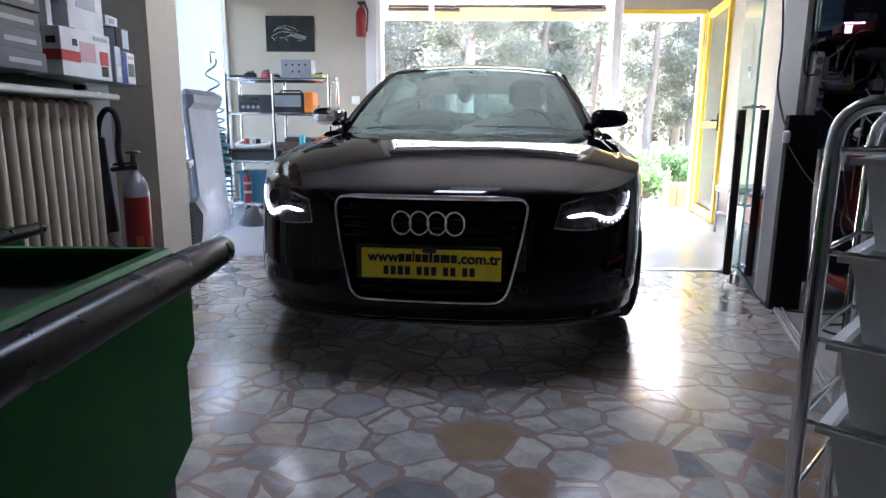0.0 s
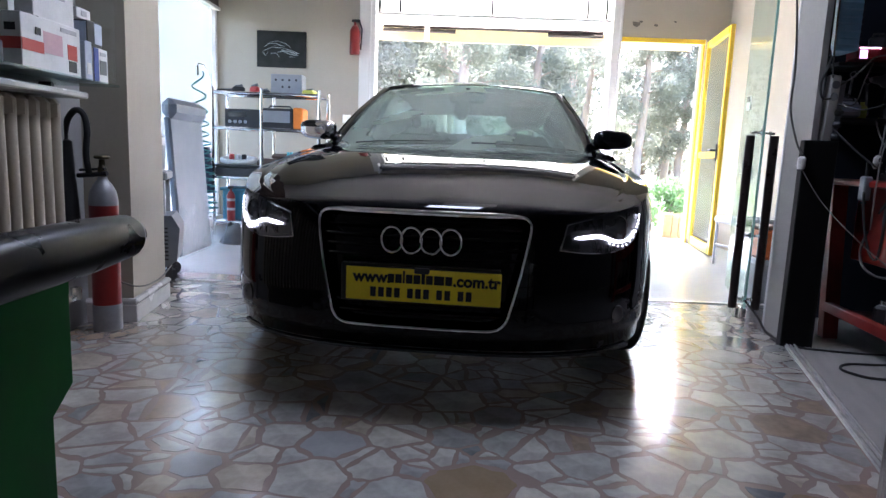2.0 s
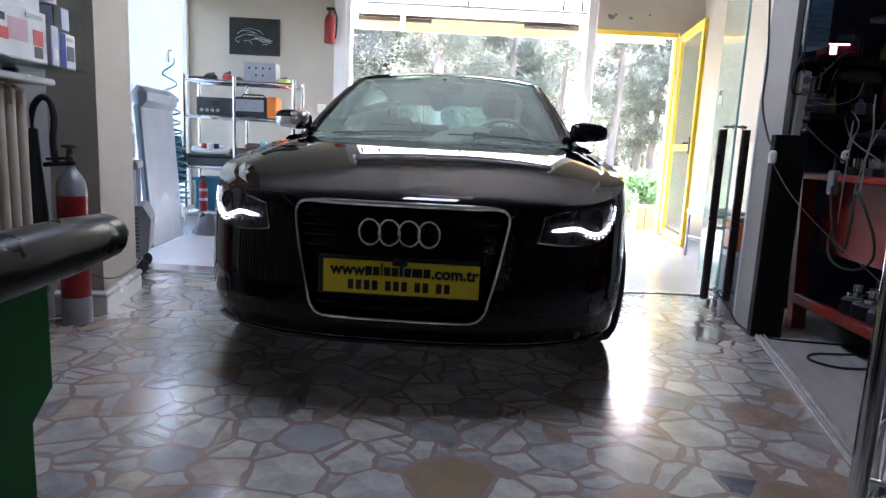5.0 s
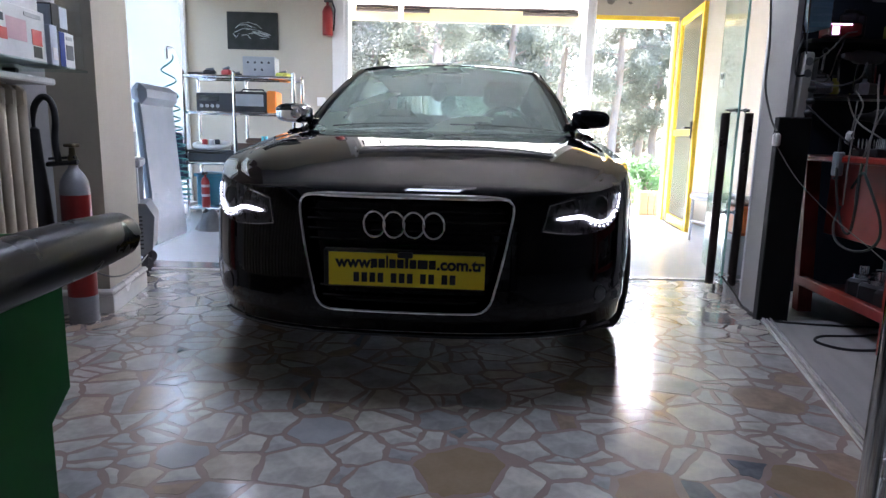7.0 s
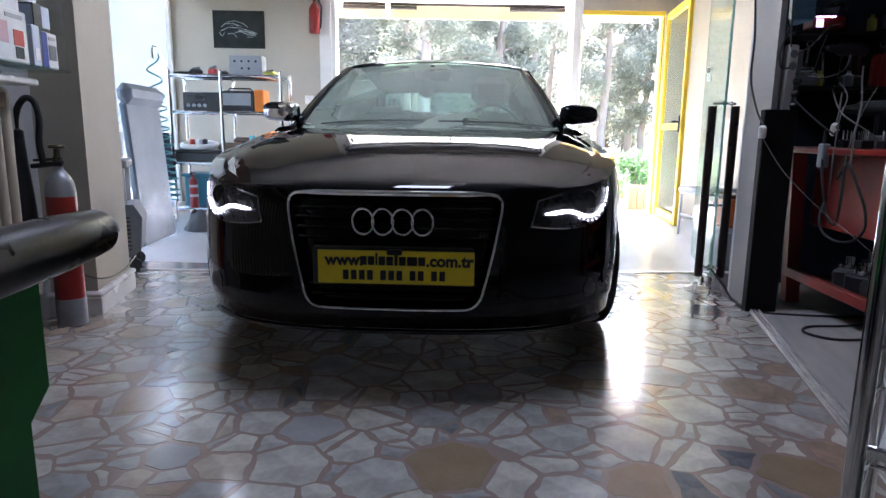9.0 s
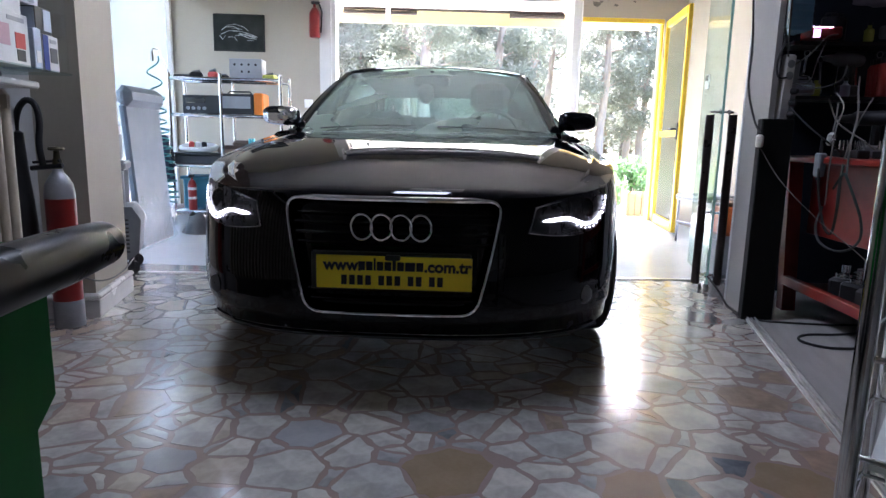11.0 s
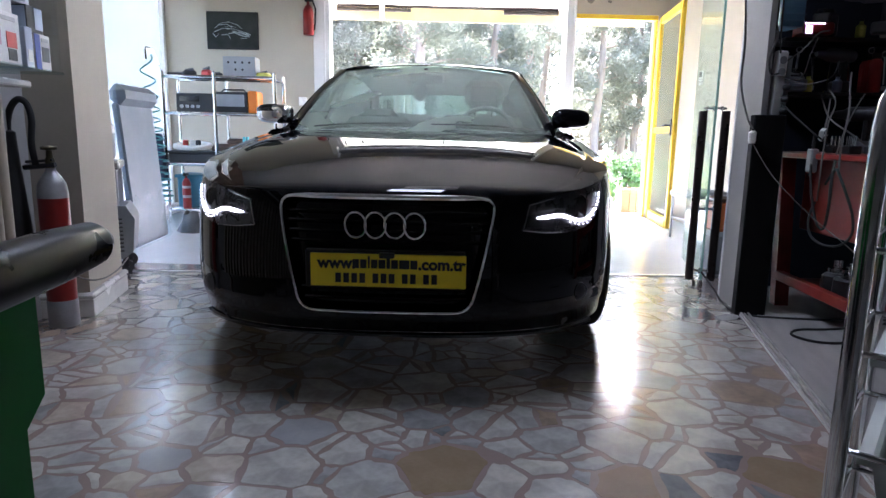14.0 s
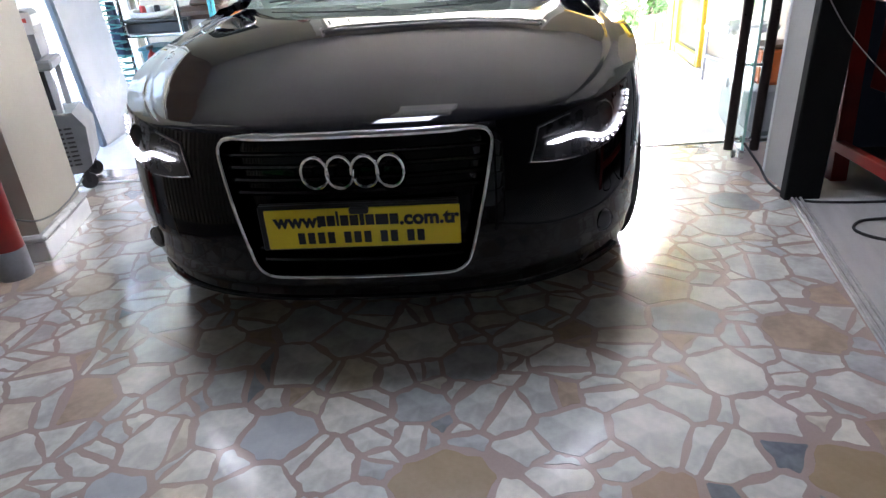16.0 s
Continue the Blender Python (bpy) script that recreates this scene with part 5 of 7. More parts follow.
part("crate_label", Shape().box((0.10, -0.1615, 0.19), (0.16, 0.003, 0.08)), C["pale"], o)
o = thing("fire_extinguisher", on_rack(0.16, 0.03, 0.143), "small red extinguisher standing on the rack", "extinguisher", "fire extinguishers")
part("cylinder", Shape().lathe([(0.0, 0), (0.037, 0.0), (0.039, 0.02), (0.039, 0.24), (0.026, 0.275), (0.011, 0.285), (0.011, 0.31), (0.0, 0.31)], 20), M["red"], o)
for z in (0.10, 0.19):
    part("printed_band", Shape().lathe([(0.0394, z), (0.0398, z + 0.002), (0.0398, z + 0.022), (0.0394, z + 0.024)], 20), C["label"], o)
part("valve", Shape().box((0.0, -0.01, 0.32), (0.03, 0.09, 0.03), 0.006), M["black"], o)

# coiled air hose hanging at the rack's corner
co_pts = []
for k in range(420):
    t = k / 419
    z = 1.53 - 1.30 * t
    loops = 4 * t + 12 * t * t
    r = 0.055 + 0.03 * t * (0.6 + 0.4 * math.sin(k * 0.13))
    co_pts.append((-2.66 + 0.10 * t + r * math.cos(loops * 2 * math.pi), 3.62 + r * 0.8 * math.sin(loops * 2 * math.pi), z))
hose = thing("air_hose", pose(0, 0, 0), "dark turquoise coiled air hose hanging down", "hose")
part("coil", Shape().tube(co_pts, 0.0075, 6), shader("hose_teal", (0.016, 0.10, 0.105), 0.3, second=(0.05, 0.21, 0.20), scale=20), hose)
part("coupling", Shape().tube([(-2.66, 3.62, 1.49), (-2.66, 3.62, 1.57)], 0.014, 10), M["steel"], hose)
part("hook", Shape().tube([(-2.66, 3.62, 1.57), (-2.66, 3.64, 1.60), (-2.66, 3.75, 1.60), (-2.59, 3.77, 1.40)], 0.006, 8), M["steel"], hose)
jk = thing("overalls", on_rack(-0.04, -0.06, 0.42), "dark blue work cloth hung on the rack corner", "cloth")
rows_ = [[Vector((0.06 * math.cos(w) * (0.5 + 0.5 * t) * (1 + 0.15 * math.sin(5 * w)), 0.05 * math.sin(w) * (0.5 + 0.5 * t), 0.42 * (1 - t))) for w in [2 * math.pi * k / 20 for k in range(21)]] for t in [j / 10 for j in range(11)]]
part("cloth_folds", Shape().grid(rows_), shader("navy_cloth", (0.02, 0.03, 0.06), 0.8, scale=14, bump=0.2), jk)

# picture and extinguisher on the front wall
pic = thing("wall_picture", FRONT @ Matrix.Translation((-2.27, -0.012, 1.905)), "dark framed picture of a sports car in chalk-white strokes", "picture")
part("frame", Shape().box((0, 0, 0), (0.53, 0.022, 0.375), 0.004), M["rubber"], pic)
part("sheet", Shape().box((0, -0.0125, 0), (0.505, 0.003, 0.35)), shader("dark_print", (0.022, 0.024, 0.021), 0.8, second=(0.04, 0.042, 0.038), scale=9, spec=0.1), pic)
M["chalk"] = shader("chalk_print", (0.55, 0.56, 0.55), 0.8, second=(0.16, 0.17, 0.17), scale=26, amount=0.9)
for pts, r in (([(-0.18, 0.02), (-0.12, 0.07), (-0.04, 0.085), (0.05, 0.06), (0.10, 0.02)], 0.007), ([(-0.19, -0.02), (-0.10, 0.02), (0.02, 0.015), (0.14, -0.02), (0.19, -0.04)], 0.010), ([(-0.20, -0.03), (-0.17, -0.07), (-0.14, -0.03)], 0.009), ([(-0.04, -0.03), (0.02, -0.02), (0.10, -0.05), (0.18, -0.06)], 0.010), ([(-0.05, -0.04), (-0.02, -0.08)], 0.006), ([(-0.14, 0.055), (-0.05, 0.06), (0.0, 0.035)], 0.010), ([(0.0, -0.005), (0.08, -0.02), (0.17, -0.045)], 0.016), ([(-0.11, -0.045), (-0.06, -0.04)], 0.012), ([(0.08, -0.075), (0.15, -0.075)], 0.006), ([(-0.08, 0.035), (-0.02, 0.045), (0.04, 0.03)], 0.005)):
    part("stroke", Shape().tube([(x, -0.0145, z) for x, z in pts], r, 6, squash=0.25), M["chalk"], pic)
he = thing("fire_extinguisher", FRONT @ Matrix.Translation((-1.475, -0.07, 1.87)), "small red extinguisher hung on the wall", "extinguisher", "fire extinguishers")
part("cylinder", Shape().lathe([(0.0, 0), (0.05, 0.0), (0.055, 0.015), (0.055, 0.24), (0.03, 0.29), (0.014, 0.30), (0.014, 0.33), (0.0, 0.33)], 20), M["red"], he)
part("valve", Shape().box((0.01, 0, 0.345), (0.09, 0.03, 0.03), 0.006), M["black"], he)
part("hose", Shape().tube([(0.05, 0, 0.33), (0.075, 0, 0.26), (0.068, 0, 0.12), (0.06, 0, 0.05)], 0.009, 8), M["rubber"], he)
part("bracket", Shape().box((0, 0.06, 0.2), (0.03, 0.02, 0.22), 0.003), M["black"], he)
so = thing("wall_socket", FRONT @ Matrix.Translation((-1.56, -0.006, 1.20)), "white round wall socket plate", "socket")
part("cover_plate", Shape().box((0, 0, 0), (0.09, 0.012, 0.09), 0.006), M["white"], so)
part("socket_ring", Shape().lathe([(0.03, 0), (0.03, 0.006), (0.022, 0.006), (0.0, 0.001)], 18, Matrix.Translation((0, -0.006, 0)) @ pose(0, 0, 0, 90, 0, 0)), M["white"], so)

# ---- aisle: green trolley and bin trolley ----
TR = pose(0.004, -1.673, 0, 0, 0, 7)      # far right corner of the green trolley's side panel
tro = thing("tool_trolley", TR, "green steel tool trolley with dark mat and black bar handles", "trolley")
SIDE = [(0.0, 0.775), (0.0, 0.70), (-0.022, 0.686), (-0.022, 0.606), (-0.12, 0.570), (-0.45, 0.46), (-0.70, 0.46), (-0.70, 0.775)]
part("side_panel", Shape().prism(SIDE, -0.004, 0.004, Matrix(((0, 0, 1, -0.004), (1, 0, 0, 0), (0, 1, 0, 0), (0, 0, 0, 1)))), M["green"], tro)
part("side_panel", Shape().prism(SIDE, -0.004, 0.004, Matrix(((0, 0, 1, -0.40), (1, 0, 0, 0), (0, 1, 0, 0), (0, 0, 0, 1)))), M["green"], tro)
part("rim", Shape().box((-0.068, -0.29, 0.772), (0.022, 0.78, 0.016), 0.005).box((-0.37, -0.29, 0.772), (0.022, 0.78, 0.016), 0.005).box((-0.22, 0.092, 0.772), (0.31, 0.022, 0.016), 0.005).box((-0.22, 0.100, 0.752), (0.31, 0.006, 0.04), 0.002).box((-0.060, -0.29, 0.752), (0.006, 0.78, 0.04), 0.002).box((-0.380, -0.29, 0.752), (0.006, 0.78, 0.04), 0.002), M["green"], tro)
part("mat", Shape().box((-0.2275, -0.27, 0.738), (0.295, 0.72, 0.012), 0.002), M["black"], tro, "dark ribbed mat")
part("drawer_block", Shape().box((-0.20, -0.38, 0.45), (0.37, 0.56, 0.48), 0.006), M["black"], tro)
for sx in (0.022, -0.43):
    part("bar_handle", Shape().tube([(sx, 0.043, 0.792), (sx, 0.038, 0.792), (sx, 0.028, 0.792), (sx, -0.02, 0.792), (sx, -0.80, 0.792)], [0.004, 0.011, 0.0145, 0.0165, 0.0165], 20), M["handle"], tro, "dark round bar handle")
for x, y in ((-0.03, -0.045), (-0.36, -0.045), (-0.03, -0.66), (-0.36, -0.66)):
    part("leg", Shape().box((x, y, 0.38), (0.03, 0.03, 0.64), 0.004), M["black"], tro)
    part("castor", Shape().lathe([(0.01, -0.012), (0.035, -0.012), (0.035, 0.012), (0.01, 0.012)], 16, Matrix.Translation((x, y, 0.035)) @ pose(0, 0, 0, 90, 0, 20)), M["rubber"], tro)

second = copy_thing(tro, pose(-0.70, -1.08, 0, 0, 0, 9) @ Matrix.Diagonal((1, 1, 0.885, 1)))
tagged(second, "lower green steel trolley with a black bar handle", "trolley")

BT = pose(0.815, -1.155, 0, 0, 0, -37) @ Matrix.Translation((0, 0.30, 0))
bt = thing("bin_trolley", BT, "chrome tube trolley with four white plastic bins", "trolley")
for y in (0.0, -0.30):
    arch = [(0.004, y, 0.06), (0.004, y, 0.89)] + [(0.06 - 0.054 * math.cos(w), y, 0.905 + 0.054 * math.sin(w)) for w in [math.pi / 12 * k for k in range(1, 7)]] + [(0.36 + 0.054 * math.sin(w), y, 0.905 + 0.054 * math.cos(w)) for w in [math.pi / 12 * k for k in range(0, 7)]] + [(0.41, y, 0.06)]
    part("tube_frame", Shape().tube(arch, 0.0132, 14), M["chrome"], bt)
for z in (0.885, 0.72, 0.57, 0.42, 0.27):
    part("shelf_rail", Shape().tube([(0.0, 0, z), (0.0, -0.30, z)], 0.005, 8).tube([(0.42, 0, z), (0.42, -0.30, z)], 0.005, 8).tube([(0.0, -0.01, z), (0.42, -0.01, z)], 0.005, 8).tube([(0.0, -0.29, z), (0.42, -0.29, z)], 0.005, 8), M["chrome"], bt)


def bin_box(z):
    """An open tapered bin with a rolled rim; z is its rim."""
    ring = lambda ins, h: [(0.045 + ins, -0.025 - ins, h), (0.385 - ins, -0.025 - ins, h), (0.385 - ins, -0.275 + ins, h), (0.045 + ins, -0.275 + ins, h)]
    levels = [ring(0.026, z - 0.143), ring(0.0, z - 0.004), ring(-0.018, z - 0.004), ring(-0.018, z + 0.006), ring(0.0, z + 0.006), ring(0.006, z), ring(0.030, z - 0.137)]
    V = [p for l in levels for p in l]
    F = [(k * 4 + i, k * 4 + (i + 1) % 4, (k + 1) * 4 + (i + 1) % 4, (k + 1) * 4 + i) for k in range(6) for i in range(4)]
    F += [(3, 2, 1, 0), (24, 25, 26, 27)]
    return Shape().add(V, F)


for z in (0.868, 0.71, 0.56, 0.41):
    part("bin", bin_box(z), M["bin"], bt, "white tapered plastic bin", smooth=30)
for x in (0.004, 0.41):
    for y in (0.0, -0.30):
        part("castor", Shape().lathe([(0.008, -0.011), (0.026, -0.011), (0.028, 0.0), (0.026, 0.011), (0.008, 0.011)], 14, Matrix.Translation((x, y, 0.028)) @ pose(0, 0, 0, 90, 0, 15)).tube([(x, y, 0.03), (x, y, 0.065)], 0.008, 8), M["rubber"], bt)

# ---- workbench corner ----
blk = thing("black_board", pose(1.660, 1.11, 0), "tall matt black board against the wall end", "board")
part("board", Shape().box((0.028, 0, 0.495), (0.15, 0.05, 0.99), 0.004), shader("matt_black_board", (0.006, 0.006, 0.006), 0.7, second=(0.009, 0.009, 0.009), scale=12, spec=0.2), blk)
bench = thing("workbench", pose(1.90, 0.60, 0), "red painted steel workbench loaded with tools and cables", "workbench")
part("worktop", Shape().box((0.34, 0.42, 0.80), (0.74, 1.0, 0.03), 0.006), M["bench_red"], bench)
for x, y, lean in ((0.03, -0.02, 0.0), (0.03, 0.72, 0.06), (0.66, -0.02, 0.0), (0.66, 0.72, 0.0)):
    part("leg", Shape().prism([(-0.035, -0.03), (0.035, -0.03), (0.035, 0.03), (-0.035, 0.03)], 0, 0.785, Matrix(((1, 0, -0.02, x + 0.01), (0, 1, lean * 1.2, y), (0, 0, 1, 0), (0, 0, 0, 1)))), M["bench_red"], bench)
part("beam", Shape().box((0.02, 0.36, 0.165), (0.04, 0.74, 0.05), 0.004), M["bench_red"], bench)
part("beam", Shape().box((0.35, -0.02, 0.18), (0.62, 0.04, 0.05), 0.004), M["bench_red"], bench)
part("lower_shelf", Shape().box((0.35, 0.36, 0.145), (0.60, 0.72, 0.012), 0.002), M["black"], bench)
part("apron", Shape().box((0.10, 0.36, 0.60), (0.012, 0.70, 0.36), 0.003), M["bench_red"], bench)
pb = thing("tool_board", pose(2.36, 1.73, 0.82), "dark tool board standing on the bench back", "board")
part("back_panel", Shape().box((0.05, 0, 0.34), (1.12, 0.03, 2.3), 0.004), shader("navy_board", (0.010, 0.013, 0.022), 0.75, second=(0.016, 0.019, 0.028), scale=6, spec=0.15), pb)
part("ledge", Shape().box((0.05, -0.12, 0.30), (1.0, 0.22, 0.02), 0.003), M["black"], pb)
part("ledge", Shape().box((0.05, -0.12, 0.58), (1.0, 0.22, 0.02), 0.003), M["black"], pb)
part("side_board", Shape().box((-0.635, -0.47, 0.58), (0.045, 0.02, 0.86), 0.003), M["black"], pb)
part("upright", Shape().box((-0.555, -0.05, 0.75), (0.03, 0.09, 1.5), 0.004), M["black"], pb)

ps = thing("power_strip", pose(1.728, 1.165, 0.975, 0, 3, 10), "white socket strip hung upright with black plugs", "power strip")
part("strip", Shape().box((0, 0, 0.16), (0.055, 0.04, 0.32), 0.008), M["white"], ps)
part("strip_side", Shape().box((0.045, 0.005, 0.165), (0.03, 0.03, 0.27), 0.006), M["grey_plastic"], ps)
for k in range(3):
    part("plug", Shape().lathe([(0.0, 0), (0.016, 0), (0.016, 0.02), (0.009, 0.03), (0.0, 0.03)], 14, Matrix.Translation((0.028, -0.018, 0.04 + k * 0.055)) @ pose(0, 0, 0, 90, 0, 20)), M["black"], ps)
for k in range(2):
    part("socket_hole", Shape().lathe([(0.0, 0), (0.019, 0), (0.019, 0.003), (0.0, 0.001)], 14, Matrix.Translation((0.0, -0.02, 0.22 + k * 0.055)) @ pose(0, 0, 0, 90, 0, 0)), M["grey_plastic"], ps)
bx = thing("parts_cabinet", pose(1.845, 1.30, 1.43, 0, 0, 4), "blue ribbed metal parts box on the tool board", "box")
part("case", Shape().box((0, 0.08, 0.16), (0.11, 0.16, 0.32), 0.005), shader("blue_metal", (0.26, 0.48, 0.70), 0.4, second=(0.20, 0.40, 0.62), scale=7), bx)
for k in range(9):
    part("rib", Shape().box((0.004, -0.0015, 0.025 + 0.033 * k), (0.10, 0.007, 0.010), 0.003), shader("blue_rib", (0.30, 0.52, 0.74), 0.4, second=(0.22, 0.42, 0.64), scale=9) if k == 0 else bpy.data.materials["blue_rib"], bx)
part("bracket", Shape().box((0.0, 0.20, 0.28), (0.02, 0.10, 0.03), 0.003), M["black"], bx)
ld = thing("lit_gauge", pose(1.995, 1.46, 1.42), "small red device with a pink-white lit display", "device")
part("case", Shape().box((0.03, 0, 0.02), (0.16, 0.12, 0.06), 0.01), M["red"], ld)
part("display", Shape().box((-0.022, -0.0615, 0.012), (0.034, 0.003, 0.040)), shader("lit_display", (0.6, 0.5, 0.7), 0.4, emit=(0.75, 0.5, 0.95), power=0.12), ld, "dim violet display")
lit_dot = shader("lit_dot", (0.9, 0.8, 0.95), 0.4, emit=(0.9, 0.65, 1.0), power=0.6)
for k in range(8):
    part("light_dot", Shape().ball((-0.040 + 0.0128 * k, -0.062, 0.042), (0.0046, 0.003, 0.0040), 8, 6), lit_dot, ld)


def drill(m, k, label):
    d = thing("power_drill", m, label, "drill", "power tools on the bench")
    part("motor", Shape().lathe([(0.0, -0.10), (0.030, -0.10), (0.036, -0.06), (0.036, 0.06), (0.024, 0.08), (0.018, 0.13), (0.012, 0.15), (0.0, 0.15)], 18, pose(0, 0, 0.19, 0, 90, 0)), C[k], d)
    part("grip", Shape().box((-0.04, 0, 0.10), (0.042, 0.036, 0.16), 0.012), M["black"], d)
    part("battery", Shape().box((-0.03, 0, 0.03), (0.10, 0.065, 0.06), 0.010), C["grey"], d)
    return d


drill(pose(2.30, 1.40, 1.41, 0, 0, 150), "grey", "dark grey cordless drill on the upper ledge")
drill(pose(2.52, 1.47, 1.41, 0, 0, 30), "black", "black cordless drill on the upper ledge")
drill(pose(2.20, 1.52, 1.13, 0, 0, 200), "grey", "grey cordless drill on the lower ledge")
drill(pose(2.18, 1.22, 0.816, 0, 0, 120), "black", "black cordless drill on the bench")
rng = random.Random(11)
TOOLS = (("spanner_set", "blue-grey plastic tool holder with chrome bits", "pale"), ("tool_case", "black plastic tool case", "black"), ("meter", "dark meter with a pale face", "grey"), ("spray_can", "red spray can", "red"), ("solvent_tin", "dark tin with a yellow label", "lime"), ("tool_box", "dark blue tool box", "blue"))
for i in range(22):
    nm, lb, k = TOOLS[i % 6]
    lvl = (1.13, 1.41, 0.816)[i % 3]
    x = 1.97 + (i * 0.137) % 0.82
    y = rng.uniform(1.48, 1.60) if lvl > 1 else rng.uniform(0.75, 1.5)
    t = thing(nm, pose(x, y, lvl, 0, 0, rng.uniform(-40, 40)), lb + " on the bench", "tool", "bench clutter")
    w, d, h = rng.uniform(0.05, 0.11), rng.uniform(0.05, 0.09), rng.uniform(0.05, 0.15)
    if nm == "spray_can":
        part("can", Shape().lathe([(0, 0), (0.03, 0), (0.03, 0.15), (0.02, 0.17), (0.01, 0.19), (0, 0.19)], 16), C[k], t)
        part("cap", Shape().lathe([(0, 0.17), (0.022, 0.17), (0.022, 0.20), (0, 0.202)], 14), M["black"], t)
    else:
        part("body", Shape().box((0, 0, h / 2), (w, d, h), 0.008), C["black"] if k != "pale" else M["grey_plastic"], t)
        part("face", Shape().box((0, -d / 2 - 0.001, h * 0.6), (w * 0.7, 0.003, h * 0.4)), C[k], t)
        part("handle", Shape().tube([(-w * 0.3, 0, h), (-w * 0.25, 0, h + 0.02), (w * 0.25, 0, h + 0.02), (w * 0.3, 0, h)], 0.005, 6), M["black"], t)
# under the bench
for i in range(7):
    t = thing("machine_part", pose(2.02 + (i * 0.17) % 0.5, 0.72 + (i * 0.23) % 0.55, 0.152, 0, 0, 37 * i), "dirty dark machine part on the lower bench shelf", "machine part", "parts under the bench")
    part("housing", Shape().box((0, 0, 0.05), (0.14, 0.10, 0.10), 0.015), M["black"], t)
    part("flange", Shape().lathe([(0.0, 0), (0.045, 0), (0.045, 0.02), (0.02, 0.025), (0.02, 0.06), (0.0, 0.06)], 14, Matrix.Translation((0.0, 0, 0.10))), M["steel"] if i % 3 == 0 else M["grey_plastic"], t)

# cables round the bench
M["cable_black"] = M["rubber"]
cable("cable", [(1.635, 1.50, 2.4), (1.628, 1.45, 1.9), (1.622, 1.36, 1.60), (1.635, 1.34, 1.35), (1.620, 1.30, 1.15), (1.622, 1.20, 0.99), (1.602, 1.07, 0.92)], 0.005, M["cable_black"], "wavy black cable hanging down the wall")
pl = thing("plug_adapter", pose(1.602, 1.068, 0.87), "white plug adapter hanging on a cable", "plug")
part("adapter_body", Shape().box((0, 0, 0.02), (0.034, 0.03, 0.05), 0.010).lathe([(0.014, -0.015), (0.018, 0.0), (0.018, 0.01)], 12), M["white"], pl)
pi = thing("inline_switch", pose(1.628, 1.44, 1.78), "brown inline cable switch", "switch")
part("switch_body", Shape().box((0, 0, 0), (0.03, 0.03, 0.10), 0.008), M["brown"], pi)
cable("cable", [(1.602, 1.065, 0.86), (1.69, 1.0, 0.70), (1.80, 0.85, 0.54), (1.90, 0.70, 0.42), (1.95, 0.62, 0.34), (1.97, 0.60, 0.25)], 0.0023, M["cable_white"], "pale cable sagging from the wall to the bench")
cable("cable", [(2.05, 1.45, 1.40), (1.97, 1.35, 1.30), (1.92, 1.32, 1.18), (1.90, 1.45, 1.20)], 0.003, M["cable_white"], "pale cable from the socket strip")
cable("cable", [(1.88, 1.05, 0.90), (1.85, 0.98, 0.70), (1.86, 0.92, 0.52), (1.87, 0.86, 0.48), (1.86, 0.82, 0.60), (1.87, 0.84, 0.74), (1.93, 0.92, 0.84)], 0.006, M["cable_black"], "black cable looped before the bench apron")
cable("cable", [(2.0, 0.9, 1.08), (1.93, 0.86, 0.98), (1.88, 0.84, 0.84), (1.865, 0.84, 0.68), (1.88, 0.86, 0.58)], 0.003, M["cable_white"], "pale cable hanging over the bench edge")
cable("cable", [(1.76, 1.30, 1.45), (1.70, 1.13, 1.36), (1.66, 1.10, 1.25), (1.67, 1.09, 1.18), (1.78, 1.2, 1.20)], 0.005, M["cable_black"], "black cable hooked on the wall corner")
cable("cable", [(1.60, 1.55, 0.12), (1.62, 1.40, 0.06), (1.63, 1.28, 0.008), (1.66, 1.08, 0.008), (1.80, 1.03, 0.008), (2.05, 1.02, 0.008), (2.4, 1.05, 0.008)], 0.006, M["cable_black"], "black cable along the floor by the wall")
cable("cable", [(2.3, 0.98, 0.009), (1.98, 0.86, 0.009), (1.80, 0.83, 0.009), (1.73, 0.74, 0.009), (1.80, 0.65, 0.009), (1.95, 0.66, 0.009), (2.1, 0.74, 0.009), (2.3, 0.8, 0.009)], 0.006, M["cable_black"], "black cable looped on the grey floor")
hg = thing("junction_box", pose(1.868, 1.02, 0.72), "grey junction box hanging from the bench edge", "junction box")
part("box_body", Shape().box((0, 0, 0.06), (0.034, 0.05, 0.11), 0.006), M["machine_grey"], hg)
part("gland", Shape().tube([(0, 0, -0.01), (0, 0, 0.0)], 0.012, 8), M["black"], hg)
part("gland", Shape().tube([(0, 0, 0.112), (0, 0, 0.15)], 0.008, 8), M["black"], hg)

# beyond the glass door
ch = thing("chair", pose(2.28, 3.55, 0, 0, 0, 15), "pale metal chair with a grey padded seat", "chair")
part("seat", Shape().box((0, 0, 0.40), (0.40, 0.38, 0.06), 0.02), M["grey_plastic"], ch)
for x in (-0.17, 0.17):
    for y in (-0.16, 0.16):
        part("leg", Shape().tube([(x, y, 0.0), (x, y, 0.38)], 0.011, 8), M["light_grey"], ch)
    part("stretcher", Shape().tube([(x, -0.16, 0.18), (x, 0.16, 0.18)], 0.009, 8), M["light_grey"], ch)
cn = thing("canister", pose(1.93, 2.15, 0), "dark grey canister with an orange box on top", "canister")
part("canister_body", Shape().box((0, 0, 0.14), (0.20, 0.20, 0.28), 0.03), M["grey_plastic"], cn)
ob_ = thing("orange_box", pose(1.94, 2.15, 0.28), "orange-brown plastic box on the canister", "box")
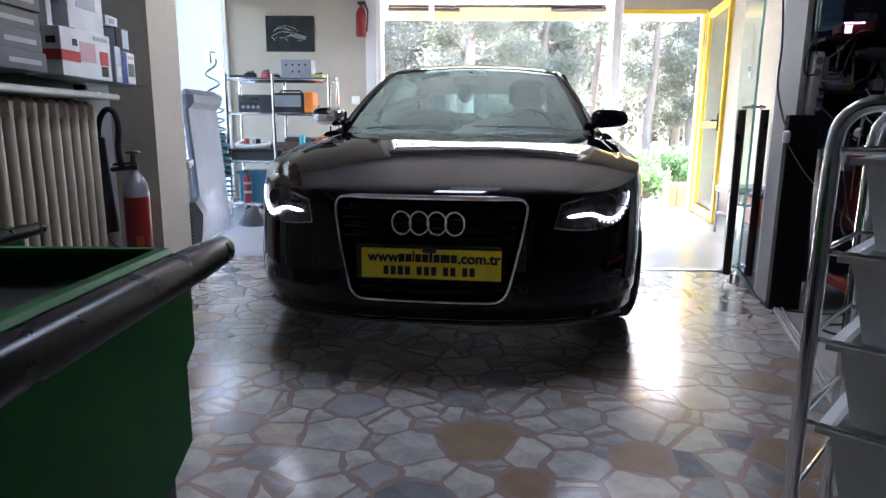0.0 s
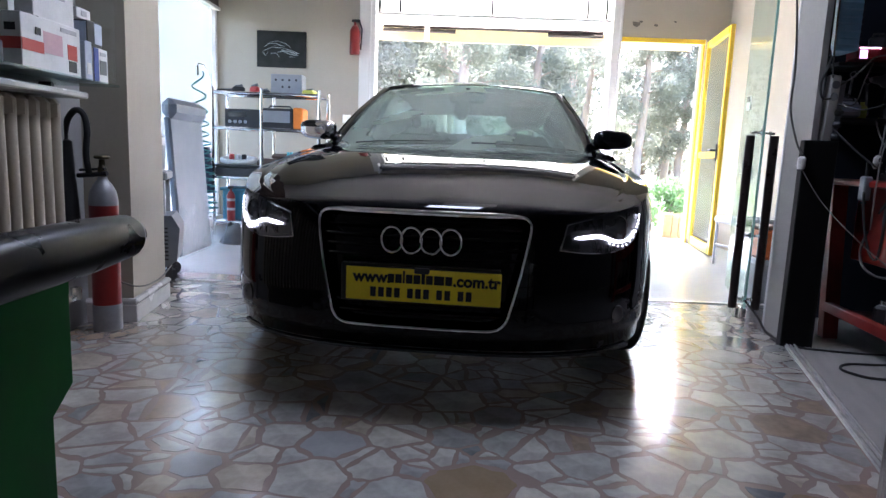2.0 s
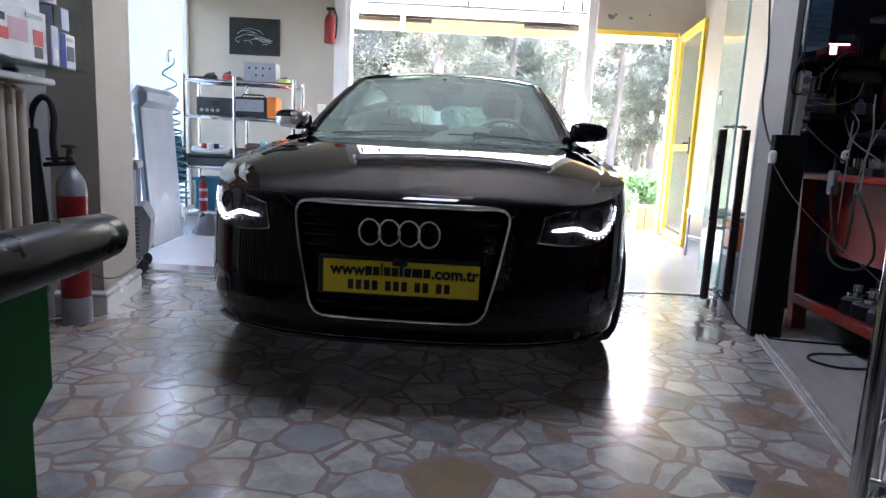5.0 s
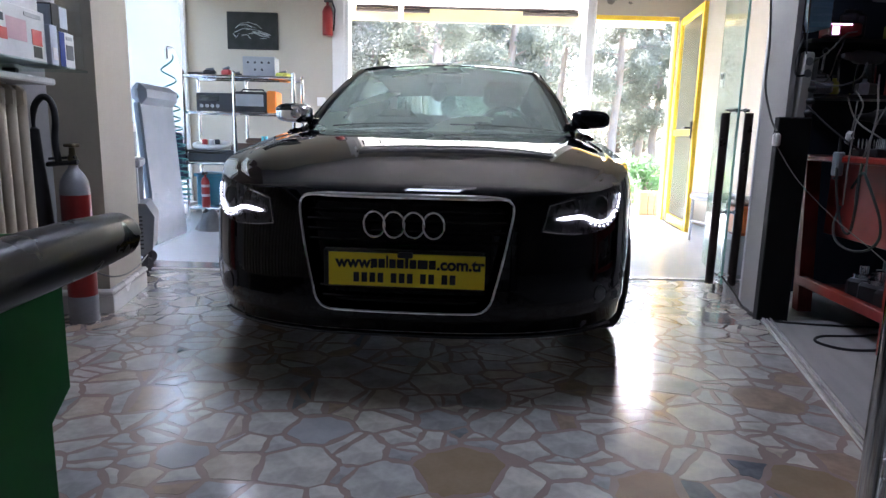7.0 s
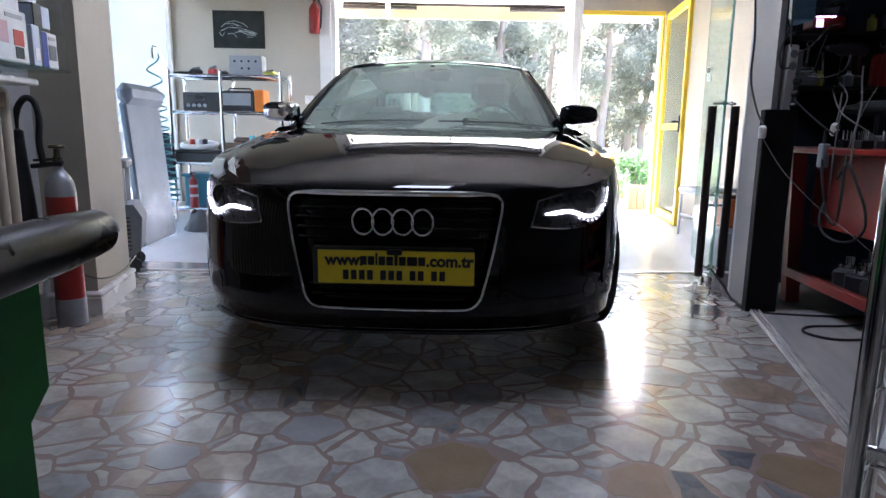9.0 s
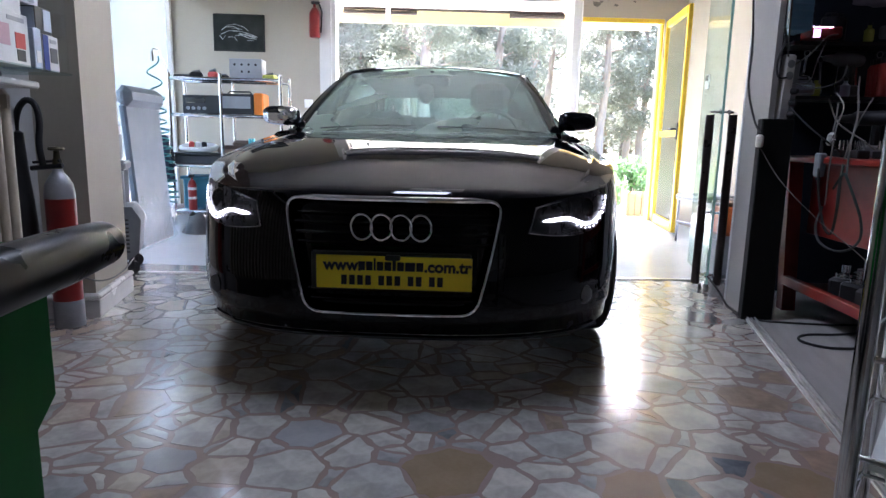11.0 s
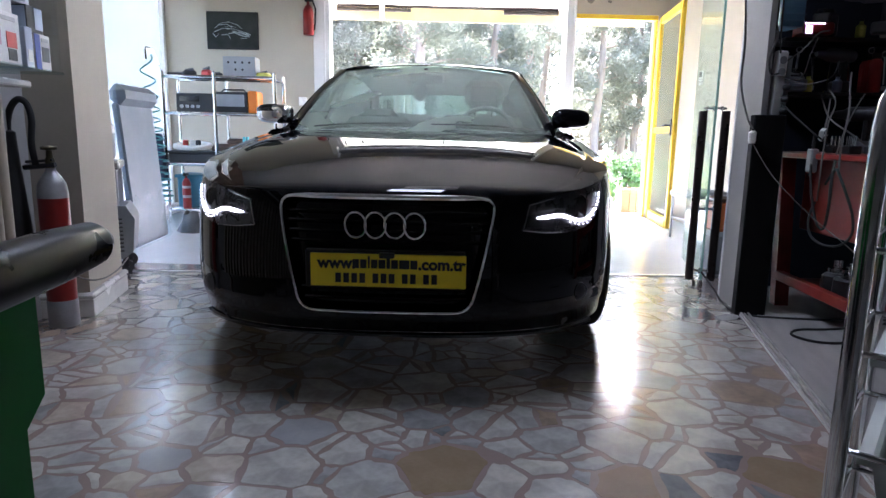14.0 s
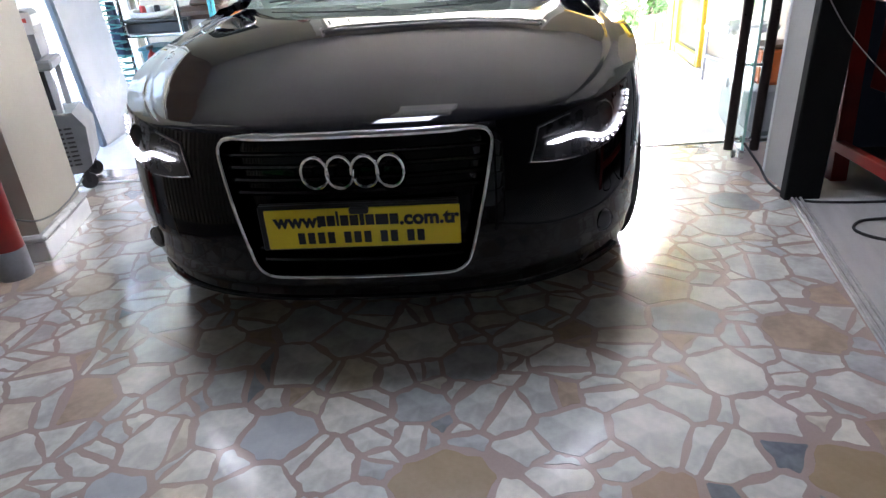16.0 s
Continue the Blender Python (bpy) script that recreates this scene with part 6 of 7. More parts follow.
part("box_body", Shape().box((0, 0, 0.10), (0.20, 0.18, 0.20), 0.02), shader("orange_brown", (0.55, 0.13, 0.03), 0.45, scale=8), ob_)
part("lid", Shape().box((0, 0, 0.205), (0.21, 0.19, 0.025), 0.008), M["brown"], ob_)
sw_ = thing("light_switch", FRONT @ pose(2.464, -0.64, 1.47, 0, 0, -90), "dark and white wall switch", "switch")
part("cover_plate", Shape().box((0, 0, 0), (0.08, 0.012, 0.14), 0.004), M["white"], sw_)
part("rocker", Shape().box((0, -0.008, 0.035), (0.05, 0.008, 0.05), 0.002), M["black"], sw_)

# hand tools hung on the board, and more cables
for i, (x, z, l) in enumerate(((2.02, 1.36, 0.20), (2.12, 1.33, 0.17), (2.20, 1.35, 0.22), (2.31, 1.32, 0.16), (2.40, 1.36, 0.20), (2.50, 1.34, 0.18))):
    w = thing("spanner", pose(x, 1.60, z - l, 0, 4 * (-1) ** i, 0), "chrome ring spanner hanging on the tool board", "spanner", "spanners on the tool board")
    part("shank", Shape().box((0, 0, l / 2), (0.014, 0.006, l * 0.8), 0.002), M["steel"], w)
    part("ring_end", Shape().tube([(0.016 * math.cos(q), 0, l + 0.016 * math.sin(q)) for q in [2 * math.pi * k / 14 for k in range(14)]], 0.005, 6, closed=True), M["steel"], w)
    part("jaw_end", Shape().box((0, 0, 0.0), (0.032, 0.008, 0.03), 0.004), M["steel"], w)
for pts, r, k, lb in (
        ([(1.76, 1.17, 1.24), (1.83, 1.14, 1.30), (1.92, 1.2, 1.38), (2.05, 1.35, 1.42)], 0.004, "cable_white", "pale cable from the socket strip up to the board"),
        ([(1.755, 1.14, 1.05), (1.80, 1.08, 0.98), (1.86, 1.0, 0.90), (1.95, 1.0, 0.84)], 0.005, "cable_black", "black plug cable lying over the bench end"),
        ([(2.02, 1.30, 1.10), (1.98, 1.12, 0.98), (2.03, 1.0, 0.90), (2.12, 0.98, 0.83)], 0.004, "cable_white", "pale cable trailing onto the bench"),
        ([(2.25, 1.10, 1.38), (2.20, 1.02, 1.15), (2.16, 0.95, 0.98), (2.22, 0.90, 0.83)], 0.005, "cable_black", "black cable drooping from the upper ledge"),
        ([(1.70, 1.11, 1.75), (1.695, 1.10, 1.52), (1.70, 1.10, 1.34), (1.72, 1.13, 1.28)], 0.004, "cable_black", "black cable down the board edge")):
    cable("cable", pts, r, M[k], lb)
loop_pts = [(1.862 + 0.03 * math.sin(w * 2), 0.80 + 0.15 * math.cos(w), 0.58 + 0.17 * math.sin(w)) for w in [0.6 + 2 * math.pi * k / 12 for k in range(12)]]
for pts, r, k, lb in (
        (loop_pts, 0.006, "cable_black", "black cable hung in a loop before the bench"),
        ([(1.99, 1.18, 1.12), (1.96, 1.05, 1.05), (1.90, 0.98, 0.95), (1.865, 0.93, 0.80), (1.86, 0.92, 0.66), (1.87, 0.94, 0.60)], 0.0035, "cable_white", "pale cable hanging over the bench front"),
        ([(2.10, 1.20, 1.20), (2.00, 1.02, 1.12), (1.93, 0.88, 1.00), (1.87, 0.80, 0.86), (1.86, 0.78, 0.74)], 0.0045, "cable_white", "thick pale cable drooping from the tool board"),
        ([(1.76, 1.14, 1.16), (1.82, 1.04, 1.13), (1.90, 1.00, 1.16), (1.98, 1.10, 1.24)], 0.004, "cable_black", "black cable from a plug to the tool board")):
    cable("cable", pts, r, M[k], lb)
ad = thing("plug_adapter", pose(1.90, 1.01, 0.90, 8, 0, 15), "pale three-way plug adapter hanging on a cable", "plug")
part("adapter_body", Shape().box((0, 0, 0), (0.045, 0.03, 0.06), 0.012), M["white"], ad)
for k in range(2):
    part("socket_hole", Shape().lathe([(0.0, 0), (0.013, 0), (0.013, 0.003), (0.0, 0.001)], 12, Matrix.Translation((0, -0.0155, -0.014 + 0.028 * k)) @ pose(0, 0, 0, 90, 0, 0)), M["black"], ad)
part("cord", Shape().tube([(0, 0, 0.028), (0.01, 0.01, 0.08), (0.05, 0.06, 0.16)], 0.004, 6), M["cable_white"], ad)
for i in range(16):
    r_ = random.Random(40 + i)
    lvl = (0.816, 1.13, 0.816, 1.41)[i % 4]
    b_ = thing("small_bottle" if i % 2 else "bit_holder", pose(1.95 + (i * 0.111) % 0.75, r_.uniform(0.66, 1.1) if lvl < 1 else r_.uniform(1.49, 1.58), lvl, 0, 0, r_.uniform(0, 90)), ("small pale plastic bottle with a dark cap" if i % 2 else "low dark block of pale drill bits") + " on the bench", "bottle" if i % 2 else "tool holder", "bench bits")
    if i % 2:
        h = r_.uniform(0.07, 0.14)
        part("bottle", Shape().lathe([(0, 0), (0.022, 0), (0.024, 0.01), (0.024, h * 0.7), (0.010, h * 0.85), (0.010, h), (0, h)], 14), C[r_.choice(("pale", "white", "red", "lime"))], b_)
        part("cap", Shape().lathe([(0, h), (0.012, h), (0.012, h + 0.015), (0, h + 0.016)], 12), M["black"], b_)
    else:
        part("block", Shape().box((0, 0, 0.018), (0.10, 0.05, 0.036), 0.004), M["black"], b_)
        for q in range(5):
            part("bit", Shape().lathe([(0, 0.03), (0.005, 0.03), (0.005, 0.065), (0.002, 0.08), (0, 0.08)], 8, Matrix.Translation((-0.04 + 0.02 * q, 0, 0))), M["steel"], b_)

# ---- outside ----
M["paving"] = shader("pale_paving", (0.52, 0.50, 0.46), 0.75, second=(0.42, 0.40, 0.37), scale=0.8, fine=20, bump=0.2)
M["grass"] = shader("dry_grass", (0.16, 0.17, 0.07), 0.9, second=(0.24, 0.21, 0.10), scale=0.5, fine=12, bump=0.4)
M["bark"] = shader("bark", (0.13, 0.10, 0.08), 0.9, second=(0.22, 0.18, 0.14), scale=8, fine=40, stretch=(1, 1, 0.25), bump=0.5)
M["leaf"] = leafy("pine_leaf", (0.064, 0.073, 0.052), (0.108, 0.117, 0.088), 1.2, 9, 0.42)
M["hedge"] = leafy("hedge_leaf", (0.038, 0.095, 0.022), (0.075, 0.15, 0.04), 5, 30, 0.35)
M["wood"] = shader("planter_wood", (0.34, 0.17, 0.07), 0.6, second=(0.26, 0.12, 0.05), scale=6, stretch=(1, 1, 5), bump=0.15)
tagged(solid("ground", Shape().box((0, 150, -0.40), (600, 620, 0.6)), M["grass"], smooth=0), "dry grassy ground running to the woods", "ground", kind="structure")
tagged(solid("pavement", Shape().box((0, 3.6, -0.06), (26, 6.6, 0.1)), M["paving"], FRONT, smooth=0), "pale sunlit paving before the shop", "pavement", kind="structure")


def leaves(sh, rng, c, r, n, size):
    """A loose clump of small leaves round c."""
    for _ in range(n):
        d = Vector((rng.gauss(0, 1), rng.gauss(0, 1), rng.gauss(0, 0.8)))
        p = Vector(c) + d.normalized() * r * rng.random() ** 0.5
        a = Vector((rng.uniform(-1, 1), rng.uniform(-1, 1), rng.uniform(-1, 1))).normalized()
        b = a.orthogonal().normalized()
        s = size * rng.uniform(0.6, 1.4)
        sh.add([p - a * s, p + b * s * 0.35, p + a * s, p - b * s * 0.35], [(0, 1, 2, 3)])


def tree(name, seed, height, label, low=0.25, clumps=26, per=640, size=0.058):
    rng = random.Random(seed)
    t = thing(name, pose(0, 0, 0), label, "tree", "trees outside")
    trunk = Shape()
    line = [Vector((0.12 * math.sin(k * 0.9 + seed), 0.12 * math.cos(k * 0.7 + seed), height * k / 8)) for k in range(9)]
    line[0] = Vector((0, 0, -0.1))
    trunk.tube(line, [0.17 * (1 - 0.10 * k) + 0.01 for k in range(9)], 9)
    crown_ = Shape()
    for i in range(clumps):
        f = low + (1 - low) * (i + rng.random()) / clumps
        p = line[min(int(f * 8), 7)].lerp(line[min(int(f * 8) + 1, 8)], f * 8 % 1)
        w = i * 2.4 + rng.uniform(-0.4, 0.4)
        reach = (1.5 * (1 - f) + 0.5) * rng.uniform(0.6, 1.2)
        q = p + Vector((math.cos(w) * reach, math.sin(w) * reach, rng.uniform(-0.1, 0.5)))
        trunk.tube([p, p.lerp(q, 0.5) + Vector((0, 0, 0.08)), q], [0.035, 0.022, 0.008], 5)
        leaves(crown_, rng, q, 0.55, per, size)
        leaves(crown_, rng, p.lerp(q, 0.6), 0.4, per // 2, size)
    part("trunk", trunk, M["bark"], t)
    part("crown", crown_, M["leaf"], t, smooth=0)
    return t


rng = random.Random(3)
kinds = [tree("pine_tree", 1, 9.5, "tall thin pine with sparse grey-green needles"), tree("pine_tree", 2, 8.0, "pine with a full grey-green crown down low", low=0.16, clumps=34), tree("pine_tree", 4, 11.0, "tall bare-stemmed pine with a high crown", low=0.42)]
spots = [(-6.5, 19), (-4.2, 16.5), (-2.2, 20), (-0.9, 15.0), (0.9, 18.5), (2.4, 22), (5.0, 23.5), (7.2, 26), (10.5, 17), (-9.5, 15), (-17, 22), (-20, 14), (-13, 26), (-24, 20), (3.4, 27), (-3.2, 28), (11, 24), (7.5, 30), (-14, 13), (-0.4, 32), (-9.5, 9.0), (-12.5, 12), (-10.5, 5.0), (-15, 8), (-13, 3.5)]
for i, (x, y) in enumerate(spots):
    k = kinds[i % 3]
    if i < 3:
        k.matrix_world = pose(x, y, -0.1, 0, 0, 40 * i)
    else:
        copy_thing(k, pose(x + rng.uniform(-0.4, 0.4), y, -0.1, 0, 0, 77 * i))
far = Shape()
trunks = Shape()
for i in range(400):
    a = radians(rng.uniform(-75, 62) if i < 210 else rng.uniform(-28, 5))
    d = rng.uniform(36, 62)
    x, y = d * math.sin(a), d * math.cos(a)
    h = rng.uniform(8, 13)
    trunks.tube([(x, y, -0.1), (x + rng.uniform(-0.4, 0.4), y, h)], [0.2, 0.06], 5)
    for k in range(9):
        z = h * (0.08 + 0.92 * k / 8)
        leaves(far, rng, (x + rng.uniform(-1.4, 1.4), y + rng.uniform(-1.4, 1.4), z), 1.6, 150, 0.24)
wood_ = thing("far_woods", pose(0, 0, 0), "hazy pine wood in the distance", "woods", kind="stuff")
part("far_trunks", trunks, M["bark"], wood_)
part("far_crowns", far, M["leaf"], wood_, smooth=0)


def shrub(x, y, w, h, z, seed, label):
    r = random.Random(seed)
    t = thing("shrub", pose(x, y, z), label, "shrub", "shrubs by the street door")
    stems, lv = Shape(), Shape()
    for i in range(24):
        p = Vector((r.uniform(-w, w), r.uniform(-w, w) * 0.7, r.uniform(0.3, 1) * h))
        stems.tube([(p.x * 0.2, p.y * 0.2, 0), p * 0.6, p], [0.014, 0.01, 0.004], 5)
        leaves(lv, r, p, 0.16, 60, 0.045)
    part("stems", stems, M["bark"], t)
    part("foliage", lv, M["hedge"], t, smooth=0)
    return t


shrub(1.80, 7.2, 0.30, 0.52, -0.01, 5, "leafy green shrub by the street door")
shrub(2.35, 7.0, 0.34, 0.56, -0.01, 6, "full green shrub by the street door")
shrub(2.95, 7.2, 0.34, 0.54, -0.01, 7, "leafy green shrub by the street door")
shrub(1.95, 6.5, 0.24, 0.36, -0.01, 8, "low pale green shrub by the planter")
pt = thing("planter_box", pose(2.24, 5.72, -0.01, 0, 0, 5), "orange-brown wooden planter box", "planter")
for k in range(4):
    part("plank", Shape().box((-0.12 + 0.08 * k, -0.11, 0.14), (0.074, 0.02, 0.28), 0.004), M["wood"], pt)
    part("plank", Shape().box((-0.12 + 0.08 * k, 0.11, 0.14), (0.074, 0.02, 0.28), 0.004), M["wood"], pt)
for x in (-0.165, 0.165):
    part("end_board", Shape().box((x, 0, 0.14), (0.02, 0.24, 0.28), 0.004), M["wood"], pt)
part("soil", Shape().box((0, 0, 0.22), (0.30, 0.20, 0.04)), M["brown"], pt)
fb = thing("street_speaker", pose(2.52, 5.75, -0.01, 0, 0, 5), "pale box with a round dark opening", "box")
part("case", Shape().box((0, 0, 0.15), (0.14, 0.18, 0.30), 0.01), M["white"], fb)
part("opening", Shape().lathe([(0.0, 0), (0.05, 0), (0.055, 0.006), (0.05, 0.01), (0.0, 0.004)], 18, Matrix.Translation((0, -0.09, 0.18)) @ pose(0, 0, 0, 90, 0, 0)), M["black"], fb)

# ---- floor stones ----
def stone_shader(name, source):
    m = shader(name, (0.5, 0.48, 0.44), 0.18, second=(0.4, 0.4, 0.4), scale=9, fine=45, bump=0.03, rough_vary=0.06, spec=0.9, spread=0.3, coat=1.0, coat_rough=0.16, coat_ior=1.6)
    t = m.node_tree
    src = t.nodes.new(source)
    out = src.outputs["Random"] if source == "ShaderNodeObjectInfo" else src.outputs["Random Per Island"]
    ramp = t.nodes.new("ShaderNodeValToRGB")
    e = ramp.color_ramp
    e.interpolation = "CONSTANT"
    cols = [(0.0, (0.61, 0.585, 0.52)), (0.20, (0.52, 0.51, 0.465)), (0.34, (0.68, 0.64, 0.55)), (0.50, (0.60, 0.52, 0.41)), (0.60, (0.43, 0.43, 0.41)), (0.70, (0.63, 0.60, 0.54)), (0.84, (0.44, 0.33, 0.24)), (0.89, (0.54, 0.53, 0.49)), (0.965, (0.27, 0.275, 0.28))]
    e.elements[0].color = (*cols[0][1], 1)
    e.elements[1].position, e.elements[1].color = cols[1][0], (*cols[1][1], 1)
    for p, c in cols[2:]:
        e.elements.new(p).color = (*c, 1)
    t.links.new(out, ramp.inputs[0])
    mix = next(n for n in t.nodes if n.type == "MIX")
    t.links.new(ramp.outputs[0], mix.inputs["A"])
    hue = t.nodes.new("ShaderNodeHueSaturation")
    hue.inputs["Value"].default_value = 0.66
    t.links.new(ramp.outputs[0], hue.inputs["Color"])
    t.links.new(hue.outputs[0], mix.inputs["B"])
    return m


STONE_OBJ = stone_shader("marble_piece", "ShaderNodeObjectInfo")
STONE_ISL = stone_shader("marble_pieces_joined", "ShaderNodeNewGeometry")


def clip_poly(poly, nx, ny, c):
    """Keeps the side nx*x + ny*y <= c."""
    out = []
    for i in range(len(poly)):
        a, b = poly[i], poly[(i + 1) % len(poly)]
        da, db = nx * a[0] + ny * a[1] - c, nx * b[0] + ny * b[1] - c
        if da <= 0:
            out.append(a)
        if da * db < 0:
            t = da / (da - db)
            out.append((a[0] + (b[0] - a[0]) * t, a[1] + (b[1] - a[1]) * t))
    return out


def area_of(p):
    return 0.5 * sum(p[k][0] * p[(k + 1) % len(p)][1] - p[(k + 1) % len(p)][0] * p[k][1] for k in range(len(p)))


# pieces that stand out in the floor: kind, place, half size
MARKED = [("brown", 0.21, -0.50, 0.125), ("brown", 1.12, -0.48, 0.105), ("brown", 0.35, -1.02, 0.10), ("tan", 0.69, -0.56, 0.088), ("tan", 0.36, -0.74, 0.07), ("tan", 1.06, -0.69, 0.072), ("dark", 0.82, -0.57, 0.068), ("dark", 0.98, -0.39, 0.052), ("slate", -0.05, -0.75, 0.066), ("slate", -0.54, -0.52, 0.066), ("slate", -0.21, -0.33, 0.095), ("orange", 1.36, -0.09, 0.062), ("orange", 1.27, -0.37, 0.075), ("", 0.03, -0.58, 0.10), ("", -0.21, -0.53, 0.105), ("", 0.50, -0.61, 0.09), ("", 0.71, -0.33, 0.10), ("", -0.23, -0.72, 0.095), ("", -0.38, -0.56, 0.08), ("", 0.91, -0.54, 0.072), ("", 0.21, -0.75, 0.074), ("", 0.52, -0.32, 0.086), ("", -0.36, -0.30, 0.08), ("", 0.14, -0.22, 0.07)]


def paving(seed):
    """Irregular slab pieces over the paved floor: uneven cells of mixed size with open joints."""
    r = random.Random(seed)
    pts = [(x, y, q) for kind, x, y, q in MARKED]
    size = 0.25
    bins = collections.defaultdict(list)

    def put(k):
        bins[(int(pts[k][0] // size), int(pts[k][1] // size))].append(k)

    def around(x, y, n):
        i, j = int(x // size), int(y // size)
        return [k for a in range(-n, n + 1) for b in range(-n, n + 1) for k in bins.get((i + a, j + b), ())]

    for k in range(len(pts)):
        put(k)
    # large pieces first, smaller ones wherever they still fit
    for q, tries, slack in ((0.10, 900, 0.80), (0.08, 2500, 0.78), (0.060, 7000, 0.78), (0.042, 12000, 0.84), (0.028, 14000, 0.92)):
        for _ in range(tries):
            x, y = r.uniform(-3.4, 2.0), r.uniform(-2.4, 2.1)
            w = q * r.uniform(0.88, 1.12)
            if all(math.hypot(pts[k][0] - x, pts[k][1] - y) > (pts[k][2] + w) * slack for k in around(x, y, 1)):
                pts.append((x, y, w))
                put(len(pts) - 1)
    pieces = []
    for x, y, w in pts:
        poly = [(x - 0.3, y - 0.3), (x + 0.3, y - 0.3), (x + 0.3, y + 0.3), (x - 0.3, y + 0.3)]
        for k in around(x, y, 2):
            u, v, q = pts[k]
            dx, dy = u - x, v - y
            d = math.hypot(dx, dy)
            if d < 1e-6:
                continue
            poly = clip_poly(poly, dx / d, dy / d, (dx * x + dy * y) / d + (d * d + w * w - q * q) / (2 * d))
            if len(poly) < 3:
                break
        if len(poly) >= 3:
            pieces.append(poly)
    # straight breaks across some pieces leave sharp corners and slivers
    broken = []
    for n, p in enumerate(pieces):
        A = area_of(p)
        if n >= len(MARKED) and A > 0.0045 and r.random() < 0.66:
            cx, cy = sum(q[0] for q in p) / len(p), sum(q[1] for q in p) / len(p)
            w = r.uniform(0, math.pi)
            nx, ny = math.cos(w), math.sin(w)
            c = nx * cx + ny * cy + r.uniform(-0.3, 0.3) * math.sqrt(A)
            broken += [q for q in (clip_poly(p, nx, ny, c), clip_poly(p, -nx, -ny, -c)) if len(q) >= 3]
        elif n < len(MARKED):
            cx, cy = sum(q[0] for q in p) / len(p), sum(q[1] for q in p) / len(p)
            w = r.uniform(0, math.pi)
            for k in range(2):
                a = w + k * r.uniform(1.6, 2.6)
                p = clip_poly(p, math.cos(a), math.sin(a), math.cos(a) * cx + math.sin(a) * cy + r.uniform(0.55, 0.75) * math.sqrt(A))
            broken.append(p)
        else:
            broken.append(p)
    pieces = broken
    out = []
    for p in pieces:
        q = p
        for k in range(len(p)):
            (x0, y0), (x1, y1) = p[k], p[(k + 1) % len(p)]
            l = math.hypot(x1 - x0, y1 - y0)
            if l < 1e-4:
                continue
            nx, ny = (y1 - y0) / l, -(x1 - x0) / l
            q = clip_poly(q, nx, ny, nx * x0 + ny * y0 - r.choice((0.003, 0.005, 0.006, 0.008, 0.011)))
            if len(q) < 3:
                break
        if len(q) < 3:
            continue
        keep = [q[0]]
        for v in q[1:]:
            if math.hypot(v[0] - keep[-1][0], v[1] - keep[-1][1]) > 0.008:
                keep.append(v)
        if len(keep) < 3 or area_of(keep) < 0.0009:
            continue
        cx, cy = sum(q[0] for q in keep) / len(keep), sum(q[1] for q in keep) / len(keep)
        ragged = []
        for k, a in enumerate(keep):
            b = keep[(k + 1) % len(keep)]
            l = math.hypot(b[0] - a[0], b[1] - a[1])
            z = keep[k - 1]
            lz = math.hypot(z[0] - a[0], z[1] - a[1])
            for q, lq in ((z, lz), (b, l)):
                f = min(0.18, r.uniform(0.002, 0.008) / max(lq, 1e-6))
                ragged.append((a[0] + (q[0] - a[0]) * f, a[1] + (q[1] - a[1]) * f))
            n = min(int(l / 0.035), 3)
            for i in range(1, n + 1):
                f, dip = i / (n + 1) + r.uniform(-0.06, 0.06), r.uniform(-0.002, 0.008)
                ragged.append((a[0] + (b[0] - a[0]) * f - (b[1] - a[1]) / l * dip, a[1] + (b[1] - a[1]) * f + (b[0] - a[0]) / l * dip))
        out.append(ragged)
    return out


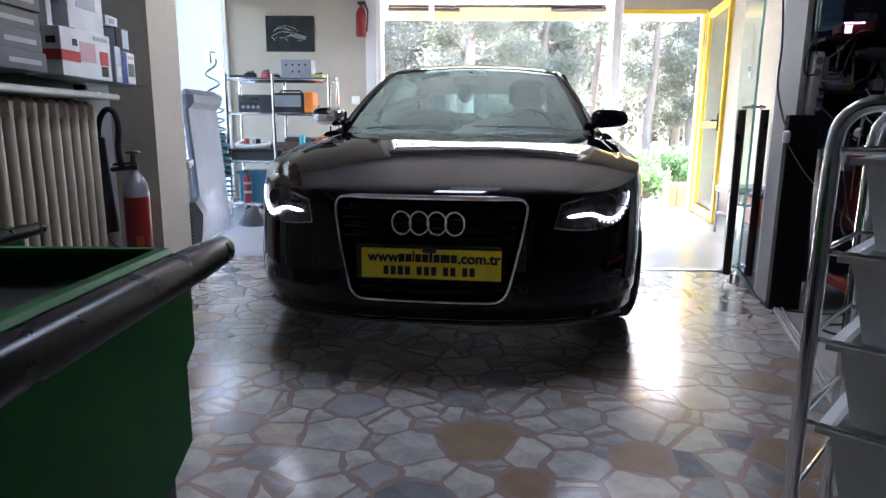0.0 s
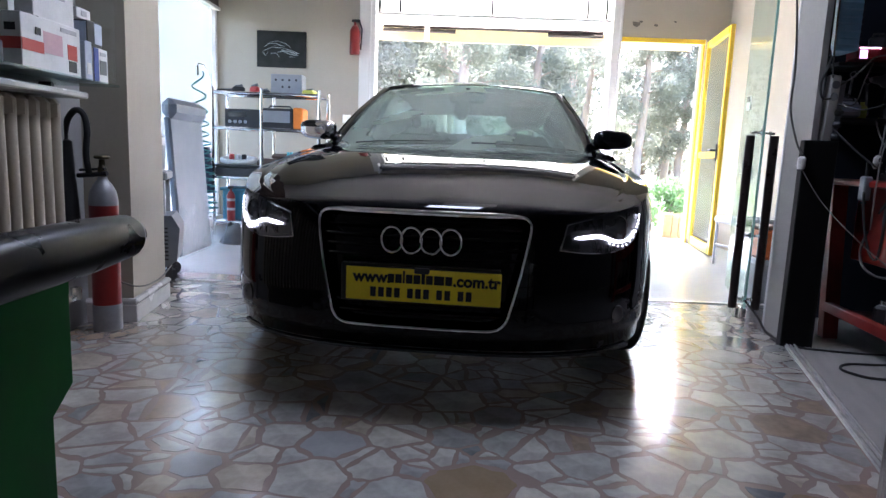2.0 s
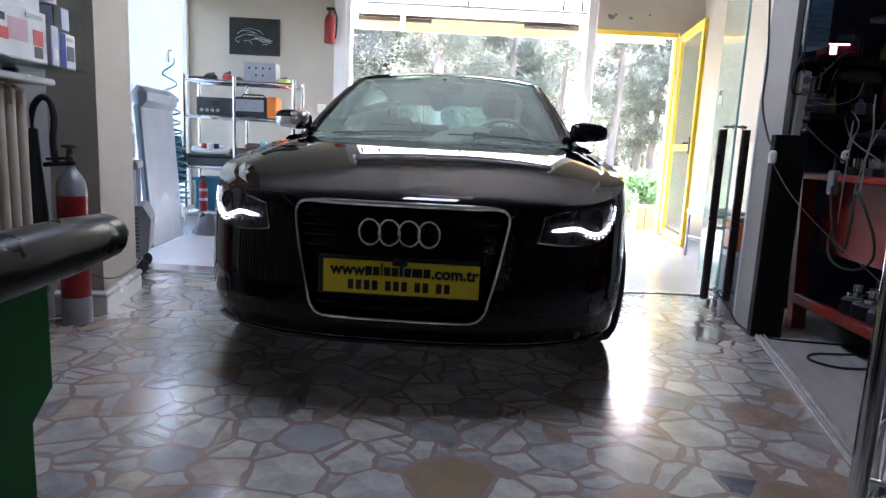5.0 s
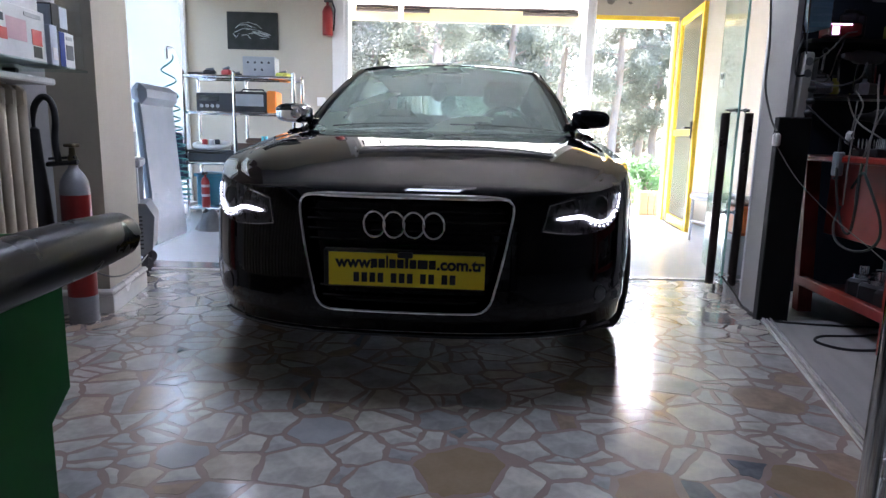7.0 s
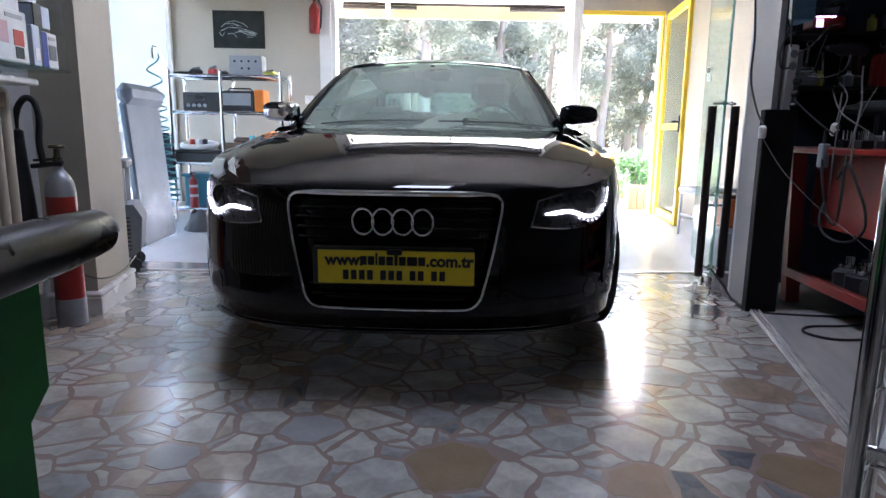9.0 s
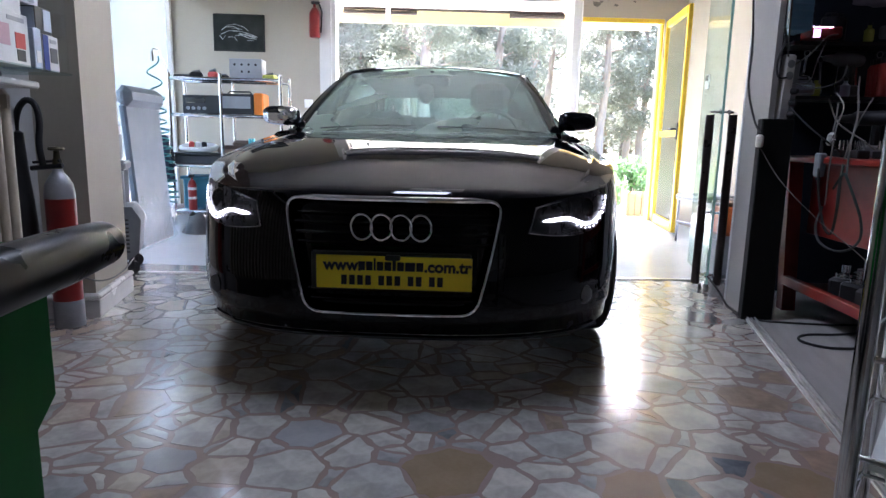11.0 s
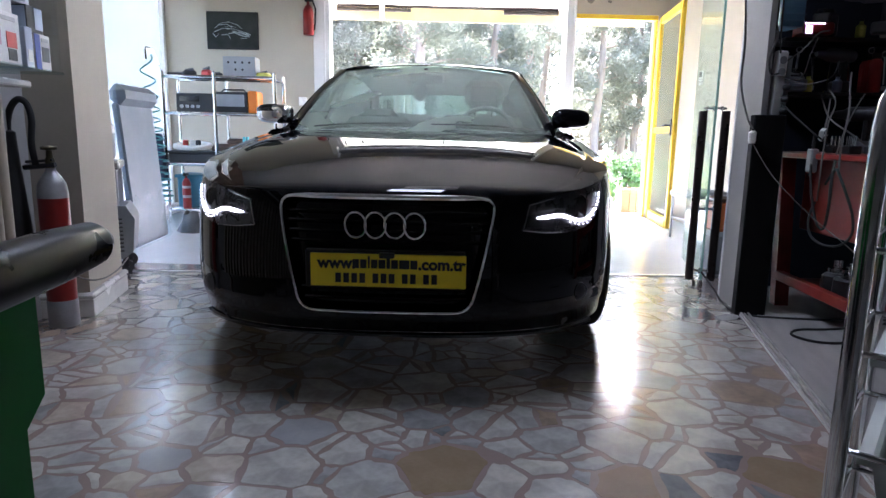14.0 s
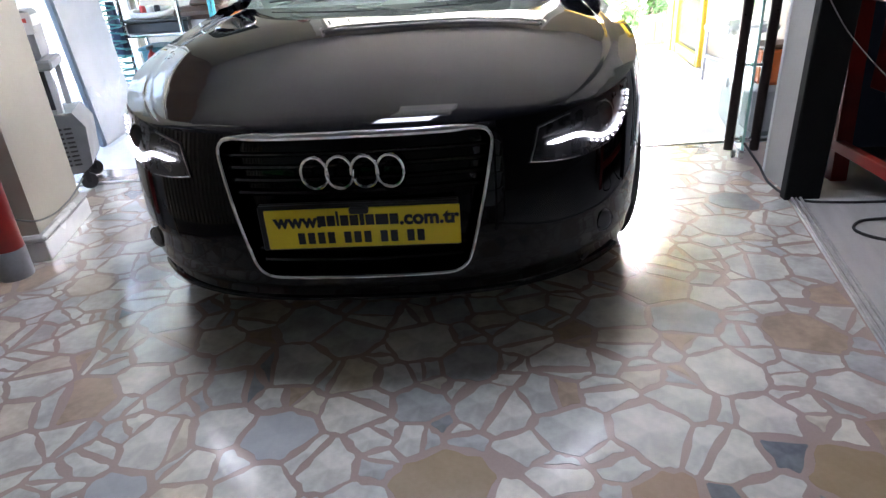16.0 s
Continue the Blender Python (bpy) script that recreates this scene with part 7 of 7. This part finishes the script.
inv_left = LEFT.inverted()
near, rest = [], Shape()
edges = []
for m, axis, off in ((STRIP, 0, -0.006), (FRONT, 1, -3.062)):
    d = m.to_3x3().col[axis]
    edges.append((d.x, d.y, d.dot(m.translation) + off))
for poly in paving(21):
    cy = sum(p[1] for p in poly) / len(poly)
    for k, (nx, ny, c) in enumerate(edges):
        if k or cy < 1.2:
            poly = clip_poly(poly, nx, ny, c)
    if len(poly) < 3 or area_of(poly) < 0.0008:
        continue
    cx, cy = sum(p[0] for p in poly) / len(poly), sum(p[1] for p in poly) / len(poly)
    if cy > 1.1 and cx > 1.62 or cx < -1.75 or (inv_left @ Vector((cx, cy, 0))).x < 0.02 and cy < 0.8:
        continue
    near.append((math.hypot(cx - 0.25, cy + 0.9), poly, cx, cy))
SPECIAL = {
    "brown": (shader("brown_marble", (0.27, 0.195, 0.115), 0.2, second=(0.33, 0.25, 0.16), scale=9, fine=70, rough_vary=0.05, coat=1.0, coat_rough=0.16), "large brown marble piece"),
    "tan": (shader("tan_marble", (0.34, 0.235, 0.16), 0.2, second=(0.27, 0.18, 0.12), scale=11, fine=70, rough_vary=0.05, coat=1.0, coat_rough=0.16), "reddish tan marble piece"),
    "dark": (shader("dark_marble", (0.09, 0.10, 0.11), 0.2, second=(0.20, 0.21, 0.22), scale=18, fine=60, rough_vary=0.05, coat=1.0, coat_rough=0.16), "dark veined marble piece"),
    "slate": (shader("slate_marble", (0.31, 0.32, 0.32), 0.2, second=(0.40, 0.40, 0.39), scale=12, fine=60, rough_vary=0.05, coat=1.0, coat_rough=0.16), "blue-grey marble piece"),
    "orange": (shader("orange_marble", (0.46, 0.27, 0.12), 0.2, second=(0.36, 0.21, 0.10), scale=12, fine=60, rough_vary=0.05, coat=1.0, coat_rough=0.16), "orange-tinged marble piece"),
}
near.sort(key=lambda s: s[0])
for k, (d, poly, cx, cy) in enumerate(near):
    if k < 300:
        sh = Shape().prism([(x - cx, y - cy) for x, y in poly], -0.010, 0.0, inset=0.006)
        kind = min((math.hypot(cx - x, cy - y), kind) for kind, x, y, q in MARKED)
        mat_, lb = SPECIAL[kind[1]] if kind[0] < 0.035 and kind[1] else (STONE_OBJ, "")
        ob = part("stone", sh, mat_, floor, lb, smooth=0)
        ob.location = (cx, cy, 0.0)
    else:
        rest.prism(poly, -0.010, 0.0, inset=0.006)
tagged(part("stones_beyond", rest, STONE_ISL, floor, smooth=0), "further marble pieces of the floor", kind="stuff")
